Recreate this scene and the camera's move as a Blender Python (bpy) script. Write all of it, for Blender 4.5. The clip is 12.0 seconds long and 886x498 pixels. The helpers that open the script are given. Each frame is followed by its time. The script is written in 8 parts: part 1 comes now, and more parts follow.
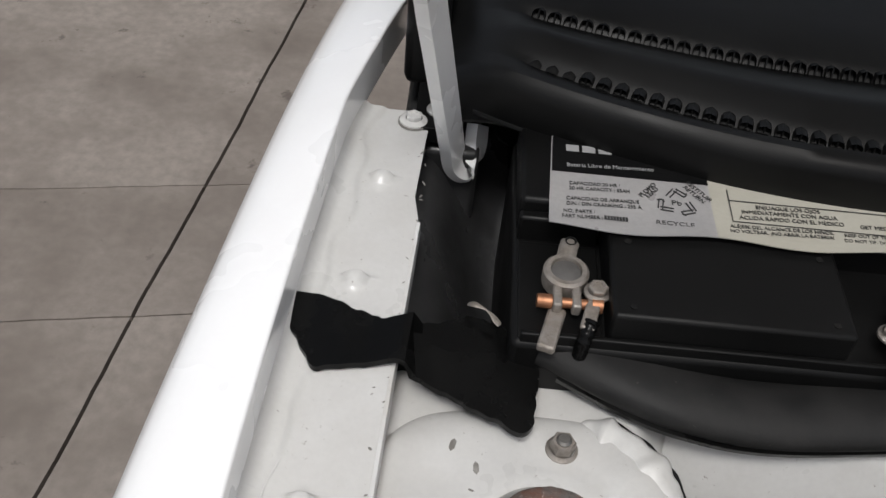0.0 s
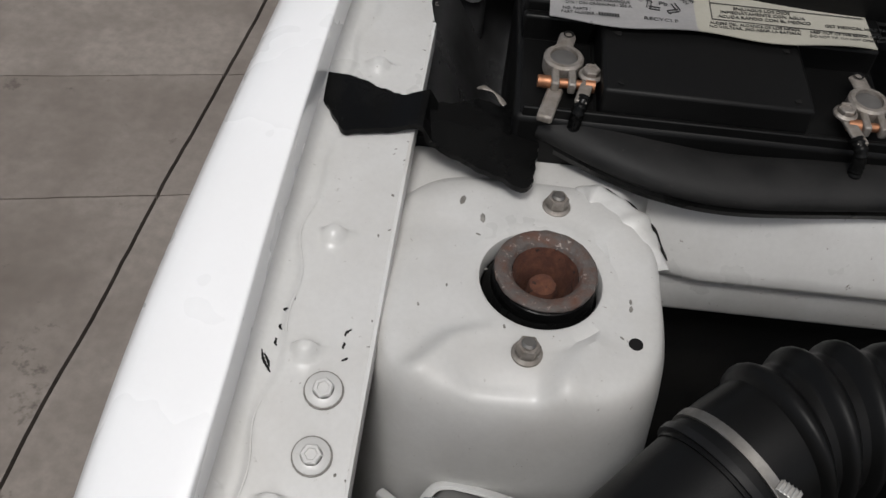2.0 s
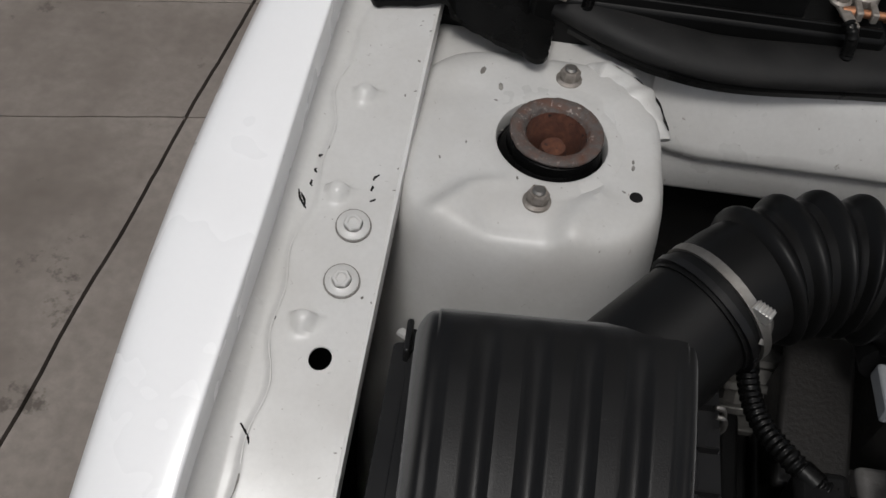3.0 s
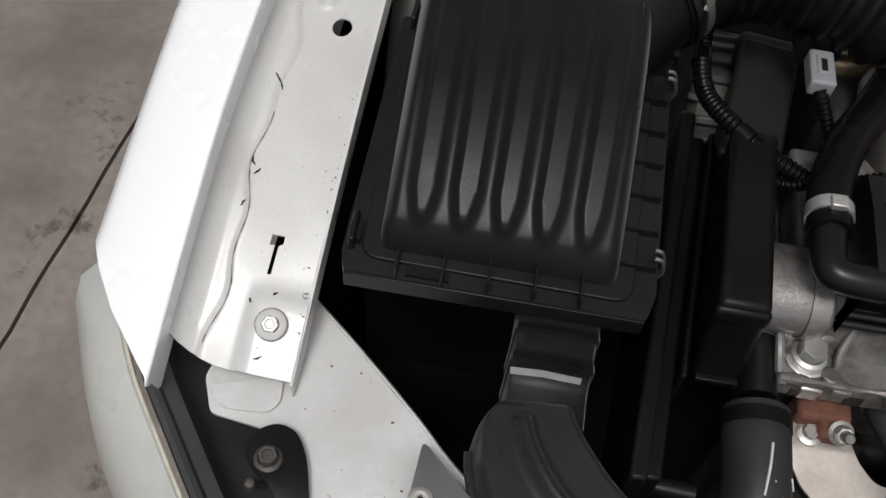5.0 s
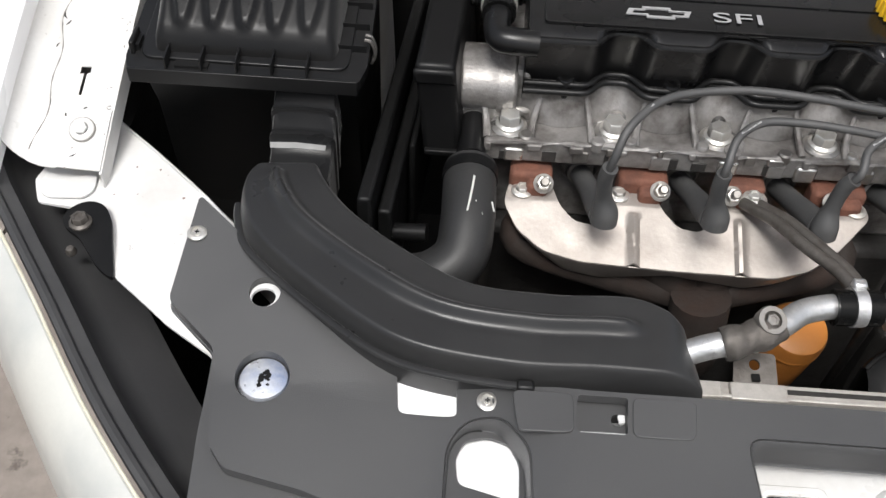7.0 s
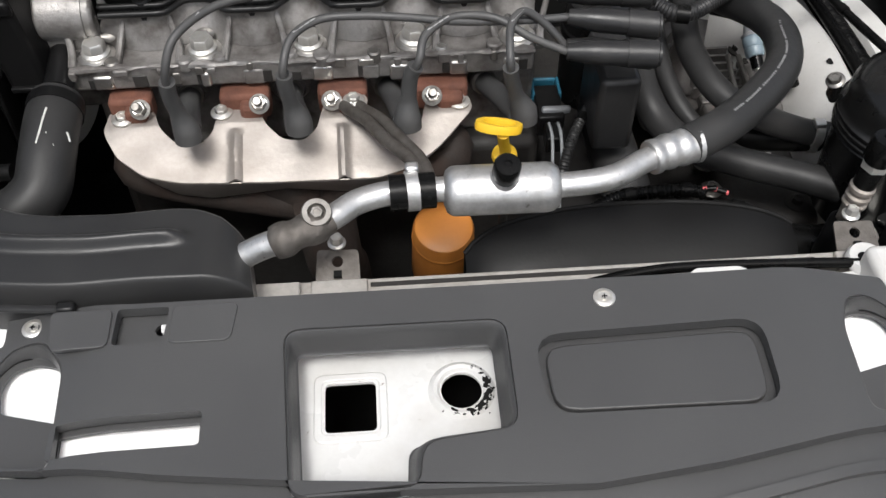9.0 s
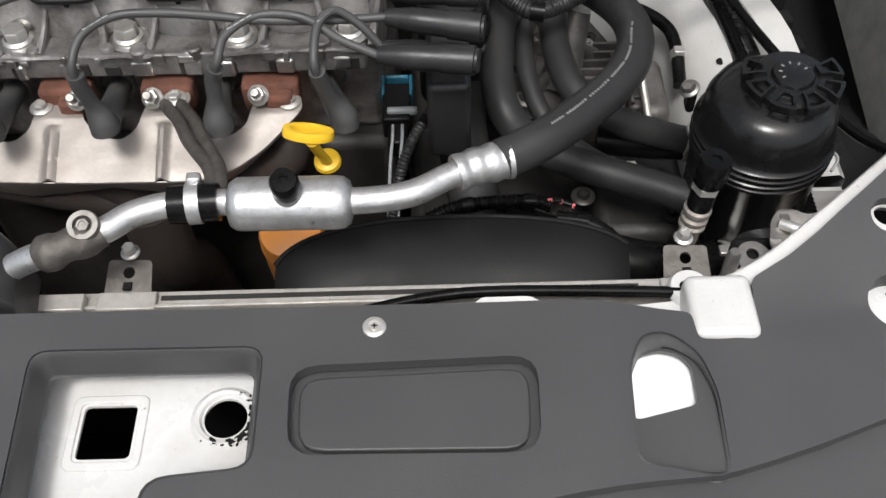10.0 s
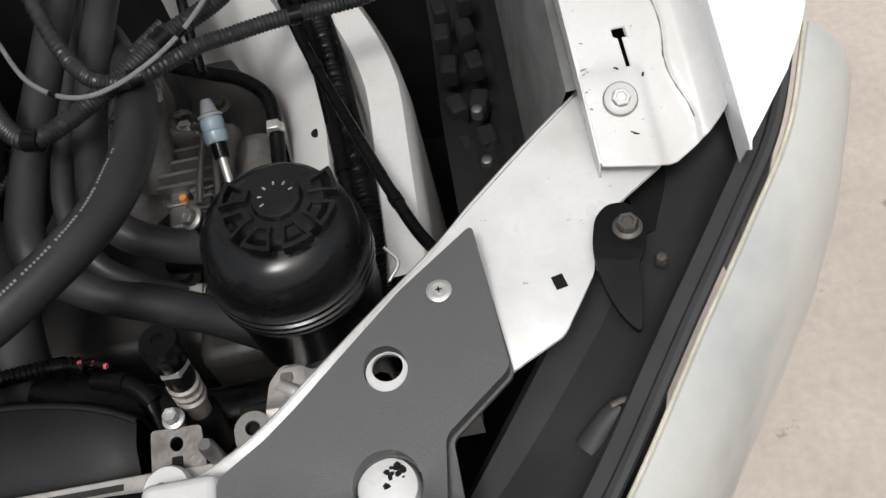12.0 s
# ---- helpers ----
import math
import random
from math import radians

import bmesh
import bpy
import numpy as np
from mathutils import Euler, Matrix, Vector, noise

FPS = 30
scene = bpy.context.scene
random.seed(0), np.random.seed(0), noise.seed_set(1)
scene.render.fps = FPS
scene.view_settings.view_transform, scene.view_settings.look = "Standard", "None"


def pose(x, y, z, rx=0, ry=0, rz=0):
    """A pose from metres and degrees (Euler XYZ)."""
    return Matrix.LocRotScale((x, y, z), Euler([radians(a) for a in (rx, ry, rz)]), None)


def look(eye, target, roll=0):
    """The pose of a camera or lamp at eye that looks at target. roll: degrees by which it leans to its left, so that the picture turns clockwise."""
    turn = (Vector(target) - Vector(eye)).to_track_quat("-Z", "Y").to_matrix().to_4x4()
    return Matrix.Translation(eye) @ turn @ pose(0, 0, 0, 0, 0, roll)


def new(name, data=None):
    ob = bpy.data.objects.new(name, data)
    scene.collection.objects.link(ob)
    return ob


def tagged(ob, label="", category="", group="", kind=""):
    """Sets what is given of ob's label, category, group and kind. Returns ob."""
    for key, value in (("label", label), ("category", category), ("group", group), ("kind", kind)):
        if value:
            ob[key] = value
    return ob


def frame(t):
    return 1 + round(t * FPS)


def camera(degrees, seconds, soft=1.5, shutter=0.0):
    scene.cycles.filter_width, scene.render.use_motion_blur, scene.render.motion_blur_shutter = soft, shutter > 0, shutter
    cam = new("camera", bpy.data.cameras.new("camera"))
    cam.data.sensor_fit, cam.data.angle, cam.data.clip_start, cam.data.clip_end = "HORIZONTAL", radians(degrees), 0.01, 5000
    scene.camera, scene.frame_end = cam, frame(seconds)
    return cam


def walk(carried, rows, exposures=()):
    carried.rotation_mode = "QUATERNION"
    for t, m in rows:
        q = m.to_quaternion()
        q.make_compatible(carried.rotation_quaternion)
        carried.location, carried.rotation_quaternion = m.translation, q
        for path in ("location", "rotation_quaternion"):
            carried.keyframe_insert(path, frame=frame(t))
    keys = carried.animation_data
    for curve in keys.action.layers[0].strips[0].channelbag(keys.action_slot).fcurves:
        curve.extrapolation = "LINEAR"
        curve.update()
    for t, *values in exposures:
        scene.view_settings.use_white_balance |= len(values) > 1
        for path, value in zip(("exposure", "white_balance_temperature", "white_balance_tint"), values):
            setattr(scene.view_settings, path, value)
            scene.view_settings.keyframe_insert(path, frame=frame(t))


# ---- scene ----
cam = camera(48.6, 12.0)
PATH = [
    (0, (-0.544, 0.12, 1.469), (-0.528, 1.528, 0.049), 6.0),
    (0.5, (-0.541, 0.098, 1.466), (-0.518, 1.48, 0.021), 5.7),
    (1, (-0.537, 0.068, 1.469), (-0.516, 1.429, 0.004), 6.2),
    (1.5, (-0.534, 0.033, 1.472), (-0.511, 1.369, -0.017), 6.7),
    (2, (-0.537, -0.005, 1.468), (-0.527, 1.297, -0.051), 6.4),
    (2.5, (-0.536, -0.044, 1.467), (-0.54, 1.211, -0.09), 6.7),
    (3, (-0.531, -0.09, 1.473), (-0.545, 1.142, -0.102), 7.2),
    (3.2, (-0.529, -0.105, 1.465), (-0.528, 1.098, -0.133), 8.6),
    (4.8, (-0.493, -0.255, 1.469), (-0.526, 0.858, -0.192), 8.1),
    (5, (-0.485, -0.292, 1.467), (-0.539, 0.835, -0.184), 7.3),
    (5.5, (-0.439, -0.363, 1.476), (-0.538, 0.836, -0.122), 5.1),
    (6, (-0.397, -0.438, 1.479), (-0.515, 0.791, -0.094), 4.2),
    (6.5, (-0.356, -0.508, 1.465), (-0.419, 0.763, -0.078), 4.1),
    (7, (-0.295, -0.575, 1.465), (-0.318, 0.743, -0.04), 3.1),
    (7.5, (-0.23, -0.62, 1.452), (-0.207, 0.695, -0.055), 2.5),
    (7.7, (-0.202, -0.627, 1.442), (-0.152, 0.687, -0.065), 1.6),
    (9.3, (0.028, -0.595, 1.437), (0.125, 0.656, -0.121), 0.2),
    (9.5, (0.063, -0.585, 1.435), (0.128, 0.657, -0.131), -0.5),
    (10, (0.166, -0.557, 1.428), (0.154, 0.652, -0.165), -2.0),
    (10.5, (0.278, -0.533, 1.415), (0.24, 0.65, -0.197), -5.0),
    (11, (0.368, -0.493, 1.405), (0.293, 0.667, -0.223), -8.5),
    (11.5, (0.451, -0.434, 1.402), (0.339, 0.683, -0.253), -13.7),
    (12, (0.544, -0.382, 1.388), (0.436, 0.704, -0.288), -15.7),
]
EXPOSURE = [(0, 0.30), (1, 0.22), (2, 0.05), (3, -0.17), (5, 0.13), (6, 0.66), (7, 1.10), (7.7, 1.12), (9.5, 0.94), (11, 0.95), (12, 0.60)]
walk(cam, [(t, look(eye, target, roll)) for t, eye, target, roll in PATH], EXPOSURE)
from mathutils.bvhtree import BVHTree


# ---------------------------------------------------------------- light
SKY_STRENGTH, SUN_STRENGTH = 0.092, 1.5
SUN_ELEVATION, SUN_ROTATION = 64.0, 16.0
world = bpy.data.worlds.new("sky")
scene.world = world
world.use_nodes = True
_n, _l = world.node_tree.nodes, world.node_tree.links
_sky = _n.new("ShaderNodeTexSky")
_sky.sky_type, _sky.sun_disc = "NISHITA", False
_sky.sun_elevation, _sky.sun_rotation = radians(SUN_ELEVATION), radians(180 - SUN_ROTATION)
_sky.air_density, _sky.dust_density, _sky.ozone_density = 1.0, 4.0, 1.0
_grey = _n.new("ShaderNodeHueSaturation")      # thin overcast
_grey.inputs["Saturation"].default_value = 0.42
_l.new(_sky.outputs[0], _grey.inputs["Color"])
_l.new(_grey.outputs[0], _n["Background"].inputs[0])
_n["Background"].inputs[1].default_value = SKY_STRENGTH
sun = new("sun", bpy.data.lights.new("sun", "SUN"))
sun.data.energy, sun.data.angle, sun.data.color = SUN_STRENGTH, radians(14), (1.0, 0.985, 0.965)
sun.matrix_world = Matrix.Rotation(radians(-SUN_ROTATION), 4, "Z") @ Matrix.Rotation(radians(90 - SUN_ELEVATION), 4, "X") @ Matrix.Rotation(0, 4, "Y")


# ---------------------------------------------------------------- materials
def surface(name, color, rough=0.5, metal=0.0, second=None, amount=0.35, scale=8.0, grain=0.1, grain_scale=300.0,
            bump=0.1, bump_scale=None, speck=None, speck_scale=120.0, speck_cut=0.72, coat=0.0, spread=0.12, each=0.0, gloss=0.5, dust=0.0):
    """A surface with large stains towards `second`, fine grain, optional specks of dirt and a fine relief."""
    m = bpy.data.materials.new(name)
    m.use_nodes = True
    nt = m.node_tree
    n, l = nt.nodes, nt.links
    b = n["Principled BSDF"]
    tc = n.new("ShaderNodeTexCoord")

    def tex(s, detail=4.0, roughness=0.6):
        t = n.new("ShaderNodeTexNoise")
        t.inputs["Scale"].default_value, t.inputs["Detail"].default_value = s, detail
        t.inputs["Roughness"].default_value = roughness
        l.new(tc.outputs["Object"], t.inputs["Vector"])
        return t

    def ramp(socket, a, c, low=0.0, high=1.0):
        r = n.new("ShaderNodeMapRange")
        r.inputs["From Min"].default_value, r.inputs["From Max"].default_value = a, c
        r.inputs["To Min"].default_value, r.inputs["To Max"].default_value = low, high
        l.new(socket, r.inputs["Value"])
        return r.outputs["Result"]

    def mix(f, a, c):
        x = n.new("ShaderNodeMix")
        x.data_type = "RGBA"
        for sock, v in ((x.inputs["Factor"], f), (x.inputs[6], a), (x.inputs[7], c)):
            if isinstance(v, bpy.types.NodeSocket):
                l.new(v, sock)
            else:
                sock.default_value = v if isinstance(v, float) else (*v, 1.0)
        return x.outputs[2]

    second = second or tuple(v * 0.7 for v in color)
    big, fine = tex(scale), tex(grain_scale, 3.0)
    col = mix(ramp(big.outputs["Fac"], 0.42, 0.72, 0.0, amount), color, second)
    dark = tuple(v * 0.6 for v in color)
    col = mix(ramp(fine.outputs["Fac"], 0.35, 0.75, 0.0, grain), col, dark)
    if speck:
        spots = tex(speck_scale, 5.0, 0.7)
        col = mix(ramp(spots.outputs["Fac"], speck_cut, speck_cut + 0.06), col, speck)
    if each:
        info = n.new("ShaderNodeObjectInfo")
        col = mix(ramp(info.outputs["Random"], 0.0, 1.0, 0.0, each), col, second)
    l.new(col, b.inputs["Base Color"])
    l.new(ramp(big.outputs["Fac"], 0.3, 0.7, max(rough - spread, 0.02), min(rough + spread, 1.0)), b.inputs["Roughness"])
    b.inputs["Metallic"].default_value = metal
    b.inputs["Specular IOR Level"].default_value = gloss
    if coat:
        b.inputs["Coat Weight"].default_value, b.inputs["Coat Roughness"].default_value = coat, 0.12
    if dust:
        b.inputs["Sheen Weight"].default_value, b.inputs["Sheen Roughness"].default_value = dust, 0.45
    if bump:
        bn = n.new("ShaderNodeBump")
        bn.inputs["Strength"].default_value, bn.inputs["Distance"].default_value = bump, 0.001
        relief = tex(bump_scale or grain_scale, 4.0)
        l.new(relief.outputs["Fac"], bn.inputs["Height"])
        l.new(bn.outputs["Normal"], b.inputs["Normal"])
    return m


WHITE = surface("white_paint", (0.88, 0.88, 0.88), 0.30, second=(0.78, 0.77, 0.75), amount=0.3, scale=6, grain=0.03, bump=0.03, bump_scale=60, coat=0.5)
# the body's white greyed for shade inside the bay; the specks are dirt
SHADEDBAY = surface("shaded_dusty_bay_paint", (0.56, 0.555, 0.54), 0.36, second=(0.44, 0.425, 0.40), amount=0.6, coat=0.12, scale=12, grain=0.13, bump=0.06, bump_scale=80, speck=(0.16, 0.13, 0.11), speck_scale=210, speck_cut=0.665)
CHIPPED = surface("chipped_paint", (0.62, 0.62, 0.61), 0.33, second=(0.45, 0.43, 0.40), amount=0.65, scale=14, bump=0.08, speck=(0.2, 0.17, 0.14), speck_scale=110, speck_cut=0.675)
BLACK = surface("black_plastic", (0.005, 0.005, 0.0052), 0.40, second=(0.010, 0.0098, 0.0095), amount=0.6, scale=14, bump=0.12, grain_scale=500, gloss=0.16, speck=(0.03, 0.028, 0.026), speck_scale=260, speck_cut=0.68)
SATIN = surface("satin_black_plastic", (0.006, 0.006, 0.0063), 0.34, second=(0.012, 0.012, 0.0118), amount=0.6, scale=11, bump=0.1, grain_scale=900, gloss=0.27, speck=(0.03, 0.029, 0.027), speck_scale=300, speck_cut=0.68)
SHROUD = surface("grained_dark_plastic", (0.050, 0.050, 0.0505), 0.42, second=(0.060, 0.060, 0.060), gloss=0.5, amount=0.6, scale=6, bump=0.25, grain_scale=1400, speck=(0.12, 0.11, 0.1), speck_scale=420, speck_cut=0.70)
RUBBER = surface("black_rubber", (0.0035, 0.0035, 0.0035), 0.28, second=(0.008, 0.008, 0.0076), amount=0.6, scale=26, bump=0.15, gloss=0.13, speck=(0.05, 0.047, 0.043), speck_scale=210, speck_cut=0.69)
DUSTY = surface("dusty_rubber", (0.020, 0.020, 0.020), 0.50, second=(0.038, 0.037, 0.036), amount=0.6, scale=20, bump=0.2, gloss=0.3, speck=(0.09, 0.085, 0.08), speck_scale=190, speck_cut=0.69)
BOOT = surface("grey_boot_rubber", (0.050, 0.050, 0.050), 0.6, second=(0.085, 0.083, 0.080), amount=0.6, scale=35, bump=0.2, gloss=0.3)
LOOM = surface("grubby_loom_sheath", (0.014, 0.014, 0.0145), 0.42, second=(0.032, 0.031, 0.030), amount=0.6, scale=24, bump=0.2, gloss=0.4)
LIDBLACK = surface("dusty_black_plastic", (0.005, 0.005, 0.0052), 0.34, second=(0.010, 0.010, 0.0098), amount=0.6, scale=13, bump=0.12, grain_scale=900, gloss=0.17, speck=(0.05, 0.048, 0.045), speck_scale=260, speck_cut=0.68, dust=0.15)
COWLBLACK = surface("matt_black_plastic", (0.0042, 0.0042, 0.0042), 0.42, second=(0.008, 0.008, 0.008), amount=0.6, scale=12, bump=0.1, grain_scale=900, gloss=0.165, speck=(0.04, 0.038, 0.036), speck_scale=260, speck_cut=0.70)
DUCTBLACK = surface("dusty_moulded_plastic", (0.014, 0.014, 0.0143), 0.36, second=(0.022, 0.0218, 0.0212), amount=0.6, scale=15, bump=0.12, grain_scale=900, gloss=0.40, speck=(0.05, 0.048, 0.045), speck_scale=260, speck_cut=0.68, dust=0.09)
# near-black for shaded depths and openings, also for chips, cracks and old sealant
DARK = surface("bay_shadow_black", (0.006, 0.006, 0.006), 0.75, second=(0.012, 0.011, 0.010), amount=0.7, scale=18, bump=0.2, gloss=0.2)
STEEL = surface("zinc_steel", (0.66, 0.65, 0.62), 0.42, 0.8, second=(0.40, 0.36, 0.30), amount=0.6, scale=60, bump=0.1)
ALU = surface("cast_aluminium", (0.25, 0.24, 0.23), 0.46, 0.5, second=(0.060, 0.050, 0.043), amount=0.95, scale=40, grain=0.3, bump=0.5, bump_scale=420)
TUBEALU = surface("tube_aluminium", (0.60, 0.60, 0.595), 0.40, 0.88, second=(0.34, 0.33, 0.32), amount=0.7, scale=55, grain=0.35, grain_scale=400, bump=0.7, bump_scale=90, speck=(0.26, 0.25, 0.235), speck_scale=140, speck_cut=0.63)
SHIELD = surface("heat_shield_steel", (0.40, 0.365, 0.335), 0.48, 0.6, second=(0.29, 0.255, 0.225), amount=0.7, scale=22, grain=0.25, bump=0.2, bump_scale=240, speck=(0.3, 0.26, 0.22), speck_scale=120, speck_cut=0.68)
RUST = surface("rusty_iron", (0.17, 0.07, 0.045), 0.85, 0.2, second=(0.09, 0.045, 0.035), amount=0.8, scale=60, grain=0.4, bump=0.6, bump_scale=300)
YELLOW = surface("yellow_plastic", (0.80, 0.50, 0.03), 0.4, second=(0.62, 0.36, 0.02), amount=0.4, scale=40, bump=0.05)
ORANGE = surface("orange_paint", (0.62, 0.24, 0.05), 0.45, second=(0.45, 0.15, 0.04), amount=0.4, scale=25, bump=0.05)
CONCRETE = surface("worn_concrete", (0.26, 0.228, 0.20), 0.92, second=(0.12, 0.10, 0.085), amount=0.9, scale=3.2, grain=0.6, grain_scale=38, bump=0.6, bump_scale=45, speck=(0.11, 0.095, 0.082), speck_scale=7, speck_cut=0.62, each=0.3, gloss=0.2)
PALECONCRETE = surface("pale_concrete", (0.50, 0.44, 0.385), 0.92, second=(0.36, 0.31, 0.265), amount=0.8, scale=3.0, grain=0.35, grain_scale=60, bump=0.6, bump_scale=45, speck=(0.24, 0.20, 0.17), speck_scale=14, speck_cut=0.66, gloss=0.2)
LENS = surface("hazed_lens", (0.50, 0.50, 0.465), 0.38, second=(0.24, 0.26, 0.27), amount=0.85, scale=6, bump=0.1, coat=0.3)
LEAD = surface("corroded_lead", (0.34, 0.31, 0.28), 0.6, 0.7, second=(0.18, 0.15, 0.12), amount=0.7, scale=120, grain=0.3, bump=0.5, bump_scale=500)
COPPER = surface("copper", (0.42, 0.20, 0.11), 0.5, 0.85, second=(0.2, 0.10, 0.06), amount=0.6, scale=150)


# ---------------------------------------------------------------- builders
def rough(bm, amp, scale, seed=0.0):
    """Uneven surface: moves each corner along its normal."""
    bmesh.ops.recalc_face_normals(bm, faces=bm.faces)
    bm.normal_update()
    for v in bm.verts:
        v.co += v.normal * amp * noise.noise(v.co * scale + Vector((seed, seed, seed)))
    return bm


def finish(bm, smooth=True, angle=38):
    bmesh.ops.recalc_face_normals(bm, faces=bm.faces)
    lim = radians(angle)
    for f in bm.faces:
        f.smooth = smooth
    for e in bm.edges:
        e.smooth = len(e.link_faces) == 2 and e.calc_face_angle(0) < lim
    return bm


def part(name, bm, material, parent=None, label="", bevel=0.0, segs=2):
    """Links a bmesh as one mesh object under a thing or a part."""
    me = bpy.data.meshes.new(name)
    finish(bm)
    bm.to_mesh(me)
    bm.free()
    me.materials.append(material)
    ob = new(name, me)
    if parent:
        ob.parent = parent
    if bevel:
        b = ob.modifiers.new("edge", "BEVEL")
        b.width, b.segments, b.limit_method, b.angle_limit = bevel, segs, "ANGLE", radians(35)
        b.harden_normals = False
    if label:
        tagged(ob, label=label)
    return ob


def thing(name, label, category, at=(0, 0, 0), group="", kind=""):
    ob = new(name)
    ob.empty_display_size = 0.03
    ob.location = at
    return tagged(ob, label, category, group, kind)


def box(x0, x1, y0, y1, z0, z1, bm=None):
    bm = bm or bmesh.new()
    r = bmesh.ops.create_cube(bm, size=1.0)
    for v in r["verts"]:
        v.co = Vector((x0 + (v.co.x + 0.5) * (x1 - x0), y0 + (v.co.y + 0.5) * (y1 - y0), z0 + (v.co.z + 0.5) * (z1 - z0)))
    return bm


def ragged(points, step, amp, seed=0.0):
    """The outline cut into short steps and worn uneven."""
    out, k = [], len(points)
    for i in range(k):
        a, b = Vector(points[i]), Vector(points[(i + 1) % k])
        m = max(1, int((b - a).length / step))
        for j in range(m):
            p = a.lerp(b, j / m)
            q = Vector((p.x * 170 + seed, p.y * 170, 0.0))
            out.append(p + amp * Vector((noise.noise(q), noise.noise(q + Vector((0, 0, 9.0))))))
    return out


def loop_from(points, closed=True, r=0.0, n=4):
    """The outline through 2D points, with corners rounded by r."""
    if not r:
        return [Vector(p) for p in points]
    out, k = [], len(points)
    for i in range(k):
        a, b, c = Vector(points[i - 1]), Vector(points[i]), Vector(points[(i + 1) % k])
        d1, d2 = (a - b), (c - b)
        t = min(r, d1.length * 0.45, d2.length * 0.45)
        p, q = b + d1.normalized() * t, b + d2.normalized() * t
        for j in range(n + 1):
            s = j / n
            out.append((1 - s) ** 2 * p + 2 * s * (1 - s) * b + s * s * q)
    return out


def ring(cx, cy, r, n=28, ry=None):
    return [Vector((cx + r * math.cos(2 * math.pi * i / n), cy + (ry or r) * math.sin(2 * math.pi * i / n))) for i in range(n)]


def sheet(outer, holes=(), z=0.0, thick=0.003, cuts=0.0, cut_axis=1):
    """A flat or curved plate from a 2D outline with holes. z: a height, or a function of x and y; cuts: the step of the curve."""
    bm = bmesh.new()
    edges = []
    for lp in (outer, *holes):
        vs = [bm.verts.new((p[0], p[1], 0)) for p in lp]
        edges += [bm.edges.new((vs[i - 1], vs[i])) for i in range(len(vs))]
    bmesh.ops.triangle_fill(bm, use_beauty=True, edges=edges, normal=(0, 0, 1))
    for axis in ((cut_axis,) if cut_axis < 2 else (0, 1)):
        if cuts:
            lo = min(p[axis] for p in outer)
            hi = max(p[axis] for p in outer)
            no = Vector((axis == 0, axis == 1, 0))
            k = lo + cuts
            while k < hi:
                bmesh.ops.bisect_plane(bm, geom=bm.verts[:] + bm.edges[:] + bm.faces[:], plane_co=no * k, plane_no=no)
                k += cuts
    bmesh.ops.recalc_face_normals(bm, faces=bm.faces)
    if bm.faces and sum(f.normal.z for f in bm.faces) < 0:
        bmesh.ops.reverse_faces(bm, faces=bm.faces)
    f = z if callable(z) else (lambda x, y: z)
    for v in bm.verts:
        v.co.z = f(v.co.x, v.co.y)
    r = bmesh.ops.extrude_face_region(bm, geom=bm.faces[:])
    new_v = [g for g in r["geom"] if isinstance(g, bmesh.types.BMVert)]
    old = [v for v in bm.verts if v not in set(new_v)]
    for v in old:
        v.co.z -= thick
    return bm


def grid(us, vs, f, bm=None, close_u=False, close_v=False):
    bm = bm or bmesh.new()
    rows = [[bm.verts.new(f(u, v)) for v in vs] for u in us]
    nu, nv = len(us), len(vs)
    for i in range(nu if close_u else nu - 1):
        for j in range(nv if close_v else nv - 1):
            bm.faces.new((rows[i][j], rows[(i + 1) % nu][j], rows[(i + 1) % nu][(j + 1) % nv], rows[i][(j + 1) % nv]))
    return bm


def curve_points(pts, n=8):
    """A smooth line through the points."""
    p = [Vector(q) for q in pts]
    if len(p) < 3:
        return [p[0].lerp(p[1], i / n) for i in range(n + 1)]
    e = [2 * p[0] - p[1]] + p + [2 * p[-1] - p[-2]]
    out = []
    for i in range(1, len(e) - 2):
        for j in range(n):
            t = j / n
            a, b, c, d = e[i - 1], e[i], e[i + 1], e[i + 2]
            out.append(0.5 * ((2 * b) + (c - a) * t + (2 * a - 5 * b + 4 * c - d) * t * t + (3 * b - a - 3 * c + d) * t ** 3))
    out.append(p[-1])
    return out


def sweep(pts, radius, segs=14, n=8, caps=True, bm=None, flat=1.0, smooth=True):
    """A tube along a line; radius is a number or a function of the run from 0 to 1 and the length in metres."""
    bm = bm or bmesh.new()
    line = curve_points(pts, n) if smooth else [Vector(p) for p in pts]
    run, total = [0.0], 0.0
    for a, b in zip(line, line[1:]):
        total += (b - a).length
        run.append(total)
    t0 = (line[1] - line[0]).normalized()
    side = t0.orthogonal().normalized()
    if abs(t0.z) < 0.95:
        side = t0.cross(Vector((0, 0, 1))).normalized()
    rings = []
    for i, p in enumerate(line):
        t = (line[min(i + 1, len(line) - 1)] - line[max(i - 1, 0)]).normalized()
        side = (side - t * side.dot(t)).normalized()
        up = side.cross(t)
        r = radius(run[i] / total, run[i]) if callable(radius) else radius
        rings.append([bm.verts.new(p + r * (math.cos(a) * side + flat * math.sin(a) * up)) for a in (2 * math.pi * k / segs for k in range(segs))])
    for a, b in zip(rings, rings[1:]):
        for k in range(segs):
            bm.faces.new((a[k], a[(k + 1) % segs], b[(k + 1) % segs], b[k]))
    if caps:
        bm.faces.new(rings[0][::-1])
        bm.faces.new(rings[-1])
    return bm


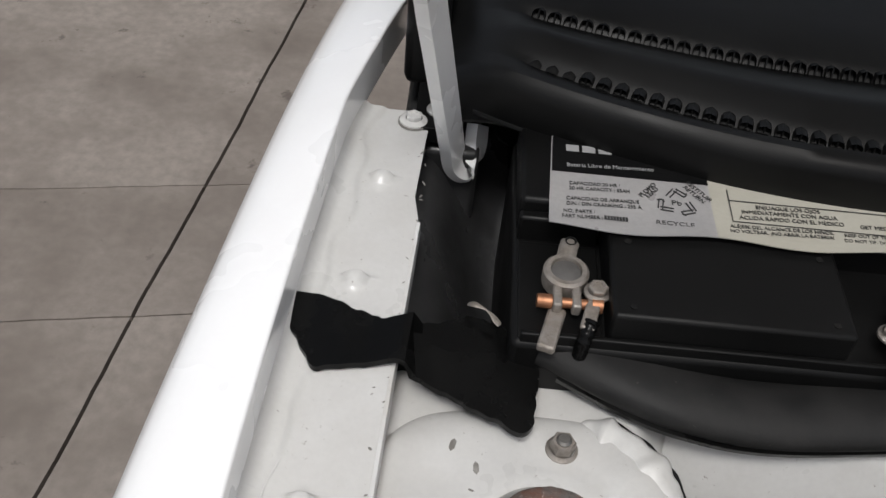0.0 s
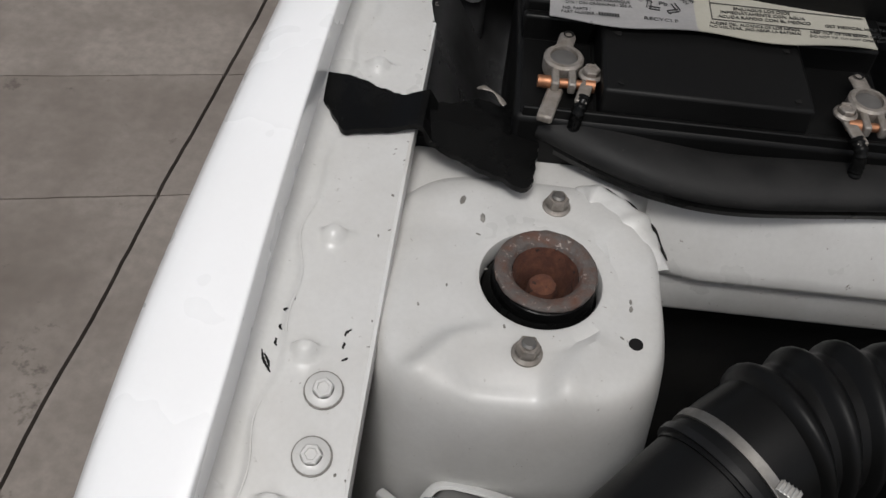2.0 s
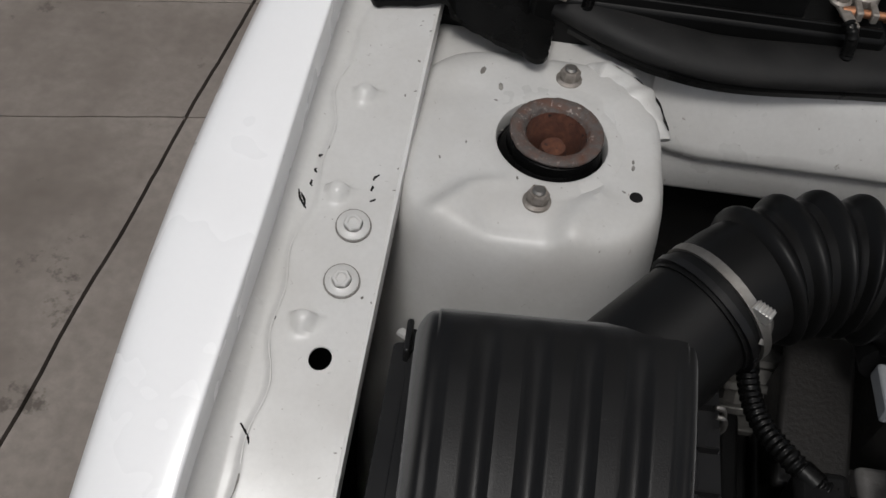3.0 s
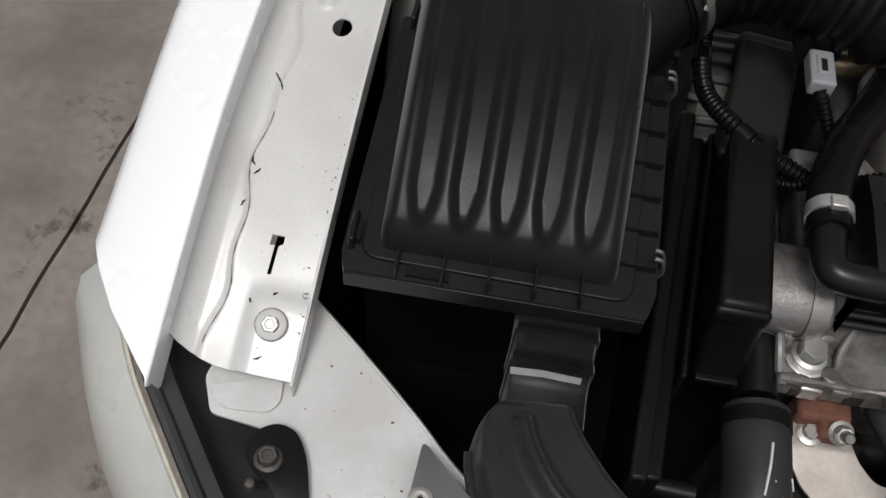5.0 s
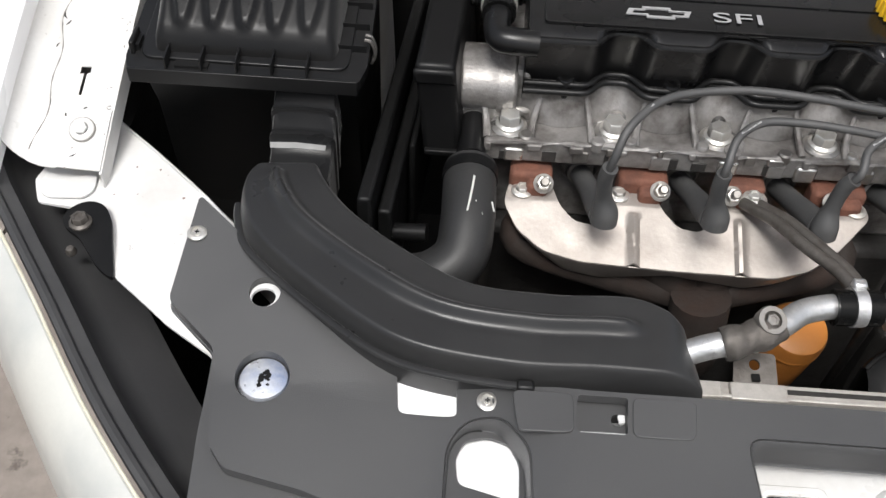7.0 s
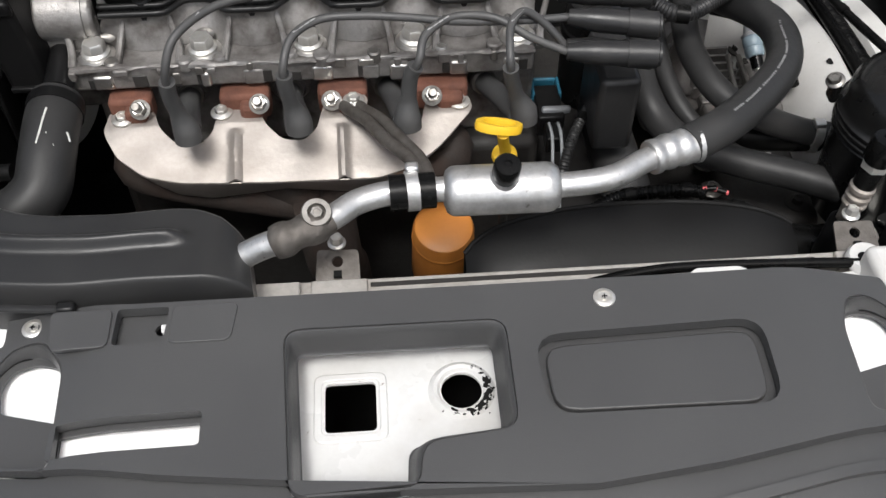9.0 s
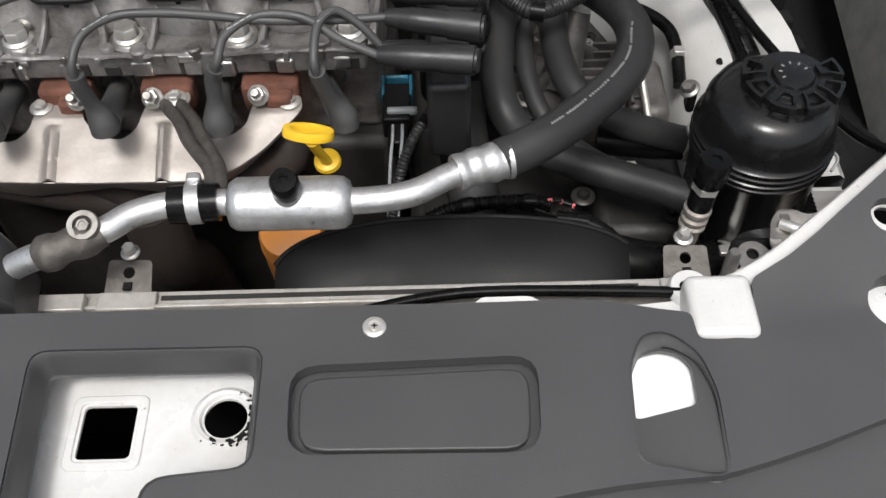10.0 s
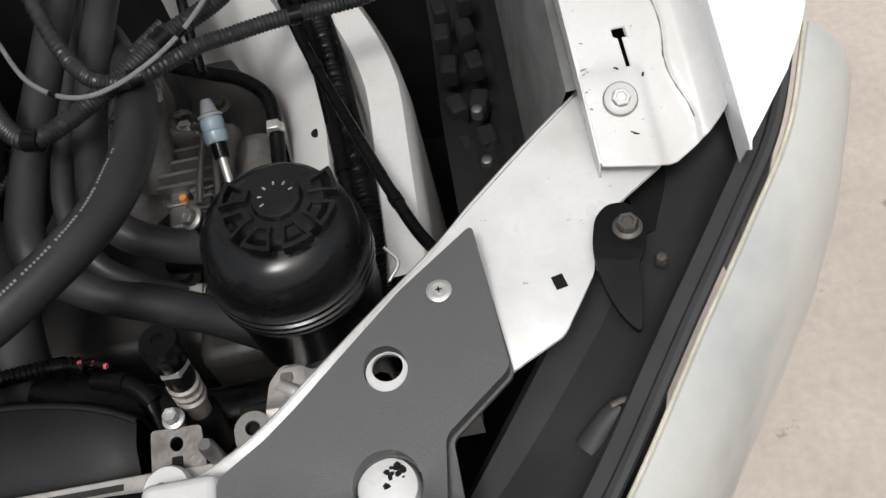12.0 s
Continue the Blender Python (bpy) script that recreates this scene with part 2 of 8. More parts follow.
def lathe(profile, segs=32, m=None, bm=None):
    """A turned form from (radius, height) pairs."""
    bm = bm or bmesh.new()
    m = m or Matrix()
    rows = []
    for r, z in profile:
        if r < 1e-6:
            rows.append([bm.verts.new(m @ Vector((0, 0, z)))])
        else:
            rows.append([bm.verts.new(m @ Vector((r * math.cos(2 * math.pi * k / segs), r * math.sin(2 * math.pi * k / segs), z))) for k in range(segs)])
    for a, b in zip(rows, rows[1:]):
        for k in range(segs):
            q = [a[k % len(a)], a[(k + 1) % len(a)], b[(k + 1) % len(b)], b[k % len(b)]]
            q = list(dict.fromkeys(q))
            if len(q) > 2:
                bm.faces.new(q)
    return bm


def along(p, q):
    """The frame at p whose z points to q."""
    d = Vector(q) - Vector(p)
    return Matrix.Translation(p) @ d.to_track_quat("Z", "Y").to_matrix().to_4x4()


def hexbolt(bm, m, size, height, flange=0.0, dish=True):
    """A hex head with a washer face, on its seat at m."""
    if flange:
        lathe([(0, 0), (flange, 0), (flange, size * 0.12), (flange * 0.8, size * 0.22), (size * 0.5, size * 0.25)], 24, m, bm)
    pr = [(0, 0.0), (size * 0.5, 0.0), (size * 0.5, height * 0.88), (size * 0.44, height)]
    pr += [(size * 0.3, height), (size * 0.26, height * 0.86), (0, height * 0.84)] if dish else [(0, height)]
    lathe(pr, 6, m, bm)
    return bm


# ---------------------------------------------------------------- ground
MID = 0.017                      # the car's middle plane


def rail_z(y):
    return 0.92 + 0.5 * y - 0.45 * y * y


def ground():
    base = tagged(part("ground", box(-80, 80, -80, 80, -0.4, -0.02), CONCRETE), "grey worn concrete yard in joined slabs", "ground", kind="structure")
    turn = Matrix.Translation((-1.06, 1.7, 0)) @ Matrix.Rotation(radians(-6.8), 4, "Z")
    us = (-9, -4.6, -2.3, 0.0, 1.15, 2.6, 4.9, 9.0)
    vs = (-9, -5, -2.4, -0.39, 0.0, 2.1, 4.5, 9)
    for a, b in zip(us, us[1:]):
        for c, d in zip(vs, vs[1:]):
            def side(p, q, gap, along_v):
                # a broken edge: the joint wanders and its lips are chipped
                m = max(2, int(abs(q - p) / 0.035))
                pts = []
                for i in range(m + 1):
                    s = p + (q - p) * i / m
                    k = noise.noise((s * 5.0, 7.3 if along_v else 1.1, 0)) * 0.006 + noise.noise((s * 31.0, 2.0, gap * 900)) * 0.0018
                    pts.append((s, k + gap))
                return pts

            gv = 0.0036
            gh = 0.0018
            loop = [(s, c + k) for s, k in side(a + gv, b - gv, gh, False)]
            loop += [(b + k - 2 * gv, s) for s, k in side(c + gh, d - gh, gv, True)]
            loop += [(s, d + k - 2 * gh) for s, k in side(a + gv, b - gv, gh, False)[::-1]]
            loop += [(a + k, s) for s, k in side(c + gh, d - gh, gv, True)[::-1]]
            bm = sheet([Vector(p) for p in dict.fromkeys((round(x, 5), round(y, 5)) for x, y in loop)], [], random.uniform(-0.0012, 0.0012), 0.05)
            for v in bm.verts:
                v.co.y += 0.30 * v.co.x
            bm.transform(turn)
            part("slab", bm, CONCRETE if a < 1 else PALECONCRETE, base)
    return base


ground()


# ---------------------------------------------------------------- fenders
def fender(side):
    """side -1: one flank, +1: its mirror image."""
    X = (lambda x: x) if side < 0 else (lambda x: 2 * MID - x)
    f = thing("fender", "white painted steel front fender with a bolted inner rail", "fender", (X(-0.66), 0.3, 0.6), "front fenders")
    inv = Matrix.Translation((-X(-0.66), -0.3, -0.6))
    outer = lambda y: -0.7205 + 0.133 * y - 0.035 * y * y - 0.0065 * math.exp(-((y - 0.25) / 0.16) ** 2)
    inner = lambda y: -0.662 + 0.070 * y + 0.06 * max(0.0, y - 0.62)

    def fold(y):
        """The crisp upper fold, overhanging the wall of the rail."""
        k = max(0.0, min(1.0, (y - 0.08) / 0.2))
        return inner(y) + 0.0045 + 0.0062 * k * k * (3 - 2 * k) + 0.03 * max(0.0, y - 0.62)

    cols = [(lambda y: outer(y) - 0.045, -0.55, 0.10), (lambda y: outer(y) - 0.035, -0.30, 0.08), (lambda y: outer(y) - 0.012, -0.12, 0.05),
            (lambda y: outer(y) + 0.001, -0.03, 0.035), (lambda y: outer(y) + 0.0015, 0.008, 0.028), (lambda y: outer(y) + 0.004, 0.022, 0.022), (lambda y: outer(y) + 0.010, 0.0295, 0.012),
            (lambda y: outer(y) + 0.016, 0.0325, 0.002), (lambda y: (outer(y) + fold(y)) / 2, 0.0352, -0.02), (lambda y: fold(y) - 0.010, 0.0366, -0.044), (lambda y: fold(y) - 0.0022, 0.0369, -0.052),
            (lambda y: fold(y) - 0.0008, 0.0366, -0.055), (lambda y: fold(y) - 0.0001, 0.0358, -0.056), (lambda y: fold(y), 0.0345, -0.056), (lambda y: fold(y) - 0.0004, 0.024, -0.05), (lambda y: fold(y) - 0.0006, 0.002, -0.045)]
    bm = bmesh.new()
    rows = []
    n = 60
    for fx, dz, y0 in cols:
        rows.append([bm.verts.new((X(fx(y)), y, rail_z(y) + dz)) for y in (y0 + (0.9 - y0) * i / n for i in range(n + 1))])
    for a, b in zip(rows, rows[1:]):
        for i in range(n):
            bm.faces.new((a[i], a[i + 1], b[i + 1], b[i]))
    bm.transform(inv)
    p = part("outer_panel", bm, WHITE, f)
    p.modifiers.new("sheet", "SOLIDIFY").thickness = 0.0012
    # the recessed rail, laid out flat as distance from the panel, with its step, dimples and holes
    lip = lambda y: -0.58 + 0.045 * y
    w = lambda y: lip(y) - inner(y)
    ys = [-0.03 + 0.692 * i / 30 for i in range(31)]
    outline = [(0.0012, -0.0175), (0.0135, -0.0208), (0.0327, -0.0258), (0.055, -0.0281), (w(-0.03), -0.0290)] if side < 0 else [(0.0012, -0.0180), (0.015, -0.025), (0.038, -0.0365), (0.0505, -0.0383), (w(-0.03), -0.0330)]
    shift = 0.0 if side < 0 else -0.011
    outline += [(w(y) - (0.0052 if y > 0.552 else 0.0), y) for y in ys[1:]] + [(0.0012, y) for y in ys[:1:-1]]
    holes = [[(a + 0.056, b) for a, b in ring(0.0, 0.192, 0.0066, 20)]]
    holes.append([(0.0505 + a, b + shift) for a, b in ((-0.0035, 0.0535), (0.0050, 0.0535), (0.0050, 0.0485), (0.0024, 0.0472), (0.0022, 0.030), (-0.0004, 0.030), (-0.0002, 0.0475), (-0.0035, 0.0470))])
    bm = sheet(outline, [[(a - 0.002, b) for a, b in holes[0]], holes[1]], 0.0, 0.0012, 0.006, 1)
    for d in (0.003, 0.006, 0.009, 0.012, 0.016, 0.0185, 0.020, 0.0215, 0.023, 0.0245, 0.026, 0.0275, 0.029, 0.031, 0.033, 0.035, 0.0365, 0.038, 0.0395, 0.041, 0.0425, 0.044, 0.046, 0.048, 0.054, 0.064, 0.074):
        bmesh.ops.bisect_plane(bm, geom=bm.verts[:] + bm.edges[:] + bm.faces[:], plane_co=(d, 0, 0), plane_no=(1, 0, 0))
    for b in (0.2135, 0.293, 0.364, 0.499, 0.586):
        for k in (-0.0085, -0.006, -0.0035, -0.0015, 0.0, 0.001, 0.002, 0.003, 0.0045):
            bmesh.ops.bisect_plane(bm, geom=bm.verts[:] + bm.edges[:] + bm.faces[:], plane_co=(0, b + k, 0), plane_no=(0, 1, 0))
    dimples = [(0.0395, y) for y in (0.2135, 0.293, 0.364, 0.499, 0.586)]

    def lift(d, y):
        z = 0.020 * max(0.0, 1 - d / 0.012) + 0.0034 * math.exp(-((d - 0.0120) / 0.0026) ** 2)
        edge = 0.0245 + 0.0028 * math.sin(y * 47) + 0.0022 * math.sin(y * 117)
        z += 0.0022 / (1 + math.exp(max(-60.0, min(60.0, (d - edge) * 1600))))
        for a, b in dimples:
            back = (y - b) / (0.0026 if y > b else 0.0085)
            z += 0.0056 * math.exp(-(((d - a) / 0.0066) ** 2 + back ** 2) ** 2)
        z += 0.003 / (1 + math.exp((y - 0.018) * 700)) / (1 + math.exp((0.046 - d) * 900))
        return z

    for v in bm.verts:
        d, y, z = v.co
        v.co = Vector((X(inner(y) + d), y, rail_z(y) + z + lift(d, y)))
    bm.transform(inv)
    # same paint as the outer panel, shade put into its greyer colour
    part("rail", bm, SHADEDBAY, f, "dusty painted steel rail with dimples and scratches")
    bm = grid([y for y in ys if y < 0.553], [0, 1, 2, 3], lambda y, k: Vector((X(lip(y) + (-0.001, 0.001, 0.0016, 0.001)[k]), y, rail_z(y) + (0.0008, 0.0004, -0.008, -0.022)[k])))
    bm.transform(inv)
    part("lip", bm, CHIPPED, f, "turned-down edge with chipped paint").modifiers.new("sheet", "SOLIDIFY").thickness = 0.0014
    for bx, by in ((-0.6, 0.0), (-0.59, 0.236), (-0.589, 0.27), (-0.5667, 0.648)):
        nrm = Vector((0, -(0.5 - 0.9 * by), 1)).normalized()
        p0 = Vector((X(bx), by, rail_z(by) + (0.0045 if by < 0.02 else 0.0012)))
        part("bolt", hexbolt(bmesh.new(), inv @ along(p0, p0 + nrm) @ Matrix.Rotation(by * 9, 4, "Z"), 0.0115, 0.006, 0.0098), SHADEDBAY, f, "painted flange bolt with chipped paint")
        part("dirt_ring", lathe([(0.0094, 0.0004), (0.0107, 0.0005), (0.0108, -0.0005)], 20, inv @ along(p0, p0 + nrm)), DARKCOAT, f)
    # the cracked edge of the sealer, and a few scratches
    def on_rail(d, y):
        return inv @ Vector((X(inner(y) + d), y, rail_z(y) + lift(d, y) + 0.0002))

    crack = lambda y: 0.0245 + 0.0028 * math.sin(y * 47) + 0.0022 * math.sin(y * 117)
    for y0, y1 in ((-0.015, 0.128), (0.133, 0.262), (0.30, 0.385)):
        ys2 = [y0 + (y1 - y0) * i / 40 for i in range(41)]
        part("sealer_edge", sweep([on_rail(crack(y) + 0.0010, y) for y in ys2], lambda u, s: 0.00045 + 0.0002 * math.sin(s * 410), 6, 1, True, None, 0.8, False), DARKCOAT if y1 < 0.2 else SHADEDBAY, f)
    for y0, y1 in ((0.020, 0.026), (0.086, 0.089), (0.209, 0.212), (0.318, 0.321)):
        ys2 = [y0 + (y1 - y0) * i / 6 for i in range(7)]
        part("crack", sweep([on_rail(crack(y) + 0.0014, y) for y in ys2], lambda u, s: 0.0001 + 0.0004 * math.sin(u * math.pi), 5, 1, True, None, 0.6, False), DARK, f)
    # small paint chips along the edge
    rnd = random.Random(37)
    for k in range(46):
        y = rnd.uniform(-0.01, 0.62)
        d = lip(y) - inner(y) - rnd.choice((0.0015, 0.003, 0.005, 0.009)) * rnd.uniform(0.5, 1.2)
        r = rnd.uniform(0.0004, 0.0012)
        p0 = on_rail(d, y)
        part("paint_chip", lathe([(r, 0.0), (r * 0.7, 0.0002), (0, 0.0002)], 6, Matrix.Translation(p0) @ Matrix.Rotation(rnd.uniform(0, 3), 4, "Z") @ Matrix.Diagonal((rnd.uniform(0.4, 0.8), rnd.uniform(1, 2.2), 1, 1))), DARKCOAT, f)
    for d, y, a, ln in ((0.0165, 0.288, 2.6, 0.014), (0.0195, 0.286, 2.75, 0.010), (0.022, 0.295, 2.6, 0.005), (0.0235, 0.303, 2.9, 0.003), (0.024, 0.311, 0.1, 0.002), (0.0585, 0.301, 0.5, 0.005), (0.0600, 0.294, -0.4, 0.004), (0.0605, 0.287, 0.6, 0.003), (0.0275, 0.143, -0.6, 0.011), (0.024, 0.093, -0.6, 0.006), (0.0255, 0.087, 0.4, 0.005), (0.022, 0.066, 0.7, 0.005), (0.046, 0.012, -0.9, 0.004), (0.057, 0.018, 1.1, 0.004), (0.056, -0.020, 1.2, 0.006)):
        way = [on_rail(d + u * ln * math.sin(a) + 0.0007 * math.sin(u * 5 + d * 900), y + u * ln * math.cos(a)) for u in (0, 0.25, 0.5, 0.75, 1)]
        part("scratch", sweep(way, lambda u, s: 0.00025 + 0.0007 * math.sin(min(1, u * 1.3) * 2.6) * (0.75 + 0.25 * math.sin(s * 2600)), 6, 5, True, None, 0.4), DARK, f)
    # black bits of old sealant in the joint with the outer panel
    for y0, y1 in ((-0.016, 0.0), (0.028, 0.034), (0.070, 0.082), (0.088, 0.094), (0.168, 0.20), (0.232, 0.238)):
        part("sealant", sweep([inv @ Vector((X(inner(y) + 0.0022), y, rail_z(y) + 0.0265 + 0.001 * math.sin(y * 300))) for y in (y0 + (y1 - y0) * i / 6 for i in range(7))], lambda u, s: 0.0006 + 0.0003 * math.sin(u * 9), 6, 1, True, None, 1.0, False), DARK, f)
    return f


DARKCOAT = surface("grimy_film", (0.16, 0.15, 0.135), 0.7, second=(0.30, 0.29, 0.27), amount=0.9, scale=160, bump=0.1)
fender(-1)
fender(1)


# ---------------------------------------------------------------- front structure
BLUED = surface("bluish_plating", (0.60, 0.62, 0.66), 0.34, 0.5, second=(0.10, 0.18, 0.40), amount=0.9, scale=30, grain=0.3, bump=0.5, bump_scale=200, speck=(0.05, 0.05, 0.06), speck_scale=170, speck_cut=0.64)


def front_panel():
    """The white painted cross panel and its two side aprons, under the plastic cover."""
    c = thing("front_panel", "white painted steel cross panel with side aprons", "car panel", (MID, -0.25, 0.85), kind="structure")
    inv = Matrix.Translation((-MID, 0.25, -0.85))
    half = [(0.645, 0.02), (0.612, 0.052), (0.565, 0.012), (0.518, -0.031), (0.4916, -0.0575), (0.447, -0.096), (0.4085, -0.1257), (0.366, -0.1534), (0.31, -0.178), (0.15, -0.190)]
    front = [(0.656, -0.026), (0.646, -0.050), (0.600, -0.056), (0.588, -0.066), (0.580, -0.098), (0.5655, -0.1187), (0.521, -0.1497), (0.4845, -0.1698), (0.46, -0.20), (0.45, -0.42)]
    front_r = [(0.637, -0.028), (0.588, -0.062), (0.580, -0.095), (0.5694, -0.1105), (0.556, -0.128), (0.529, -0.1390), (0.50, -0.152), (0.47, -0.17), (0.44, -0.22), (0.44, -0.42)]
    out = [(MID + x, y) for x, y in half[::-1]] + [(MID + x, y) for x, y in front_r] + [(MID - x, y) for x, y in front[::-1]] + [(MID - x, y) for x, y in half]
    holes = [loop_from([(-0.073, -0.2485), (-0.0385, -0.2485), (-0.0385, -0.2860), (-0.073, -0.2860)], r=0.004), ring(0.0195, -0.2595, 0.0140)]
    holes += [ring(-0.4330, -0.1340, 0.0160), ring(0.4700, -0.1330, 0.0175)]

    def z(x, y):
        k = max(0.0, min(1.0, (y + 0.19) / 0.09))
        return 0.862 + 0.028 * k * k * (3 - 2 * k) * max(0.0, min(1.0, (abs(x - MID) - 0.28) / 0.05))

    bm = sheet(loop_from(out, r=0.004), holes, z, 0.0025, 0.02, 2)
    bm.transform(inv)
    part("cross_panel", bm, CHIPPED, c, bevel=0.0008)
    for s in (-1, 1):
        pts = half[1:-1]
        line = curve_points([Vector((MID + s * x, y, z(MID + s * x, y))) for x, y in pts], 5)
        bm = grid(range(len(line)), [0, 1, 2, 3], lambda i, k: line[i] + Vector((0, (0.0, 0.002, 0.003, 0.003)[k], (0.0005, -0.001, -0.006, -0.03)[k])))
        bm.transform(inv)
        part("flange", bm, CHIPPED, c, "folded edge of the apron").modifiers.new("sheet", "SOLIDIFY").thickness = 0.0014
    # pressed tab under the rail's end, a shallow dent, and chips in the apron's paint
    for s in (-1,):
        bm = sheet(loop_from([(MID + s * x, y) for x, y in ((0.652, -0.033), (0.606, -0.018), (0.604, -0.037), (0.610, -0.045), (0.640, -0.047))], r=0.006), [], 0.8935, 0.002)
        bm.transform(inv)
        part("tab", bm, CHIPPED, c, bevel=0.0012)
        rnd = random.Random(23 + s)
        bm = bmesh.new()
        for k in range(11):
            px, py = rnd.uniform(0.50, 0.60), rnd.uniform(-0.09, 0.0)
            if abs(px - 0.545 - (py + 0.045) * 0.9) > 0.045:
                continue
            q = rnd.uniform(0.0003, 0.0009)
            lathe([(q, -0.0004), (q * 0.7, 0.0002), (0.0, 0.00025)], 5, inv @ Matrix.Translation((MID + s * px, py, z(MID + s * px, py) + 0.0004)) @ Matrix.Rotation(rnd.uniform(0, 3), 4, "Z") @ Matrix.Diagonal((1.0, rnd.uniform(0.5, 1.8), 1, 1)), bm)
        part("chip", bm, RUST, c)
    bm = box(-0.0035, 0.0035, -0.0045, 0.0045, -0.002, 0.0006)
    bm.transform(inv @ Matrix.Translation((0.576, -0.0970, z(0.576, -0.0970))) @ Matrix.Rotation(radians(12), 4, "Z"))
    part("slot", bm, DARK, c, "small square hole")
    def edge_z(x, y):
        k = max(0.0, min(1.0, (0.34 - abs(x - MID)) / 0.12))
        k = k * k * (3 - 2 * k)
        return 0.9055 * k + 0.8785 * (1 - k)

    bm = sheet(loop_from([(0.176, -0.2085), (0.187, -0.2003), (0.217, -0.2003), (0.226, -0.2055), (0.270, -0.2042), (0.326, -0.2024), (0.326, -0.2095), (0.190, -0.2100)], r=0.002), [], edge_z, 0.002, 0.012, 2)
    bm.transform(inv)
    part("edge_strip", bm, CHIPPED, c, "white edge showing behind the cover")
    # pressed rims round the latch openings
    bm = sheet(loop_from([(-0.0805, -0.2415), (-0.031, -0.2415), (-0.031, -0.294), (-0.0805, -0.294)], r=0.007), [loop_from([(-0.075, -0.2465), (-0.0365, -0.2465), (-0.0365, -0.288), (-0.075, -0.288)], r=0.005)], 0.8635, 0.002)
    bm.transform(inv)
    part("rim", bm, CHIPPED, c, bevel=0.0008)
    bm = lathe([(0.0150, 0.0), (0.0165, 0.0022), (0.019, 0.003), (0.022, 0.001), (0.0235, -0.001)], 32, inv @ Matrix.Translation((0.0195, -0.2595, 0.862)))
    part("rim", bm, CHIPPED, c, "raised rim with worn dark paint")
    rnd = random.Random(17)
    bm = bmesh.new()
    for k in range(80):
        a, r = rnd.gauss(-0.55, 0.75), 0.0172 + abs(rnd.gauss(0, 0.0026))
        q = rnd.uniform(0.0005, 0.0022) * (1.3 if r < 0.019 else 0.7)
        lathe([(q, -0.0004), (q * 0.7, 0.0003), (0.0, 0.00035)], 5, inv @ Matrix.Translation((0.0195 + r * math.cos(a), -0.2595 + r * math.sin(a), 0.8625 + max(0.0, 0.0024 - 0.5 * abs(r - 0.0185)))) @ Matrix.Rotation(a + rnd.uniform(0.6, 2.5), 4, "Z") @ Matrix.Diagonal((rnd.uniform(0.8, 1.9), 0.7, 1, 1)), bm)
    part("paint_flake", bm, DARK, c, "dark flaked paint round the hole")
    # block below the openings, in the shadow black of the bay shell
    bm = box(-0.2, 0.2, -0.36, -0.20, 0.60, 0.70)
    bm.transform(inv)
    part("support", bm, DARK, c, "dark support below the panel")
    # raised white bosses that stand up into the cover's small round holes
    for (bx, by, br), (hx, hy, hr), zt in (((-0.4316, -0.1320, 0.0113), (-0.4324, -0.1340, 0.0090), 0.8945), ((0.4701, -0.1352, 0.0124), (0.4706, -0.1322, 0.0110), 0.8935)):
        bm = sheet(ring(bx, by, br, 36), [ring(hx, hy, min(hr, br - math.hypot(hx - bx, hy - by) - 0.0004), 28)], zt, 0.003)
        bm.transform(inv)
        part("boss", bm, CHIPPED, c, bevel=0.0006)
    # the two adjuster domes that show through the cover
    for s, dx, dy in ((-1, -0.4232, -0.1942), (1, 0.4605, -0.1945)):
        q = 0.0012
        bm = lathe([(0.0176 + q, -0.03), (0.0174 + q, 0.001), (0.0156 + q, 0.0055), (0.009, 0.008), (0, 0.0085)], 32, inv @ Matrix.Translation((dx, dy, 0.8680 if s > 0 else 0.8735)))
        part("dome", bm, CHIPPED if s > 0 else BLUED, c, "scuffed painted dome" if s > 0 else "scuffed bluish plated dome")
        bm = bmesh.new()
        rnd = random.Random(3)
        for k in range(16 if s > 0 else 26):
            # flaked paint: a torn cluster towards the back of the white dome, the middle of the other
            ox, oy = (0.003, 0.006) if s > 0 else (0.0, -0.001)
            px, py = ox + rnd.gauss(0, 0.0035 if s > 0 else 0.002), oy + rnd.gauss(0, 0.003)
            rr = math.hypot(px, py)
            top = 0.0085 - 0.0005 * (rr / 0.010) ** 2 if rr < 0.010 else 0.008 - 0.003 * (rr - 0.010) / 0.011
            q = rnd.uniform(0.0009, 0.0024)
            lathe([(q, -0.0006), (q * 0.7, 0.0004), (0.0, 0.0005)], 5, inv @ Matrix.Translation((dx + px, dy + py, (0.8680 if s > 0 else 0.8735) + top)) @ Matrix.Rotation(rnd.uniform(0, 3), 4, "Z") @ Matrix.Diagonal((1.0, rnd.uniform(0.5, 1.5), 1, 1)), bm)
        part("chip", bm, DARK, c)
    # the light pads under the square cutouts
    bm = box(-0.333, -0.281, -0.226, -0.180, 0.858, 0.8790)
    bm.transform(inv)
    part("pad", bm, WHITE, c, bevel=0.003)
    bm = box(0.3235, 0.3685, -0.2215, -0.172, 0.858, 0.8865)
    bm.transform(inv)
    part("pad", bm, SHADEDBAY, c, "dirty white pad standing up to the cover", bevel=0.006, segs=3)
    for x0, x1, y0, y1, zt in ((0.262, 0.334, -0.300, -0.205, 0.869), (-0.295, -0.230, -0.290, -0.215, 0.871), (-0.24, -0.14, -0.32, -0.285, 0.8875)):
        bm = sheet(loop_from([(x0, y0), (x0, y1), (x1, y1), (x1, y0)], r=0.006), [], zt, 0.012)
        bm.transform(inv)
        part("pad", bm, WHITE, c, bevel=0.002)
    return c


front_panel()


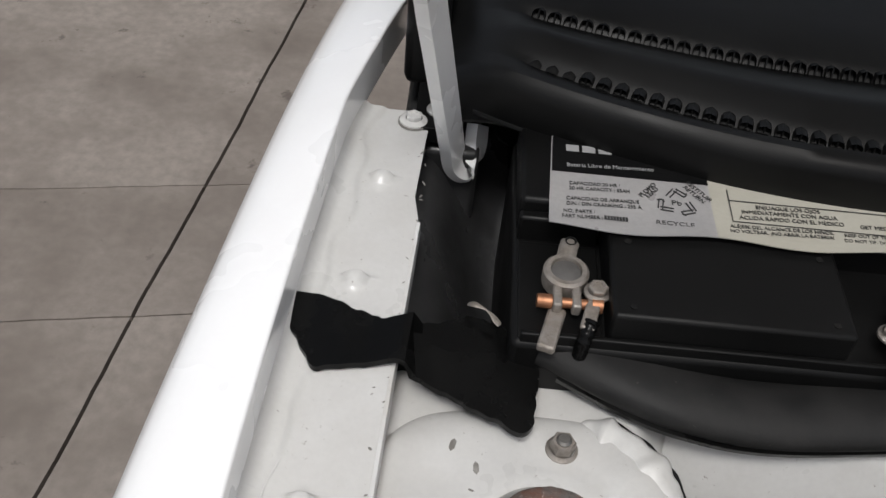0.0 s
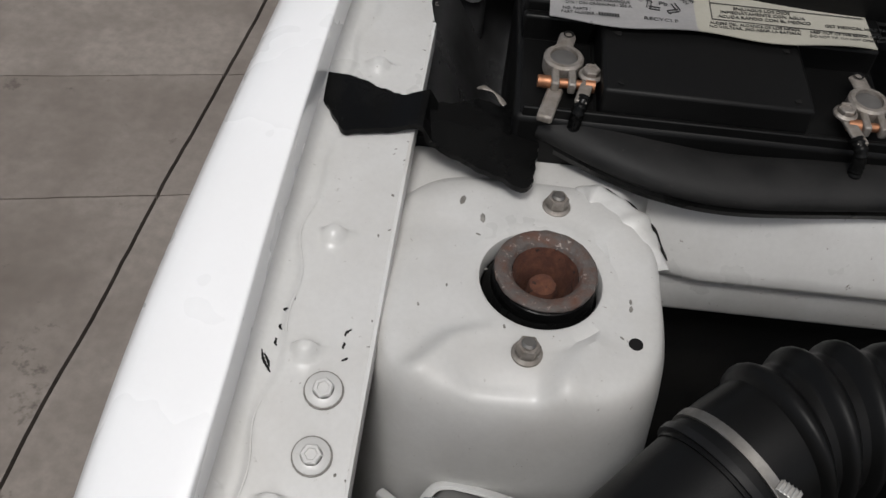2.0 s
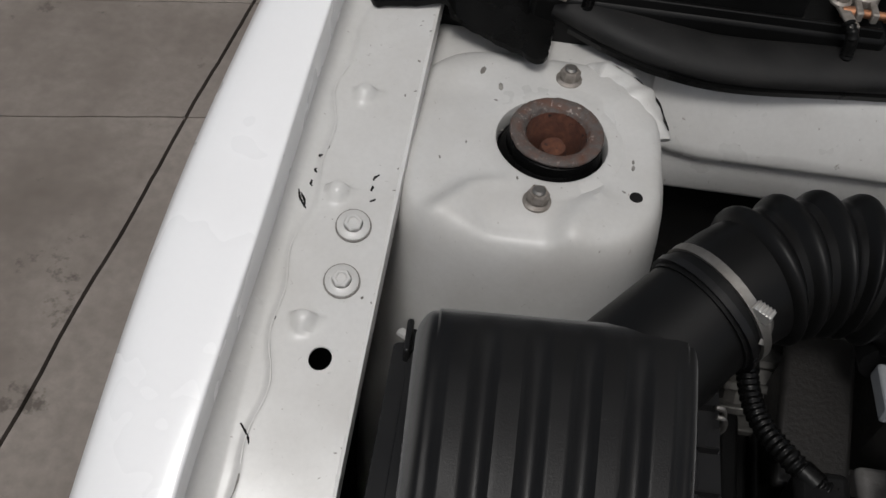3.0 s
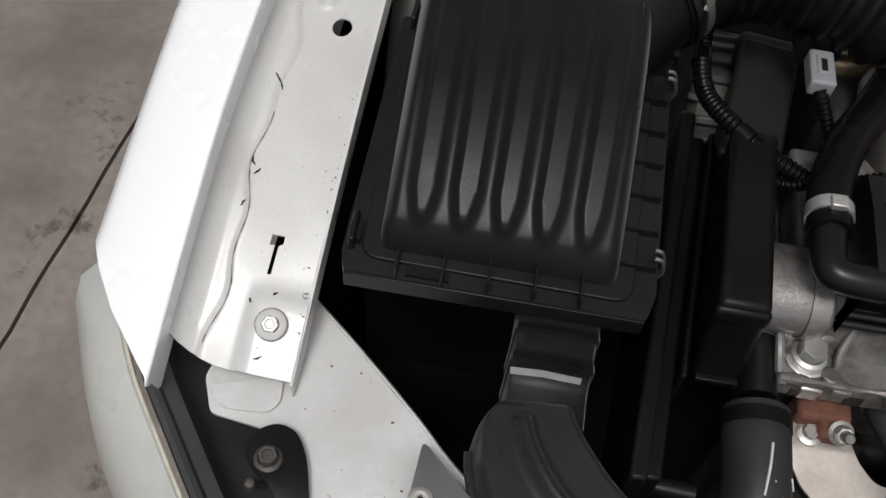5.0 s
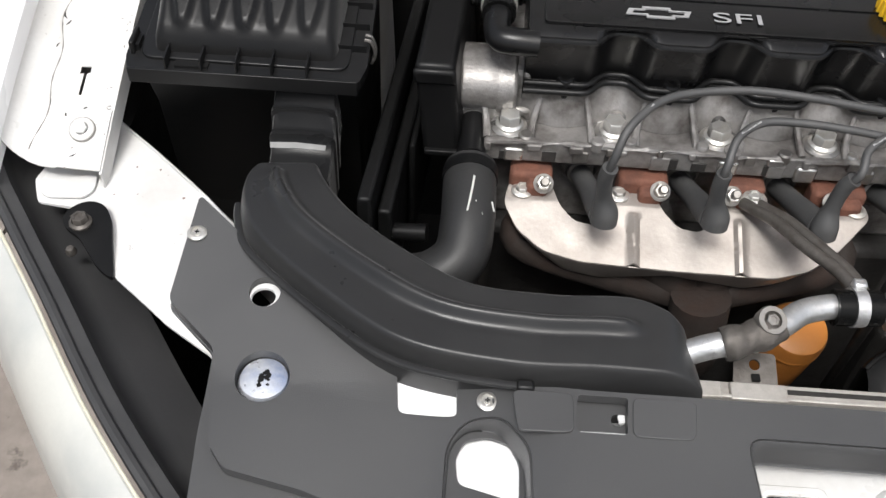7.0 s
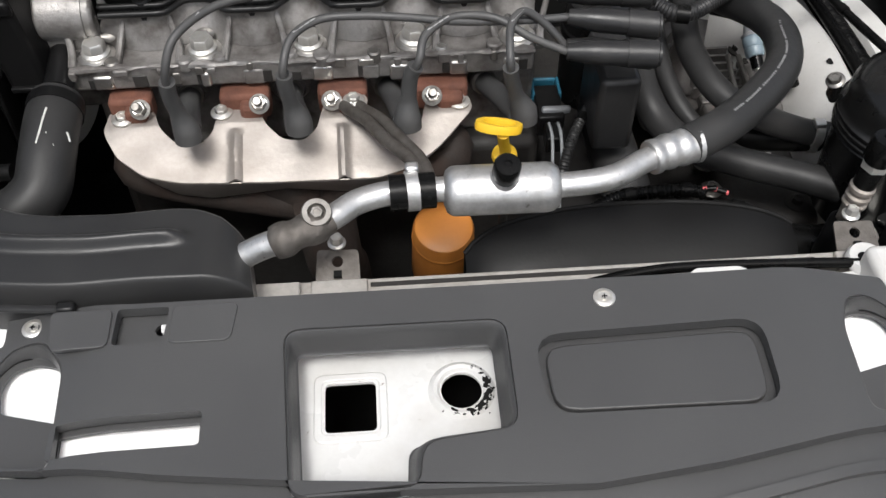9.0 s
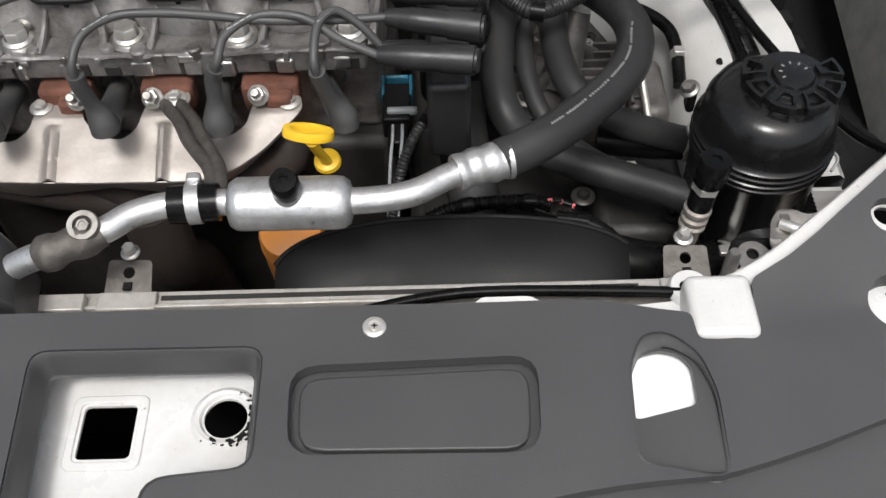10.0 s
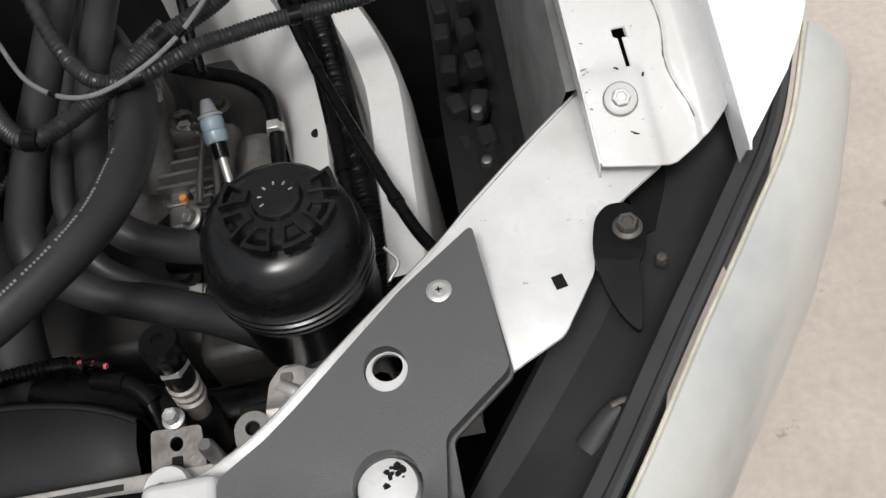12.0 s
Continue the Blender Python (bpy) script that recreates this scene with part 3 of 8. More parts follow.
GRIMESTEEL = surface("grimy_steel", (0.12, 0.11, 0.10), 0.55, 0.6, second=(0.06, 0.05, 0.042), amount=0.8, scale=60, grain=0.3, bump=0.4, bump_scale=300)
LEADSTEEL = surface("dull_steel", (0.25, 0.24, 0.225), 0.45, 0.85, second=(0.12, 0.105, 0.09), amount=0.6, scale=50, bump=0.2)
LILAC = surface("tinted_zinc", (0.36, 0.38, 0.48), 0.42, 0.6, second=(0.22, 0.23, 0.30), amount=0.6, scale=50, bump=0.2)


def cover():
    c = thing("radiator_cover", "dark grained plastic radiator cover with cutouts and rivets", "cover", (MID, -0.3, 0.89))
    inv = Matrix.Translation((-MID, 0.3, -0.89))

    def drape(y):
        """The height of the cover's sides, which fall away to the front."""
        marks = ((-0.60, 0.80), (-0.47, 0.845), (-0.40, 0.868), (-0.30, 0.876), (-0.20, 0.8825), (-0.06, 0.915), (0.1, 0.9155))
        for (a, za), (b, zb) in zip(marks, marks[1:]):
            if y <= b:
                return za + (zb - za) * (y - a) / (b - a)
        return 0.913

    def top(x, y):
        k = max(0.0, min(1.0, (0.34 - abs(x - MID)) / 0.12))
        k = k * k * (3 - 2 * k)
        return k * (0.909 - 0.5 * max(0.0, -0.36 - y) ** 1.3) + (1 - k) * drape(y)

    # rear edge from one side to the other, with the two square notches cut into it
    rear = [(-0.4935, -0.055), (-0.4229, -0.115), (-0.377, -0.147), (-0.3475, -0.165), (-0.3300, -0.1815), (-0.3262, -0.2160), (-0.2855, -0.2200), (-0.2868, -0.1940), (-0.262, -0.2000), (-0.20, -0.2055), (0.0, -0.2062), (0.19, -0.2066),
            (0.300, -0.2052), (0.3235, -0.2040), (0.3258, -0.2233), (0.3667, -0.2200), (0.3682, -0.1785), (0.397, -0.1620), (0.418, -0.1465), (0.443, -0.1260), (0.484, -0.0930), (0.532, -0.062)]
    low = rear + [(0.5405, -0.147), (0.5005, -0.1764), (0.5016, -0.21), (0.4974, -0.298), (0.490, -0.47), (-0.455, -0.47), (-0.4578, -0.3025), (-0.4627, -0.2343), (-0.4635, -0.176), (-0.5016, -0.1425)]
    ring_s = [ring(-0.4316, -0.1320, 0.0116), ring(0.4701, -0.1352, 0.0127)]
    ring_b = [ring(-0.4235, -0.1960, 0.0193), ring(0.4622, -0.1978, 0.0195)]
    window = loop_from([(-0.0965, -0.2335), (0.0500, -0.2345), (0.0500, -0.3165), (-0.010, -0.3220), (-0.012, -0.3520), (-0.0900, -0.3520)], r=0.013)
    window_in = loop_from([(-0.0900, -0.2395), (0.0415, -0.2405), (0.0415, -0.3090), (-0.018, -0.3140), (-0.020, -0.3450), (-0.0845, -0.3450)], r=0.008)
    hole_r = loop_from([(0.2785, -0.2765), (0.2785, -0.2440), (0.2865, -0.2305), (0.3000, -0.2265), (0.3130, -0.2300), (0.3195, -0.2390), (0.3190, -0.2665)], r=0.005)
    hole_l = loop_from([(-0.2825, -0.2660), (-0.2850, -0.2465), (-0.2795, -0.2335), (-0.2640, -0.2290), (-0.2490, -0.2335), (-0.2420, -0.2475), (-0.2420, -0.2765)], r=0.005)
    arch_r = loop_from([(0.2715, -0.316), (0.2745, -0.251), (0.285, -0.2270), (0.305, -0.2205), (0.325, -0.2335), (0.3325, -0.260), (0.3310, -0.316)], r=0.010)
    arch_l = loop_from([(-0.2925, -0.306), (-0.2920, -0.2400), (-0.2790, -0.2225), (-0.2550, -0.2225), (-0.2365, -0.2480), (-0.2335, -0.3224)], r=0.010)
    slot = loop_from([(-0.236, -0.295), (-0.147, -0.293), (-0.147, -0.311), (-0.236, -0.312)], r=0.002)
    latch_hole = ring(-0.178, -0.221, 0.0046, 14)
    bm = sheet(loop_from(low, r=0.004), [*ring_s, *ring_b, window, arch_r, arch_l, slot, latch_hole], lambda x, y: top(x, y) - 0.0105, 0.003, 0.02, 2)
    bm.transform(inv)
    part("lower_panel", bm, SHROUD, c, bevel=0.0008)
    # the raised field, ending in a curved step with rounded corners
    step = [(x, -0.36 + 0.43 * x * x) for x in (0.435, 0.39, 0.33, 0.25, 0.17, 0.09)] + [(x, -0.345 + 0.46 * x * x) for x in (-0.09, -0.17, -0.25, -0.33, -0.385)]
    high = rear + [(0.5390, -0.147), (0.4975, -0.1770), (0.4925, -0.2150), (0.4870, -0.2570), (0.4760, -0.2705)] + step + [(-0.4380, -0.2655), (-0.4510, -0.2490), (-0.4560, -0.2140), (-0.4615, -0.1770), (-0.5005, -0.1425)]
    recess = loop_from([(0.0670, -0.250), (0.2185, -0.246), (0.2165, -0.311), (0.0690, -0.309)], r=0.018)
    latch = loop_from([(-0.206, -0.2095), (-0.172, -0.2095), (-0.174, -0.238), (-0.207, -0.238)], r=0.003)
    slot_b = loop_from([(-0.238, -0.292), (-0.144, -0.290), (-0.144, -0.314), (-0.238, -0.315)], r=0.004)
    bm = sheet(loop_from(high, r=0.005), [*ring_s, *ring_b, window, recess, arch_r, arch_l, slot_b, latch], lambda x, y: top(x, y), 0.0085, 0.02, 2)
    bm.transform(inv)
    part("raised_panel", bm, SHROUD, c, bevel=0.0048, segs=4)

    def well(name, edge, foot, depth, hole):
        """A pocket with rounded sloping walls, from the field down to its floor."""
        m = len(edge)

        def wall(i, k):
            u = (0.0, 0.12, 0.35, 0.7, 0.92, 1.0)[k]
            p = edge[i].lerp(foot[i], u)
            h = top(edge[i].x, edge[i].y) - 0.0015
            v = 0.5 - 0.5 * math.cos(u * math.pi)
            return Vector((p.x, p.y, h + (depth - h) * v))

        wb = grid(range(m), range(6), wall, None, True)
        wb.transform(inv)
        wl = part(name, wb, SHROUD, c, "pocket with rounded walls")
        wl.modifiers.new("sheet", "SOLIDIFY").thickness = 0.0015
        if hole:
            fb = sheet(foot, [hole], depth, 0.003)
            fb.transform(inv)
            part("pocket_floor", fb, SHROUD, wl)

    shrink = lambda lp, q: [p.lerp(sum(lp, Vector((0, 0))) / len(lp), q) for p in lp]
    well("pocket", arch_r, shrink(arch_r, 0.05), 0.8775, hole_r)
    well("pocket", arch_l, shrink(arch_l, 0.05), 0.8790, hole_l)
    well("latch_window", window, window_in, 0.8850, None)
    # the pillow-shaped floor of the recess, with a groove all round
    bm = sheet(loop_from([(0.0725, -0.2555), (0.2130, -0.2515), (0.2110, -0.3055), (0.0745, -0.3035)], r=0.015), [], 0.9030, 0.006)
    bm.transform(inv)
    part("recess_floor", bm, SHROUD, c, bevel=0.004, segs=3)
    # second field behind the latch and the slots further forward
    bm = sheet(loop_from([(-0.250, -0.2095), (-0.209, -0.2095), (-0.209, -0.2395), (-0.246, -0.2405)], r=0.006), [], 0.9103, 0.003)
    bm.transform(inv)
    part("latch_plate", bm, SHROUD, c, bevel=0.0015)
    bm = sheet(loop_from([(-0.169, -0.2095), (-0.126, -0.2095), (-0.130, -0.2395), (-0.171, -0.2395)], r=0.006), [], 0.9103, 0.003)
    bm.transform(inv)
    part("latch_plate", bm, SHROUD, c, bevel=0.0015)
    # pale strip painted as the recess edge catching light
    bm = sheet(loop_from([(-0.205, -0.2335), (-0.173, -0.2330), (-0.173, -0.2362), (-0.205, -0.2368)], r=0.001), [], 0.9020, 0.002)
    bm.transform(inv)
    part("latch_tongue", bm, CHIPPED, c, "pale painted bit in the latch recess")
    # added pale block, for the white panel showing through the hole
    bm = sheet(loop_from([(-0.1785, -0.2185), (-0.1735, -0.2180), (-0.1735, -0.2240), (-0.1775, -0.2250)], r=0.001), [], 0.9010, 0.002)
    bm.transform(inv)
    part("latch_tongue", bm, CHIPPED, c, "pale painted bit in the latch recess")
    for s in (-1, 1):
        pad = ((0.445, -0.300), (0.41, -0.300), (0.405, -0.35), (0.465, -0.35)) if s < 0 else ((0.474, -0.2965), (0.428, -0.2955), (0.419, -0.300), (0.411, -0.35), (0.472, -0.35))
        bm = sheet(loop_from([(MID + s * x, y) for x, y in pad], r=0.006), [], lambda x, y: top(x, y) - 0.004, 0.008, 0.02, 2)
        bm.transform(inv)
        part("corner_pad", bm, SHROUD, c, bevel=0.003)
        bm = sheet(loop_from([(MID + s * x, y) for x, y in ((0.365, -0.326), (0.12, -0.372), (0.12, -0.379), (0.368, -0.333))], r=0.002), [], lambda x, y: top(x, y) - 0.0065, 0.006, 0.02, 2)
        bm.transform(inv)
        part("bead", bm, SHROUD, c, bevel=0.002)
        # corner bracket with its bolts
        plate, low_by = (((0.481, -0.302), (0.454, -0.3045), (0.436, -0.332), (0.440, -0.365), (0.486, -0.365)), 0.003) if s < 0 else (((0.478, -0.305), (0.452, -0.3085), (0.440, -0.330), (0.442, -0.360), (0.482, -0.360)), 0.0025)
        bm = sheet(loop_from([(MID + s * x, y) for x, y in plate], r=0.003), [], lambda x, y: top(x, y) - low_by, 0.002)
        bm.transform(inv)
        br = part("corner_bracket", bm, LILAC, c, "zinc-plated corner bracket with a lilac tint")
        for x, y, mt in (((0.4605, -0.3195, LILAC),) if s < 0 else ((0.4520, -0.3195, STEEL), (0.4350, -0.3170, GRIMESTEEL))):
            part("bolt", hexbolt(bmesh.new(), inv @ Matrix.Translation((MID + s * x, y, top(MID + s * x, y) - 0.003)), 0.011, 0.006, 0.009), mt, br)
    for x, y in ((-0.4895, -0.0886), (-0.2654, -0.2110), (0.118, -0.2235), (0.5070, -0.0976)):
        bm = lathe([(0.0075, 0.0), (0.0075, 0.0012), (0.006, 0.002), (0.0048, 0.0021), (0.0045, 0.0012), (0.0026, 0.001), (0.0022, 0.0022), (0, 0.0024)], 20, inv @ Matrix.Translation((x, y, top(x, y))))
        rv = part("rivet", bm, STEEL, c, "grey push rivet with a cross slot")
        bm = box(-0.0018, 0.0018, -0.0004, 0.0004, 0.002, 0.0028)
        box(-0.0004, 0.0004, -0.0018, 0.0018, 0.002, 0.0028, bm)
        bm.transform(inv @ Matrix.Translation((x, y, top(x, y))))
        part("slot", bm, DARK, rv)
    return c


cover()


HOUSING = surface("dusty_lamp_plastic", (0.036, 0.036, 0.037), 0.5, second=(0.05, 0.05, 0.05), amount=0.7, scale=18, bump=0.15, gloss=0.35, speck=(0.09, 0.085, 0.08), speck_scale=200, speck_cut=0.68)
AGED = surface("yellowed_plastic", (0.58, 0.55, 0.45), 0.45, second=(0.36, 0.33, 0.24), amount=0.7, scale=40, bump=0.1)


def headlamp(side):
    X = lambda x: MID + side * (x + (0.010 if side > 0 else 0.0))
    h = thing("headlamp", "headlamp with a hazed lens and black housing", "headlamp", (X(0.58), -0.15, 0.75), "headlamps")
    inv = Matrix.Translation((-X(0.58), 0.15, -0.75))
    edge = curve_points([(0.726, 0.03, 0.925), (0.700, -0.030, 0.905), (0.665, -0.080, 0.895), (0.620, -0.140, 0.885), (0.550, -0.235, 0.875), (0.47, -0.325, 0.865), (0.42, -0.37, 0.855)], 6)
    prof = [(0.0, 0.0), (0.004, 0.003), (0.011, -0.001), (0.026, -0.015), (0.037, -0.045), (0.043, -0.09), (0.045, -0.16), (0.04, -0.30)]
    n = len(edge)

    def lens(i, k):
        t = (edge[min(i + 1, n - 1)] - edge[max(i - 1, 0)]).normalized()
        o = Vector((t.y, -t.x, 0)).normalized() * -1
        a, b = prof[k]
        p = edge[i] + o * a + Vector((0, 0, b))
        return Vector((X(p.x), p.y, p.z))

    bm = grid(range(n), range(len(prof)), lens)
    bm.transform(inv)
    part("lens", bm, LENS, h, "hazed and scuffed plastic lens").modifiers.new("sheet", "SOLIDIFY").thickness = 0.002
    # rubber seal along the lens and the stepped black housing behind it
    seal = [Vector((X(p.x - 0.006), p.y + 0.004, p.z - 0.001)) for p in edge]
    bm = sweep(seal, 0.0045, 8, 2, True)
    bm.transform(inv)
    part("seal", bm, HOUSING, h, "thin dusty rubber seal")

    bead = [Vector((X(p.x + 0.001), p.y - 0.001, p.z + 0.002)) for p in edge]
    bm = sweep(bead, 0.0012, 8, 2, True)
    bm.transform(inv)
    part("edge_bead", bm, AGED, h, "yellowed lens edge")

    def shell(i, k):
        t = (edge[min(i + 1, n - 1)] - edge[max(i - 1, 0)]).normalized()
        o = Vector((t.y, -t.x, 0)).normalized()
        a, b = ((0.008, -0.003), (0.014, -0.003), (0.021, -0.005), (0.0235, -0.013), (0.027, -0.026), (0.040, -0.036), (0.058, -0.046), (0.074, -0.056), (0.084, -0.20))[k]
        p = edge[i] + o * a + Vector((0, 0, b))
        return Vector((X(p.x), p.y, p.z))

    bm = grid(range(n), range(9), shell)
    bm.transform(inv)
    part("housing", bm, HOUSING, h, "dusty black plastic lamp housing").modifiers.new("sheet", "SOLIDIFY").thickness = 0.002
    # broad sloping back of the lamp with a moulded seam, and the gap beside the apron
    back = [(0.650, -0.060, 0.850), (0.600, -0.125, 0.842), (0.545, -0.195, 0.830), (0.480, -0.275, 0.815)]
    wide = 0.62 if side < 0 else 1.0
    bm = grid(range(4), [0, 1, 2, 3], lambda i, k: Vector((X(back[i][0] - (0.0, 0.022, 0.050, 0.064)[k] * wide), back[i][1] + (0.0, 0.015, 0.033, 0.042)[k] * wide, back[i][2] - (0.0, 0.003, 0.010, 0.06)[k])))
    bm.transform(inv)
    part("back_shell", bm, HOUSING, h, "broad dark plastic back").modifiers.new("sheet", "SOLIDIFY").thickness = 0.002
    bm = sweep([Vector((X(0.612), -0.112, 0.8455)), Vector((X(0.560), -0.178, 0.836)), Vector((X(0.500), -0.252, 0.824))], 0.0022, 8, 4)
    bm.transform(inv)
    part("seam", bm, SATIN, h)
    if side > 0:
        bm = sweep([Vector((X(0.548), -0.182, 0.842)), Vector((X(0.560), -0.172, 0.852)), Vector((X(0.570), -0.166, 0.858))], lambda u, q: 0.010 - 0.003 * u, 12, 6)
        bm.transform(inv)
        lug = part("moulded_lug", bm, HOUSING, h)
        bm = sweep([Vector((X(0.563), -0.168, 0.866)), Vector((X(0.573), -0.166, 0.866)), Vector((X(0.577), -0.175, 0.860))], 0.0022, 10, 5, True, None, 0.6)
        bm.transform(inv)
        part("clip", bm, GRIMESTEEL, lug, "small bright steel clip")
        bm = sweep([Vector((X(0.571), -0.180, 0.8445)), Vector((X(0.545), -0.206, 0.840)), Vector((X(0.500), -0.262, 0.826))], 0.0016, 8, 4)
        bm.transform(inv)
        part("seam", bm, SATIN, h)
    # mounting ear with its bolt
    ear = [(0.618, -0.072), (0.613, -0.059), (0.601, -0.052), (0.588, -0.056), (0.578, -0.072), (0.564, -0.124), (0.579, -0.115), (0.598, -0.091), (0.611, -0.083)] if side < 0 else [(0.572, -0.080), (0.577, -0.063), (0.586, -0.055), (0.597, -0.056), (0.604, -0.064), (0.605, -0.075), (0.601, -0.090), (0.595, -0.098), (0.594, -0.113), (0.588, -0.138), (0.579, -0.126), (0.573, -0.109), (0.571, -0.092)]
    ear = loop_from(ear, r=0.008)
    bm = sheet([(X(p[0]), p[1]) for p in ear], [], lambda x, y: 0.898 + 0.25 * min(0.0, y + 0.09), 0.004, 0.01)
    bm.transform(inv)
    er = part("mounting_ear", bm, BLACK, h, bevel=0.0015)
    part("bolt", hexbolt(bmesh.new(), inv @ Matrix.Translation((X(0.601 if side < 0 else 0.594), -0.077 if side < 0 else -0.0745, 0.8985)), 0.013, 0.008, 0.0088), GRIMESTEEL, er, "dull plated flange bolt")
    bm = lathe([(0.004, 0), (0.0045, 0.003), (0.003, 0.006), (0, 0.007)], 14, inv @ Matrix.Translation((X(0.612), -0.086, 0.872)))
    part("stud", bm, GRIMESTEEL, h)
    return h


headlamp(-1)
headlamp(1)


# ---------------------------------------------------------------- bay shell
def bay():
    # shell that closes the bay; its near-black colour stands for shade
    b = tagged(part("bay_floor", box(-0.63, 0.665, -0.34, 0.70, 0.30, 0.36), DARK), "engine bay underside, coloured near-black as deep shade", "bay floor", kind="structure")
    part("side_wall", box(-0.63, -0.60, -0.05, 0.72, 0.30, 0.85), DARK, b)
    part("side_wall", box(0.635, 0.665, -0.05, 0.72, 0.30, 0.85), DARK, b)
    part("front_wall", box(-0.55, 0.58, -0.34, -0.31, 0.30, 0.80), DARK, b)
    return b


bay()


def strut_tower():
    t = thing("strut_tower", "white painted strut tower with a rusty strut mount", "strut tower", (-0.487, 0.35, 0.6))
    inv = Matrix.Translation((0.487, -0.35, -0.6))
    cx, cy, hx, hy = -0.476, 0.3555, -0.487, 0.357
    n = 144
    prof = [("h", 0.0346, 1.018), ("h", 0.0348, 1.026), ("h", 0.0360, 1.0298), ("h", 0.0390, 1.0310), ("h", 0.046, 1.0290), ("s", 0.60, 1.029), ("s", 0.66, 1.029), ("s", 0.72, 1.0293), ("s", 0.77, 1.0295), ("s", 0.82, 1.0293), ("s", 0.86, 1.0285), ("s", 0.9, 1.0275), ("s", 0.93, 1.0252),
            ("s", 0.955, 1.022), ("s", 0.99, 1.012), ("s", 1.015, 0.995), ("s", 1.06, 0.95), ("s", 1.12, 0.88), ("s", 1.2, 0.72), ("s", 1.22, 0.60)]

    def point(a, k):
        kind, r, z = prof[k]
        c, s = math.cos(a), math.sin(a)
        if kind == "h":
            return Vector((cx + r * c, cy + r * s, z))
        e = 3.4
        q = (abs(c) ** e + abs(s) ** e) ** (-1 / e)
        p = Vector((hx + 0.087 * q * c * r, hy + 0.087 * q * s * r, z))
        if k > 4:
            # pressed creases towards the front
            for ax, ay, bx, by, w, d in ((-0.556, 0.272, -0.518, 0.312, 0.0075, 0.0055), (-0.462, 0.284, -0.448, 0.312, 0.010, 0.0045), (-0.508, 0.282, -0.478, 0.280, 0.012, -0.0055), (-0.545, 0.30, -0.535, 0.325, 0.012, -0.003), (-0.44, 0.39, -0.436, 0.40, 0.012, 0.003), (-0.53, 0.41, -0.52, 0.42, 0.012, 0.002)):
                ab = Vector((bx - ax, by - ay))
                u = max(0.0, min(1.0, (Vector((p.x - ax, p.y - ay)).dot(ab)) / ab.length_squared))
                p.z += d * math.exp(-((p.x - ax - u * ab.x) ** 2 + (p.y - ay - u * ab.y) ** 2) / w ** 2)
            p.z += 0.0009 * noise.noise((p.x * 45, p.y * 45, 3.0))
        return p

    bm = grid([2 * math.pi * i / n for i in range(n)], range(len(prof)), point, None, True)
    hull = BVHTree.FromBMesh(bm)

    def on_top(x, y):
        p, nrm, i, far = hull.ray_cast(Vector((x, y, 1.2)), Vector((0, 0, -1)))
        if p is None:
            p, nrm = Vector((x, y, 1.0285)), Vector((0, 0, 1))
        nrm = nrm if nrm.z > 0 else -nrm
        return inv @ along(p, p + nrm)

    bm.transform(inv)
    part("tower", bm, SHADEDBAY, t)
    C = inv @ Matrix.Translation((cx, cy, 0))
    part("rubber_ring", lathe([(0.0345, 1.0), (0.0345, 1.016), (0.032, 1.022), (0.029, 1.026), (0.028, 1.02)], 40, C), RUBBER, t)
    K = C @ Matrix.Translation((0.0022, 0.0028, -0.0022))
    part("mount_cup", rough(lathe([(0.0195, 1.0350), (0.0184, 1.030), (0.0170, 1.024), (0.0155, 1.017), (0.0142, 1.010), (0.0138, 0.998), (0.0096, 0.997), (0.0094, 1.010), (0.0090, 1.0205), (0.0078, 1.0240), (0.004, 1.0246), (0, 1.0240)], 60, K), 0.0009, 300), RUSTCUP, t, "deep rusty steel cup")
    part("mount_rim", rough(lathe([(0.0272, 1.0335), (0.0290, 1.0350), (0.0300, 1.0362), (0.0302, 1.0376), (0.0294, 1.0388), (0.0275, 1.0392), (0.0255, 1.0392), (0.0235, 1.0388), (0.0215, 1.0380), (0.0205, 1.0366), (0.0195, 1.0348)], 72, K), 0.0005, 340, 5.0), RUSTRIM, t, "grey rim with flaking rust")
    part("mount_rubber", lathe([(0.0318, 1.0), (0.0312, 1.026), (0.0298, 1.0335), (0.0270, 1.0350), (0.0250, 1.030)], 48, K), RUBBER, t, "black rubber body of the mount")
    for x, y in ((-0.467, 0.415), (-0.483, 0.303)):
        m = inv @ Matrix.Translation((x, y, 1.0285))
        nut = part("nut", hexbolt(bmesh.new(), m, 0.0138, 0.0095, 0.0088, False), LEAD, t, "zinc flange nut")
        part("stud", lathe([(0.0042, 0.006), (0.0042, 0.0105), (0.003, 0.0118), (0, 0.0118)], 14, m), LEADSTEEL, nut)
    part("drain_hole", lathe([(0, 0.0005), (0.0040, 0.0004), (0.0042, -0.0003)], 18, on_top(-0.4225, 0.3165)), DARK, t)
    # paint chips
    rnd = random.Random(11)
    for x, y, r in ((-0.525, 0.411, 0.0032), (-0.512, 0.399, 0.0030), (-0.514, 0.386, 0.0013), (-0.424, 0.341, 0.002), (-0.424, 0.346, 0.0016), (-0.496, 0.319, 0.0013), (-0.508, 0.36, 0.001), (-0.53, 0.345, 0.001), (-0.545, 0.33, 0.0012), (-0.43, 0.32, 0.0012)):
        bm = lathe([(r, 0.0), (r * 0.7, 0.0003), (0, 0.0003)], 6, on_top(x, y) @ Matrix.Rotation(rnd.uniform(0, 3), 4, "Z") @ Matrix.Diagonal((1.4, 0.6, 1, 1)))
        part("chip", bm, DARKCOAT, t)
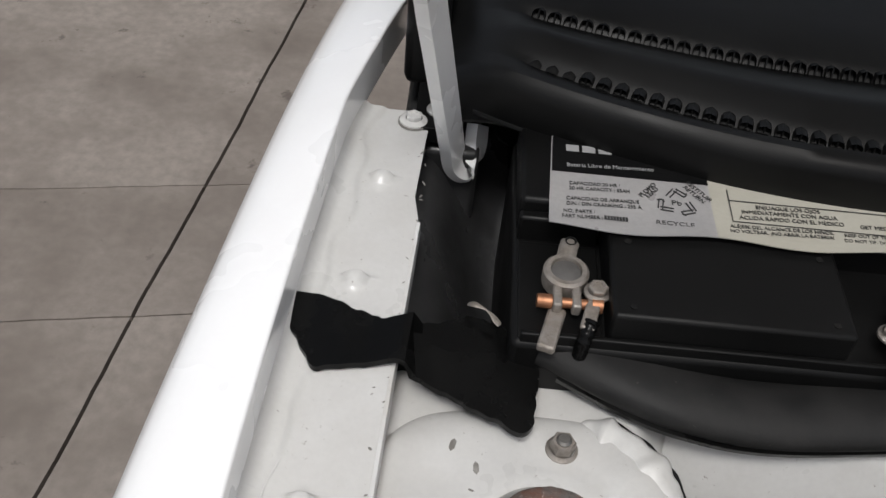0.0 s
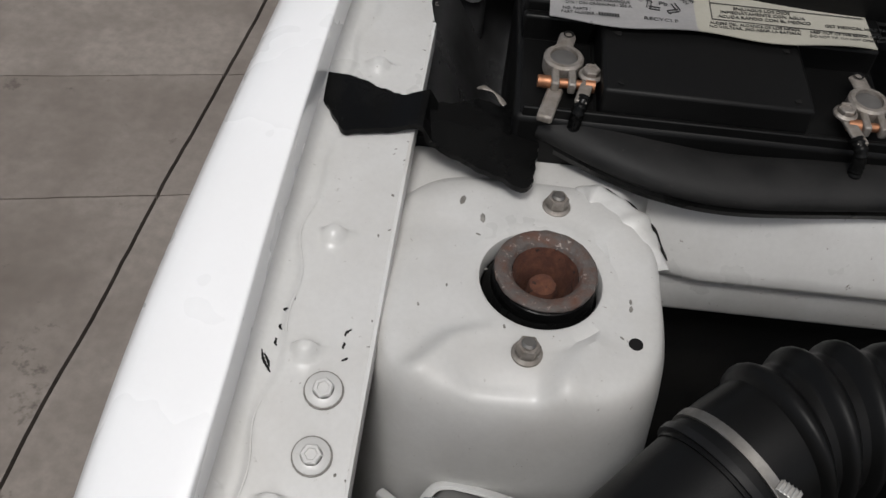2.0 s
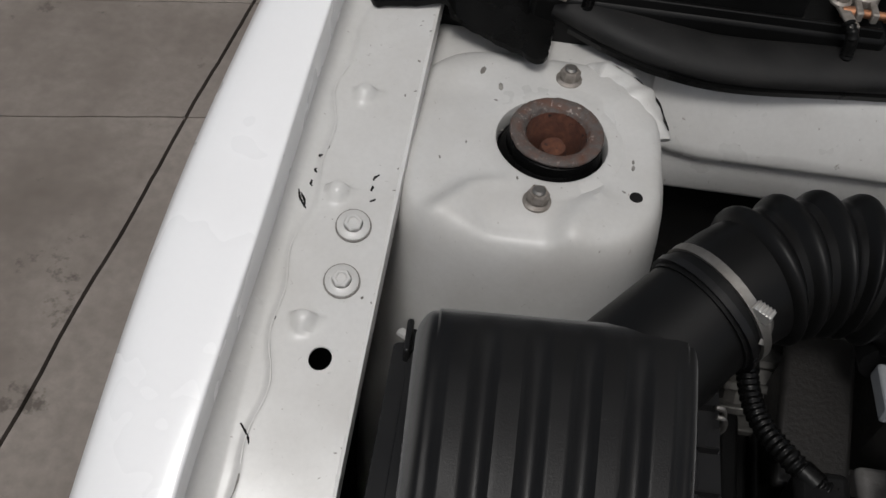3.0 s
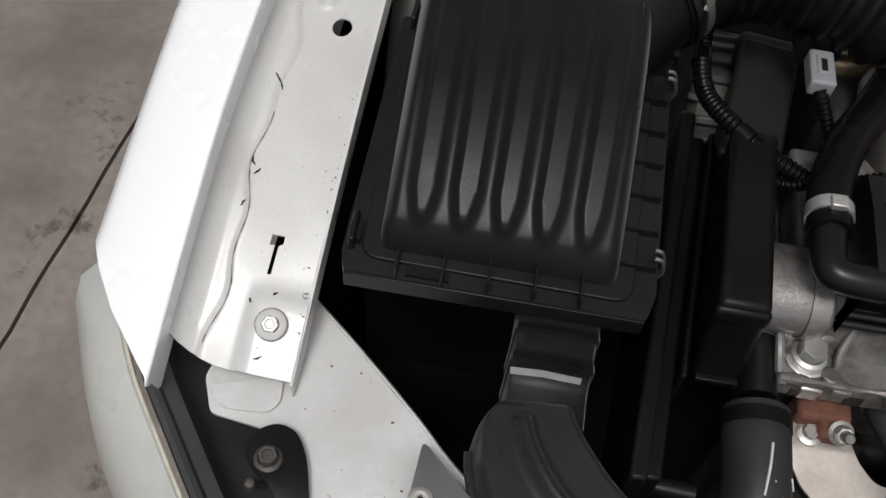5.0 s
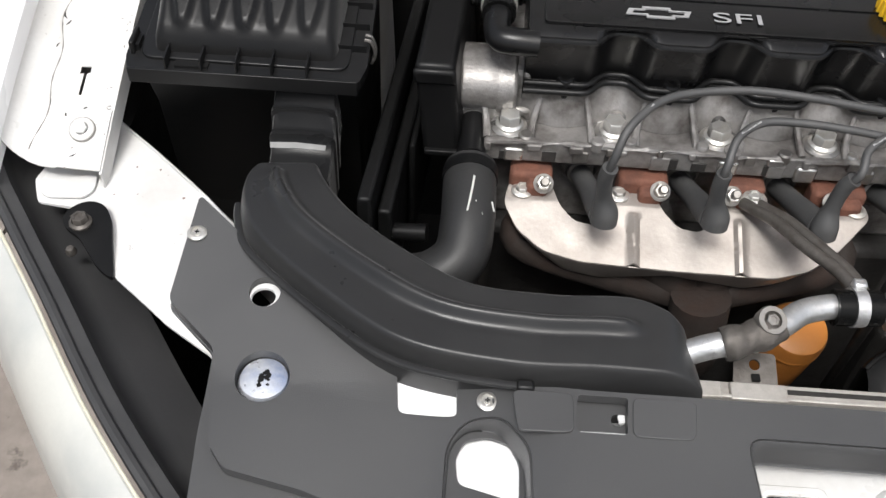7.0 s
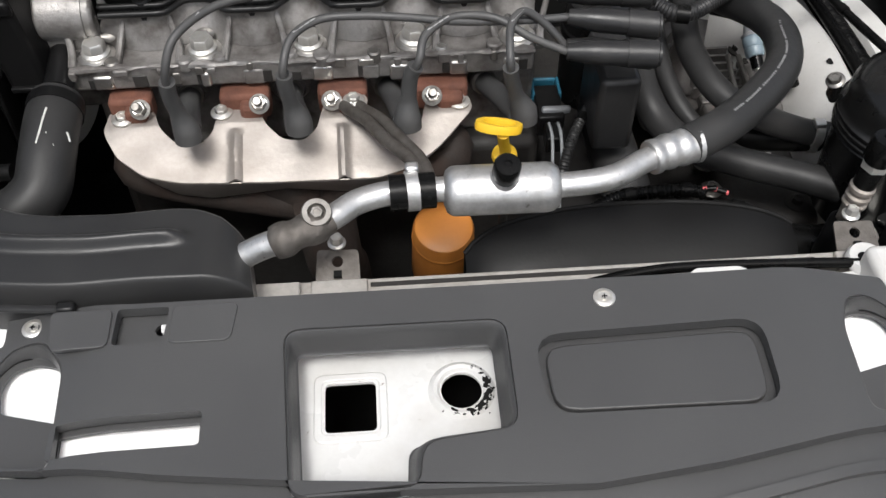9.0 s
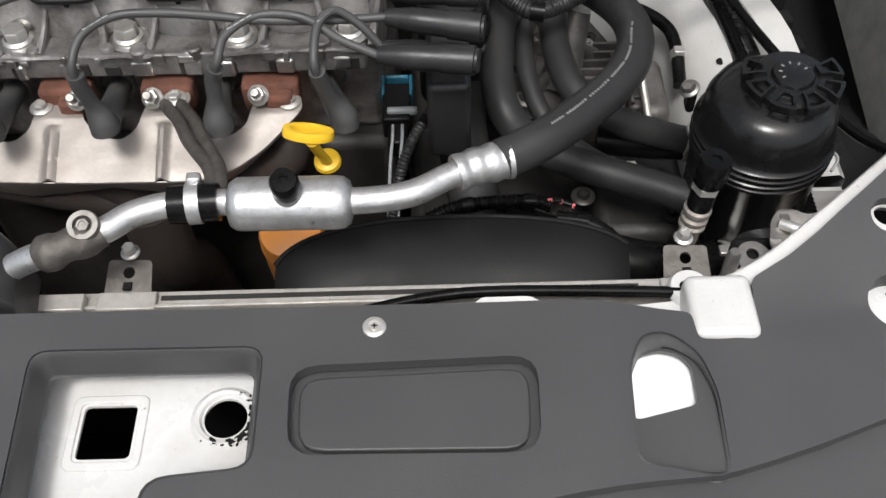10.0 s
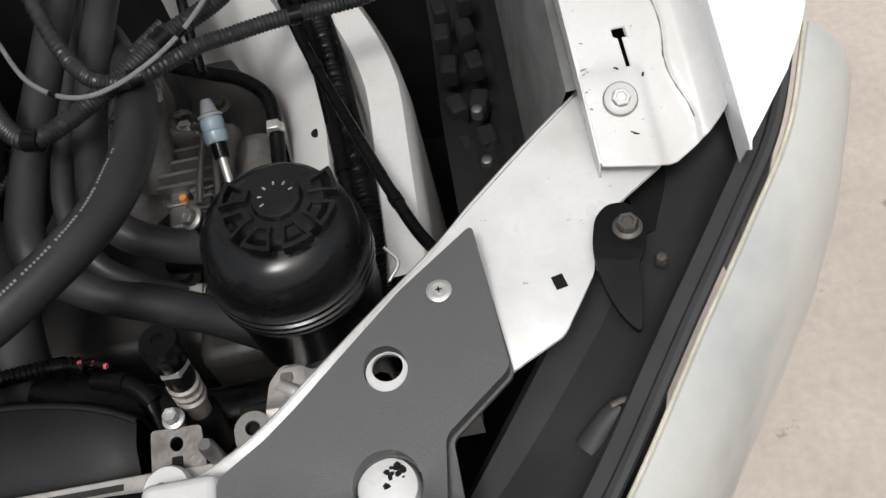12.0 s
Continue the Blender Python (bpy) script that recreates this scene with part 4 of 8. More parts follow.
    bm = sweep([(-0.556, 0.262, 0.93), (-0.545, 0.252, 0.936), (-0.535, 0.247, 0.938), (-0.523, 0.262, 0.944), (-0.50, 0.262, 0.944), (-0.46, 0.254, 0.942), (-0.43, 0.25, 0.94)], 0.0035, 8, 8, True, None, 0.6)
    bm.transform(inv)
    part("base_flange", bm, CHIPPED, t, "pale turned-up flange")
    # lumpy seam sealer along the corner with the bulkhead
    pts = [(-0.457, 0.432, 1.0225), (-0.445, 0.431, 1.0255), (-0.431, 0.423, 1.0265), (-0.419, 0.410, 1.0255), (-0.411, 0.396, 1.022), (-0.405, 0.382, 1.014)]
    bm = sweep(pts, lambda u, s: (0.0095 + 0.0012 * math.sin(s * 170) + 0.0008 * math.sin(s * 430 + 1)) * min(1.0, 0.4 + u * 3), 20, 40, True, None, 0.62)
    bm.transform(inv)
    rough(bm, 0.0016, 110)
    part("seam_sealer", bm, SHADEDBAY, t, "lumpy painted seam sealer")
    edge = [(-0.441, 0.4395, 1.0262), (-0.427, 0.4315, 1.0268), (-0.413, 0.4180, 1.0262), (-0.4035, 0.4030, 1.0245), (-0.3985, 0.390, 1.018)]
    bm = sweep(edge, lambda u, s: 0.0013 + 0.0007 * math.sin(s * 300), 6, 10, True, None, 0.8)
    bm.transform(inv)
    part("sealer_crack", bm, DARK, t)
    # flat shelf that joins the tower to the rail and the bulkhead, rolling over into its face
    def shelf(x, y):
        f = max(0.0, min(1.0, (x + 0.424) / 0.022))
        f = f * f * (3 - 2 * f)
        return 1.0246 + 0.0005 * noise.noise((x * 50, y * 50, 1.0)) - f * 1.9 * max(0.0, 0.457 - y)

    bm = sheet(loop_from([(-0.5640, 0.345), (-0.5590, 0.4612), (-0.4020, 0.4612), (-0.4020, 0.415), (-0.425, 0.39), (-0.45, 0.41), (-0.52, 0.41), (-0.54, 0.36)], r=0.003), [], shelf, 0.0015, 0.006, 2)
    bm.transform(inv)
    part("shelf", bm, SHADEDBAY, t, "flat painted shelf")
    return t


RUSTRIM = surface("rust_flecked_grey", (0.115, 0.10, 0.092), 0.75, 0.3, second=(0.15, 0.06, 0.035), amount=0.9, scale=110, grain=0.4, bump=1.0, bump_scale=300, speck=(0.34, 0.29, 0.26), speck_scale=240, speck_cut=0.60)
RUSTCUP = surface("flaky_rust", (0.075, 0.026, 0.015), 0.9, 0.0, second=(0.16, 0.065, 0.036), amount=0.9, scale=110, grain=0.5, bump=1.0, bump_scale=300, speck=(0.02, 0.01, 0.008), speck_scale=190, speck_cut=0.60)
strut_tower()


SEALRUBBER = surface("weathered_rubber", (0.010, 0.010, 0.010), 0.6, second=(0.026, 0.025, 0.024), amount=0.7, scale=24, bump=0.25, gloss=0.22, speck=(0.06, 0.056, 0.05), speck_scale=170, speck_cut=0.68)


def bulkhead():
    b = thing("bulkhead", "white painted steel bulkhead with a black rubber seal", "bulkhead", (0, 0.44, 0.9))
    inv = Matrix.Translation((0, -0.44, -0.9))
    xs = [-0.404 + 1.049 * i / 50 for i in range(51)]
    prof = [(0.460, 1.032), (0.445, 1.030), (0.440, 1.026), (0.433, 1.011), (0.426, 0.995), (0.420, 0.980), (0.418, 0.972), (0.420, 0.966), (0.425, 0.962), (0.424, 0.932), (0.427, 0.927), (0.458, 0.923)]

    def wall(x, k):
        y, z = prof[k]
        d = max(0.0, min(1.0, (x + 0.415) / 0.05))
        d = d * d * (3 - 2 * d)
        y += (1 - d) * 0.014 * (1 if 0 < k < 9 else 0)
        if 1 < k < 6:
            z += 0.004 * math.exp(-((x + 0.30) / 0.006) ** 2) * 0.6
        return Vector((x, y, z))

    bm = grid(xs, range(len(prof)), wall)
    bm.transform(inv)
    part("panel", bm, SHADEDBAY, b).modifiers.new("sheet", "SOLIDIFY").thickness = 0.0015
    # wall behind the panel, its shade put in as near-black
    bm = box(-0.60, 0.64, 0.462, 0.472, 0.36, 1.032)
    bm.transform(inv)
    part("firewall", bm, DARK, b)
    line = curve_points([(-0.492, 0.484, 1.052), (-0.470, 0.476, 1.050), (-0.435, 0.460, 1.046), (-0.400, 0.449, 1.043), (-0.35, 0.4445, 1.042), (-0.25, 0.456, 1.042), (-0.12, 0.466, 1.042), (0.02, 0.468, 1.042), (0.3, 0.45, 1.042), (0.6, 0.40, 1.04)], 8)
    bm = sweep([p + Vector((0, -0.003, 0)) for p in line[6:]], 0.0210, 20, 1, True, None, 0.55, False)
    bm.transform(inv)
    part("seal", bm, SEALRUBBER, b, "black rubber bulkhead seal")
    low = [p + Vector((-0.002, -0.016, -0.008)) for p in line[9:]]
    bm = sweep(low, 0.0065, 8, 1, True, None, 1.2, False)
    bm.transform(inv)
    part("seal_foot", bm, RUBBER, b)
    return b


bulkhead()


def flap():
    f = thing("rubber_flap", "black rubber corner flap draped over the rail", "seal", (-0.54, 0.46, 1.05))
    inv = Matrix.Translation((0.54, -0.46, -1.05))
    out = loop_from([(-0.627, 0.480), (-0.623, 0.464), (-0.602, 0.432), (-0.560, 0.440), (-0.530, 0.432), (-0.490, 0.412), (-0.484, 0.418), (-0.480, 0.460), (-0.496, 0.482), (-0.519, 0.486), (-0.563, 0.466), (-0.603, 0.479)], r=0.006)
    out = ragged(out, 0.003, 0.0016)
    z = lambda x, y: (1.050 if x > -0.552 else rail_z(y) + 0.005) + 0.006 * math.exp(-((x + 0.556) / 0.012) ** 2) - 0.13 * max(0.0, x + 0.545) + 0.002 * math.sin(x * 70 + y * 40)
    bm = sheet(out, [], z, 0.004, 0.009, 2)
    bm.transform(inv)
    part("sheet", bm, RUBBER, f, bevel=0.0012)
    bm = sweep([(-0.522, 0.490, 1.054), (-0.518, 0.487, 1.057), (-0.511, 0.484, 1.056), (-0.504, 0.478, 1.052)], lambda u, s: 0.0015 + 0.0008 * math.sin(u * 9), 8, 6, True, None, 0.5)
    bm.transform(inv)
    part("torn_edge", bm, LEAD, f, "frayed pale edge")
    return f


flap()


def plenum():
    p = thing("battery_tray", "dark grey painted battery tray well", "tray", (-0.4, 0.55, 0.9))
    inv = Matrix.Translation((0.4, -0.55, -0.9))
    for name, b in (("floor", (-0.57, 0.3, 0.474, 0.80, 0.88, 0.90)), ("side", (-0.575, -0.560, 0.46, 0.80, 0.90, 1.03)), ("back", (-0.57, 0.3, 0.79, 0.80, 0.90, 1.09))):
        bm = box(*b)
        bm.transform(inv)
        part(name, bm, TRAY, p, bevel=0.003)
    def hollow(u, v):
        x = -0.560 + 0.066 * u
        drop = u * u * (3 - 2 * u)
        return Vector((x, 0.476 + 0.26 * v, 1.024 - 0.085 * drop + 0.05 * max(0.0, v - 0.4) + 0.012 * math.sin(v * 7 + u * 2) * u))

    bm = grid([i / 16 for i in range(17)], [i / 20 for i in range(21)], hollow)
    bm.transform(inv)
    part("inner_wall", bm, TRAY, p, "mottled dark grey wall").modifiers.new("sheet", "SOLIDIFY").thickness = 0.002
    return p


TRAY = surface("dark_grey_coating", (0.040, 0.040, 0.041), 0.34, second=(0.010, 0.010, 0.010), amount=0.95, scale=18, bump=0.08)
plenum()


# ---------------------------------------------------------------- writing
def words(text, at, size, material, parent, inv, turn=0.0, squeeze=1.0, align="LEFT", name="text", up=None):
    cu = bpy.data.curves.new("text", "FONT")
    cu.body, cu.size, cu.align_x, cu.extrude = text, size, align, 0.00012
    tmp = bpy.data.objects.new("text", cu)
    scene.collection.objects.link(tmp)
    bpy.context.view_layer.update()
    me = bpy.data.meshes.new_from_object(tmp.evaluated_get(bpy.context.evaluated_depsgraph_get()))
    bpy.data.objects.remove(tmp)
    bpy.data.curves.remove(cu)
    me.transform(inv @ (up or Matrix.Translation(at) @ Matrix.Rotation(radians(turn), 4, "Z")) @ Matrix.Diagonal((squeeze, 1, 1, 1)))
    me.materials.append(material)
    ob = new(name, me)
    ob.parent = parent
    return ob


def bars(x, y, z, count, w, h, material, parent, inv):
    bm = bmesh.new()
    for k in range(count):
        box(x + k * w * 1.25, x + k * w * 1.25 + w, y, y + h, z, z + 0.0002, bm)
    bm.transform(inv)
    return part("print_bars", bm, material, parent)


INK = surface("dark_ink", (0.03, 0.03, 0.03), 0.5, amount=0.1, bump=0)
DIMPRINT = surface("dim_print", (0.20, 0.20, 0.20), 0.6, amount=0.3, bump=0)
FADED = surface("faded_print", (0.30, 0.30, 0.30), 0.5, amount=0.2, bump=0)
SILVER = surface("silver_label", (0.40, 0.39, 0.385), 0.38, 0.25, second=(0.32, 0.32, 0.33), amount=0.5, scale=40, grain=0.2, bump=0.1, speck=(0.75, 0.75, 0.73), speck_scale=160, speck_cut=0.73)
CREAM = surface("cream_label", (0.41, 0.395, 0.34), 0.45, second=(0.36, 0.34, 0.28), amount=0.5, scale=30, bump=0.1)


def battery():
    b = thing("car_battery", "black car battery with worn label and corroded terminals", "battery", (-0.378, 0.545, 0.90))
    inv = Matrix.Translation((0.378, -0.545, -0.90))
    T = lambda bm: (bm.transform(inv), bm)[1]
    part("case", T(box(-0.499, -0.257, 0.458, 0.632, 0.905, 1.062)), COWLBLACK, b, bevel=0.004)
    part("shoulder", T(box(-0.497, -0.259, 0.545, 0.630, 1.060, 1.0885)), COWLBLACK, b, bevel=0.003)
    part("front_ledge", T(box(-0.494, -0.262, 0.4600, 0.4635, 1.05, 1.068)), COWLBLACK, b, bevel=0.001)
    part("vent_cover", T(box(-0.447, -0.3165, 0.4635, 0.5470, 1.058, 1.0855)), COWLBLACK, b, "raised flat vent cover", bevel=0.0025)
    for x, y in ((-0.436, 0.520), (-0.436, 0.471), (-0.327, 0.520), (-0.327, 0.471)):
        part("plug_hole", lathe([(0.0022, 0.0004), (0.0022, 0.0008), (0.0012, 0.0009), (0, 0.0002)], 10, inv @ Matrix.Translation((x, y, 1.0855))), DARK, b)
    for x0, x1 in ((-0.4965, -0.449), (-0.3145, -0.2595)):
        part("recess_wall", T(box(x0, x1, 0.538, 0.546, 1.058, 1.080)), COWLBLACK, b, bevel=0.002)
    part("tape", T(box(-0.4955, -0.449, 0.462, 0.536, 1.0600, 1.0632)), COWLBLACK, b, bevel=0.001)
    # label sheets, slightly wavy at the front edge
    zl = lambda x, y: 1.0895 + 0.0012 * math.sin(x * 60) * max(0, (0.545 - y) / 0.025) + 0.002 * max(0, 0.532 - y) / 0.012
    wave = lambda a, c: [(a + (c - a) * i / 14, 0.523 + 0.0018 * math.sin((a + (c - a) * i / 14) * 62) + 0.02 * max(0, a + (c - a) * i / 14 + 0.36)) for i in range(15)]
    silver = part("silver_label", T(sheet(wave(-0.4815, -0.385) + [(-0.385, 0.605), (-0.4785, 0.605)], [], zl, 0.0006, 0.008)), SILVER, b, "scuffed silver print label")
    cream = part("warning_label", T(sheet(wave(-0.385, -0.268) + [(-0.270, 0.605), (-0.385, 0.605)], [], zl, 0.0006, 0.008)), CREAM, b, "cream warning label")
    band = part("dark_band", T(sheet([(-0.479, 0.571), (-0.385, 0.571), (-0.385, 0.604), (-0.478, 0.604)], [], 1.0901, 0.0004)), BLACK, silver)
    z = 1.0902
    words("Batería Libre de Mantenimiento", (-0.470, 0.5755, z + 0.0003), 0.0046, FADED, silver, inv, 3, 0.9)
    bars(-0.470, 0.590, z + 0.0002, 3, 0.008, 0.006, FADED, silver, inv)
    for text, x, y in (("CAPACIDAD 20 HR /", -0.469, 0.5595), ("20 HR CAPACITY : 55AH", -0.469, 0.5550), ("CAPACIDAD DE ARRANQUE", -0.471, 0.5460), ("DIN / DIN CRANKING : 255 A", -0.471, 0.5415), ("NO. PARTE /", -0.473, 0.5350), ("PART NUMBER :", -0.474, 0.5305)):
        words(text, (x, y, z), 0.0040, INK, silver, inv, 3, 0.84)
    bars(-0.4495, 0.5318, z, 8, 0.0014, 0.0033, INK, silver, inv)
    words("RECYCLE", (-0.4085, 0.5325, z), 0.0046, INK, silver, inv, 0, 1.2, "CENTER")
    words("Pb", (-0.4060, 0.5500, z), 0.0058, INK, silver, inv, 0, 1.1, "CENTER")
    words("PLOMO", (-0.4260, 0.5540, z), 0.0046, INK, silver, inv, 52)
    words("LEAD", (-0.4220, 0.5540, z), 0.0046, INK, silver, inv, 52)
    words("RESTITUIR", (-0.3990, 0.5710, z), 0.0044, INK, silver, inv, -50)
    words("RETURN", (-0.4010, 0.5665, z), 0.0044, INK, silver, inv, -50)
    for k in range(3):
        bm = bmesh.new()
        a = radians(90 + 120 * k)
        m = inv @ Matrix.Translation((-0.4060, 0.5520, z)) @ Matrix.Rotation(radians(120 * k), 4, "Z")
        for p, q in (((-0.0045, 0.0052), (0.0, 0.0115)), ((0.0, 0.0115), (0.0062, 0.0065))):
            for s in (-0.0013, 0.0013):
                d = (Vector(q) - Vector(p)).normalized()
                nn = Vector((-d.y, d.x)) * s
                sweep([Vector((*(Vector(p) + nn), 0)), Vector((*(Vector(q) + nn), 0))], 0.00042, 5, 1, True, bm)
        sweep([Vector((0.0062, 0.0065, 0)), Vector((0.0035, 0.0062, 0))], 0.0004, 5, 1, True, bm)
        sweep([Vector((0.0062, 0.0065, 0)), Vector((0.0067, 0.0093, 0))], 0.0004, 5, 1, True, bm)
        bm.transform(m)
        part("recycling_arrow", bm, INK, silver)
    for text, x, y, s in (("ENJUAGUE LOS OJOS", -0.3590, 0.5535, 0.0044), ("INMEDIATAMENTE CON AGUA", -0.3680, 0.5485, 0.0044), ("ACUDA RÁPIDO CON EL MÉDICO", -0.3700, 0.5435, 0.0044),
                          ("ALÉJESE DEL ALCANCE DE LOS NIÑOS.", -0.3765, 0.5355, 0.0038), ("NO VOLTEAR, ¡NO ABRIR LA BATERÍA!", -0.3770, 0.5315, 0.0038),
                          ("GET MEDICAL HELP FAST", -0.2990, 0.5450, 0.0044), ("KEEP OUT OF THE REACH OF CHILDREN", -0.3100, 0.5370, 0.0036), ("DO NOT TIP. DO NOT OPEN BATTERY", -0.3110, 0.5325, 0.0036)):
        words(text, (x, y, z), s, INK, cream, inv, 2, 0.92)
    bm = bmesh.new()
    for x0, x1, y0, y1 in ((-0.3745, -0.2715, 0.5405, 0.5411), (-0.3745, -0.3739, 0.5405, 0.568), (-0.3745, -0.2715, 0.5585, 0.5591)):
        box(x0, x1, y0, y1, z, z + 0.0002, bm)
    part("frame_line", T(bm), INK, cream)
    # terminals
    for px, py, s in ((-0.470, 0.501, 1), (-0.276, 0.490, -1)):
        m = inv @ Matrix.Translation((px, py, 1.063))
        post = part("terminal_clamp", lathe([(0.0085, 0.004), (0.0125, 0.004), (0.0130, 0.007), (0.0130, 0.014), (0.0115, 0.0155), (0.0090, 0.0155), (0.0086, 0.012)], 28, m), LEAD, b, "corroded lead terminal clamp")
        part("post", lathe([(0.0092, 0), (0.0086, 0.0135), (0.0075, 0.0142), (0, 0.0140)], 24, m), LEADDARK, post)
        bm = sweep([(0, 0.010, 0.012), (0.002 * s, 0.020, 0.013), (0.003 * s, 0.024, 0.013)], 0.0055, 10, 4, True, None, 0.5)
        bm.transform(m)
        part("eye_lug", bm, LEAD, post)
        part("eye_hole", lathe([(0.0035, 0.0163), (0.0028, 0.0164), (0.0020, 0.0150), (0, 0.0150)], 14, m @ Matrix.Translation((0.003 * s, 0.022, 0))), DARK, post)
        for dx in (-0.0075, 0.003):
            bm = box(dx, dx + 0.005, -0.026, -0.010, 0.006, 0.014)
            bm.transform(m)
            part("clamp_jaw", bm, LEAD, post, bevel=0.0012)
        bm = lathe([(0, -0.016), (0.004, -0.016), (0.0042, -0.008), (0.003, -0.008), (0.003, 0.014), (0.0045, 0.014), (0.0045, 0.02), (0, 0.02)], 12, m @ Matrix.Translation((0, -0.020, 0.0095)) @ Matrix.Rotation(radians(90), 4, "Y"))
        part("clamp_screw", bm, COPPER, post, "copper-coloured clamp screw")
        bx = 0.017 * s
        part("bolt", hexbolt(bmesh.new(), m @ Matrix.Translation((bx, -0.013, 0.012)), 0.0115, 0.006, 0.0075), LEAD, post)
        bm = box(bx - 0.004, bx + 0.004, -0.040, -0.006, 0.0095, 0.0125)
        bm.transform(m @ Matrix.Translation((bx, -0.013, 0)) @ Matrix.Rotation(radians(-14 * s), 4, "Z") @ Matrix.Translation((-bx, 0.013, 0)))
        part("cable_lug", bm, LEAD, post, bevel=0.001)
        if s > 0:
            bm = box(-0.0035, 0.0065, -0.052, -0.022, 0.002, 0.0075)
            bm.transform(m @ Matrix.Rotation(radians(-14), 4, "Z"))
            part("strap", bm, LEAD, post, "corroded cable strap", bevel=0.0015)
        bm = sweep([Vector((bx * 0.8, -0.033, 0.011)), Vector((bx * 0.6, -0.041, 0.006)), Vector((bx * 0.5, -0.044, -0.012))], lambda u, s: 0.0042 + 0.0004 * math.sin(s * 1800), 10, 12)
        bm.transform(m)
        part("cable", bm, RUBBER, post)
    return b


LEADDARK = surface("dark_lead", (0.13, 0.125, 0.12), 0.55, 0.5, second=(0.2, 0.19, 0.18), amount=0.6, scale=90, bump=0.3)
battery()


def cowl():
    c = thing("cowl_panel", "black plastic cowl panel with two rows of air vents", "cowl", (-0.2, 0.65, 1.1))
    inv = Matrix.Translation((0.2, -0.65, -1.1))
    yf = lambda x: 0.561 + 0.9 * (x + 0.26) ** 2 if x < -0.26 else 0.561 - 0.02 * (x + 0.26)
    row_a = lambda x: yf(x) + 0.0235 + 0.035 * max(0.0, -0.29 - x)
    row_b = lambda x: 0.658 + 0.6 * min(0.0, x + 0.24) ** 2
    # front face, rolled crest, lower louvre step, broad swelling, upper louvre step, flat back
    prof = [("f", 0.010, 1.078), ("f", 0.004, 1.081), ("f", 0.0005, 1.086), ("f", 0.001, 1.098), ("f", 0.0005, 1.109), ("f", 0.003, 1.1165), ("f", 0.009, 1.1205), ("f", 0.016, 1.1200), ("a", -0.006, 1.1165), ("a", -0.002, 1.1150),
            ("a", 0.004, 1.1195), ("a", 0.010, 1.1225), ("m", 0.30, 1.1255), ("m", 0.5, 1.1265), ("m", 0.7, 1.1245), ("b", -0.014, 1.1205), ("b", -0.006, 1.1165), ("b", -0.001, 1.1155), ("b", 0.004, 1.1200), ("b", 0.010, 1.1225), ("b", 0.05, 1.127), ("b", 0.12, 1.130), ("b", 0.22, 1.134)]
    xs = [-0.552 + 1.08 * i / 90 for i in range(91)]

    def face(x, k):
        kind, dy, z = prof[k]
        e = max(0.0, min(1.0, (x + 0.552) / 0.05))
        inside = max(0.0, min(1.0, (x + 0.520) / 0.03))
        if kind != "f":
            z = 1.1205 + (z - 1.1205) * inside
        y = {"f": yf(x) + dy, "a": row_a(x) + dy, "b": row_b(x) + dy, "m": row_a(x) + 0.012 + (row_b(x) - row_a(x) - 0.028) * dy}[kind]
        return Vector((x, y, z - 0.022 * (1 - e) ** 2 - 0.004 * max(0.0, -0.50 - x) * 4))

    bm = grid(xs, range(len(prof)), face)
    bm.transform(inv)
    part("panel", bm, COWLBLACK, c).modifiers.new("sheet", "SOLIDIFY").thickness = 0.002
    part("front_bead", (lambda b: (b.transform(inv), b)[1])(sweep([Vector((x, yf(x) + 0.0015, 1.0855)) for x in xs[2:]], 0.0022, 8, 1, True, None, 1.0, False)), COWLBLACK, c)
    # louvres: small arched openings, each with a bar in the middle
    arch = [(-0.0040, -0.002), (-0.0040, 0.0025), (-0.0030, 0.0048), (0.0, 0.0060), (0.0030, 0.0048), (0.0040, 0.0025), (0.0040, -0.002)]
    hood = bmesh.new()
    outer = [hood.verts.new((a * 1.16, 0.006, b * 1.06)) for a, b in arch]
    inner = [hood.verts.new((a * 1.08, -0.0040, b * 1.02)) for a, b in arch]
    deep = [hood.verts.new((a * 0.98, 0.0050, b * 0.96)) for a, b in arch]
    for a, b in ((outer, inner), (inner, deep)):
        for i in range(6):
            hood.faces.new((a[i], a[i + 1], b[i + 1], b[i]))
    box(-0.00045, 0.00045, -0.0030, 0.005, -0.001, 0.0056, hood)
    finish(hood)
    # closed back face, its blackness standing in for the shade inside
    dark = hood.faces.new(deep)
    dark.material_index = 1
    me = bpy.data.meshes.new("louvre")
    hood.to_mesh(me)
    hood.free()
    me.materials.append(COWLBLACK)
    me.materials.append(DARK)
    blank = bmesh.new()
    grid([-0.0040, -0.0028, 0.0, 0.0028, 0.0040], [0, 1, 2], lambda x, k: Vector((x, (-0.003, 0.0, 0.005)[k], (0.0, 0.0032, 0.0040)[k] * (1 - (x / 0.0046) ** 2))), blank)
    finish(blank)
    shut = bpy.data.meshes.new("louvre")
    blank.to_mesh(shut)
    blank.free()
    shut.materials.append(COWLBLACK)
    for row, x0, z in ((row_a, -0.492, 1.1162), (row_b, -0.490, 1.1165)):
        for k in range(36):
            x = x0 + 0.0105 * k
            lean = (row(x + 0.004) - row(x - 0.004)) / 0.008
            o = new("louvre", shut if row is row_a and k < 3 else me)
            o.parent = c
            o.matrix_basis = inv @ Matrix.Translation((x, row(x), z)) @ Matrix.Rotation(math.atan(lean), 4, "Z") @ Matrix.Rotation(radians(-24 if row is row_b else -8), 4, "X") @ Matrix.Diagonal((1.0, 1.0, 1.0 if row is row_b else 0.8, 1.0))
    for k in range(33):
        x = -0.462 + 0.0105 * k
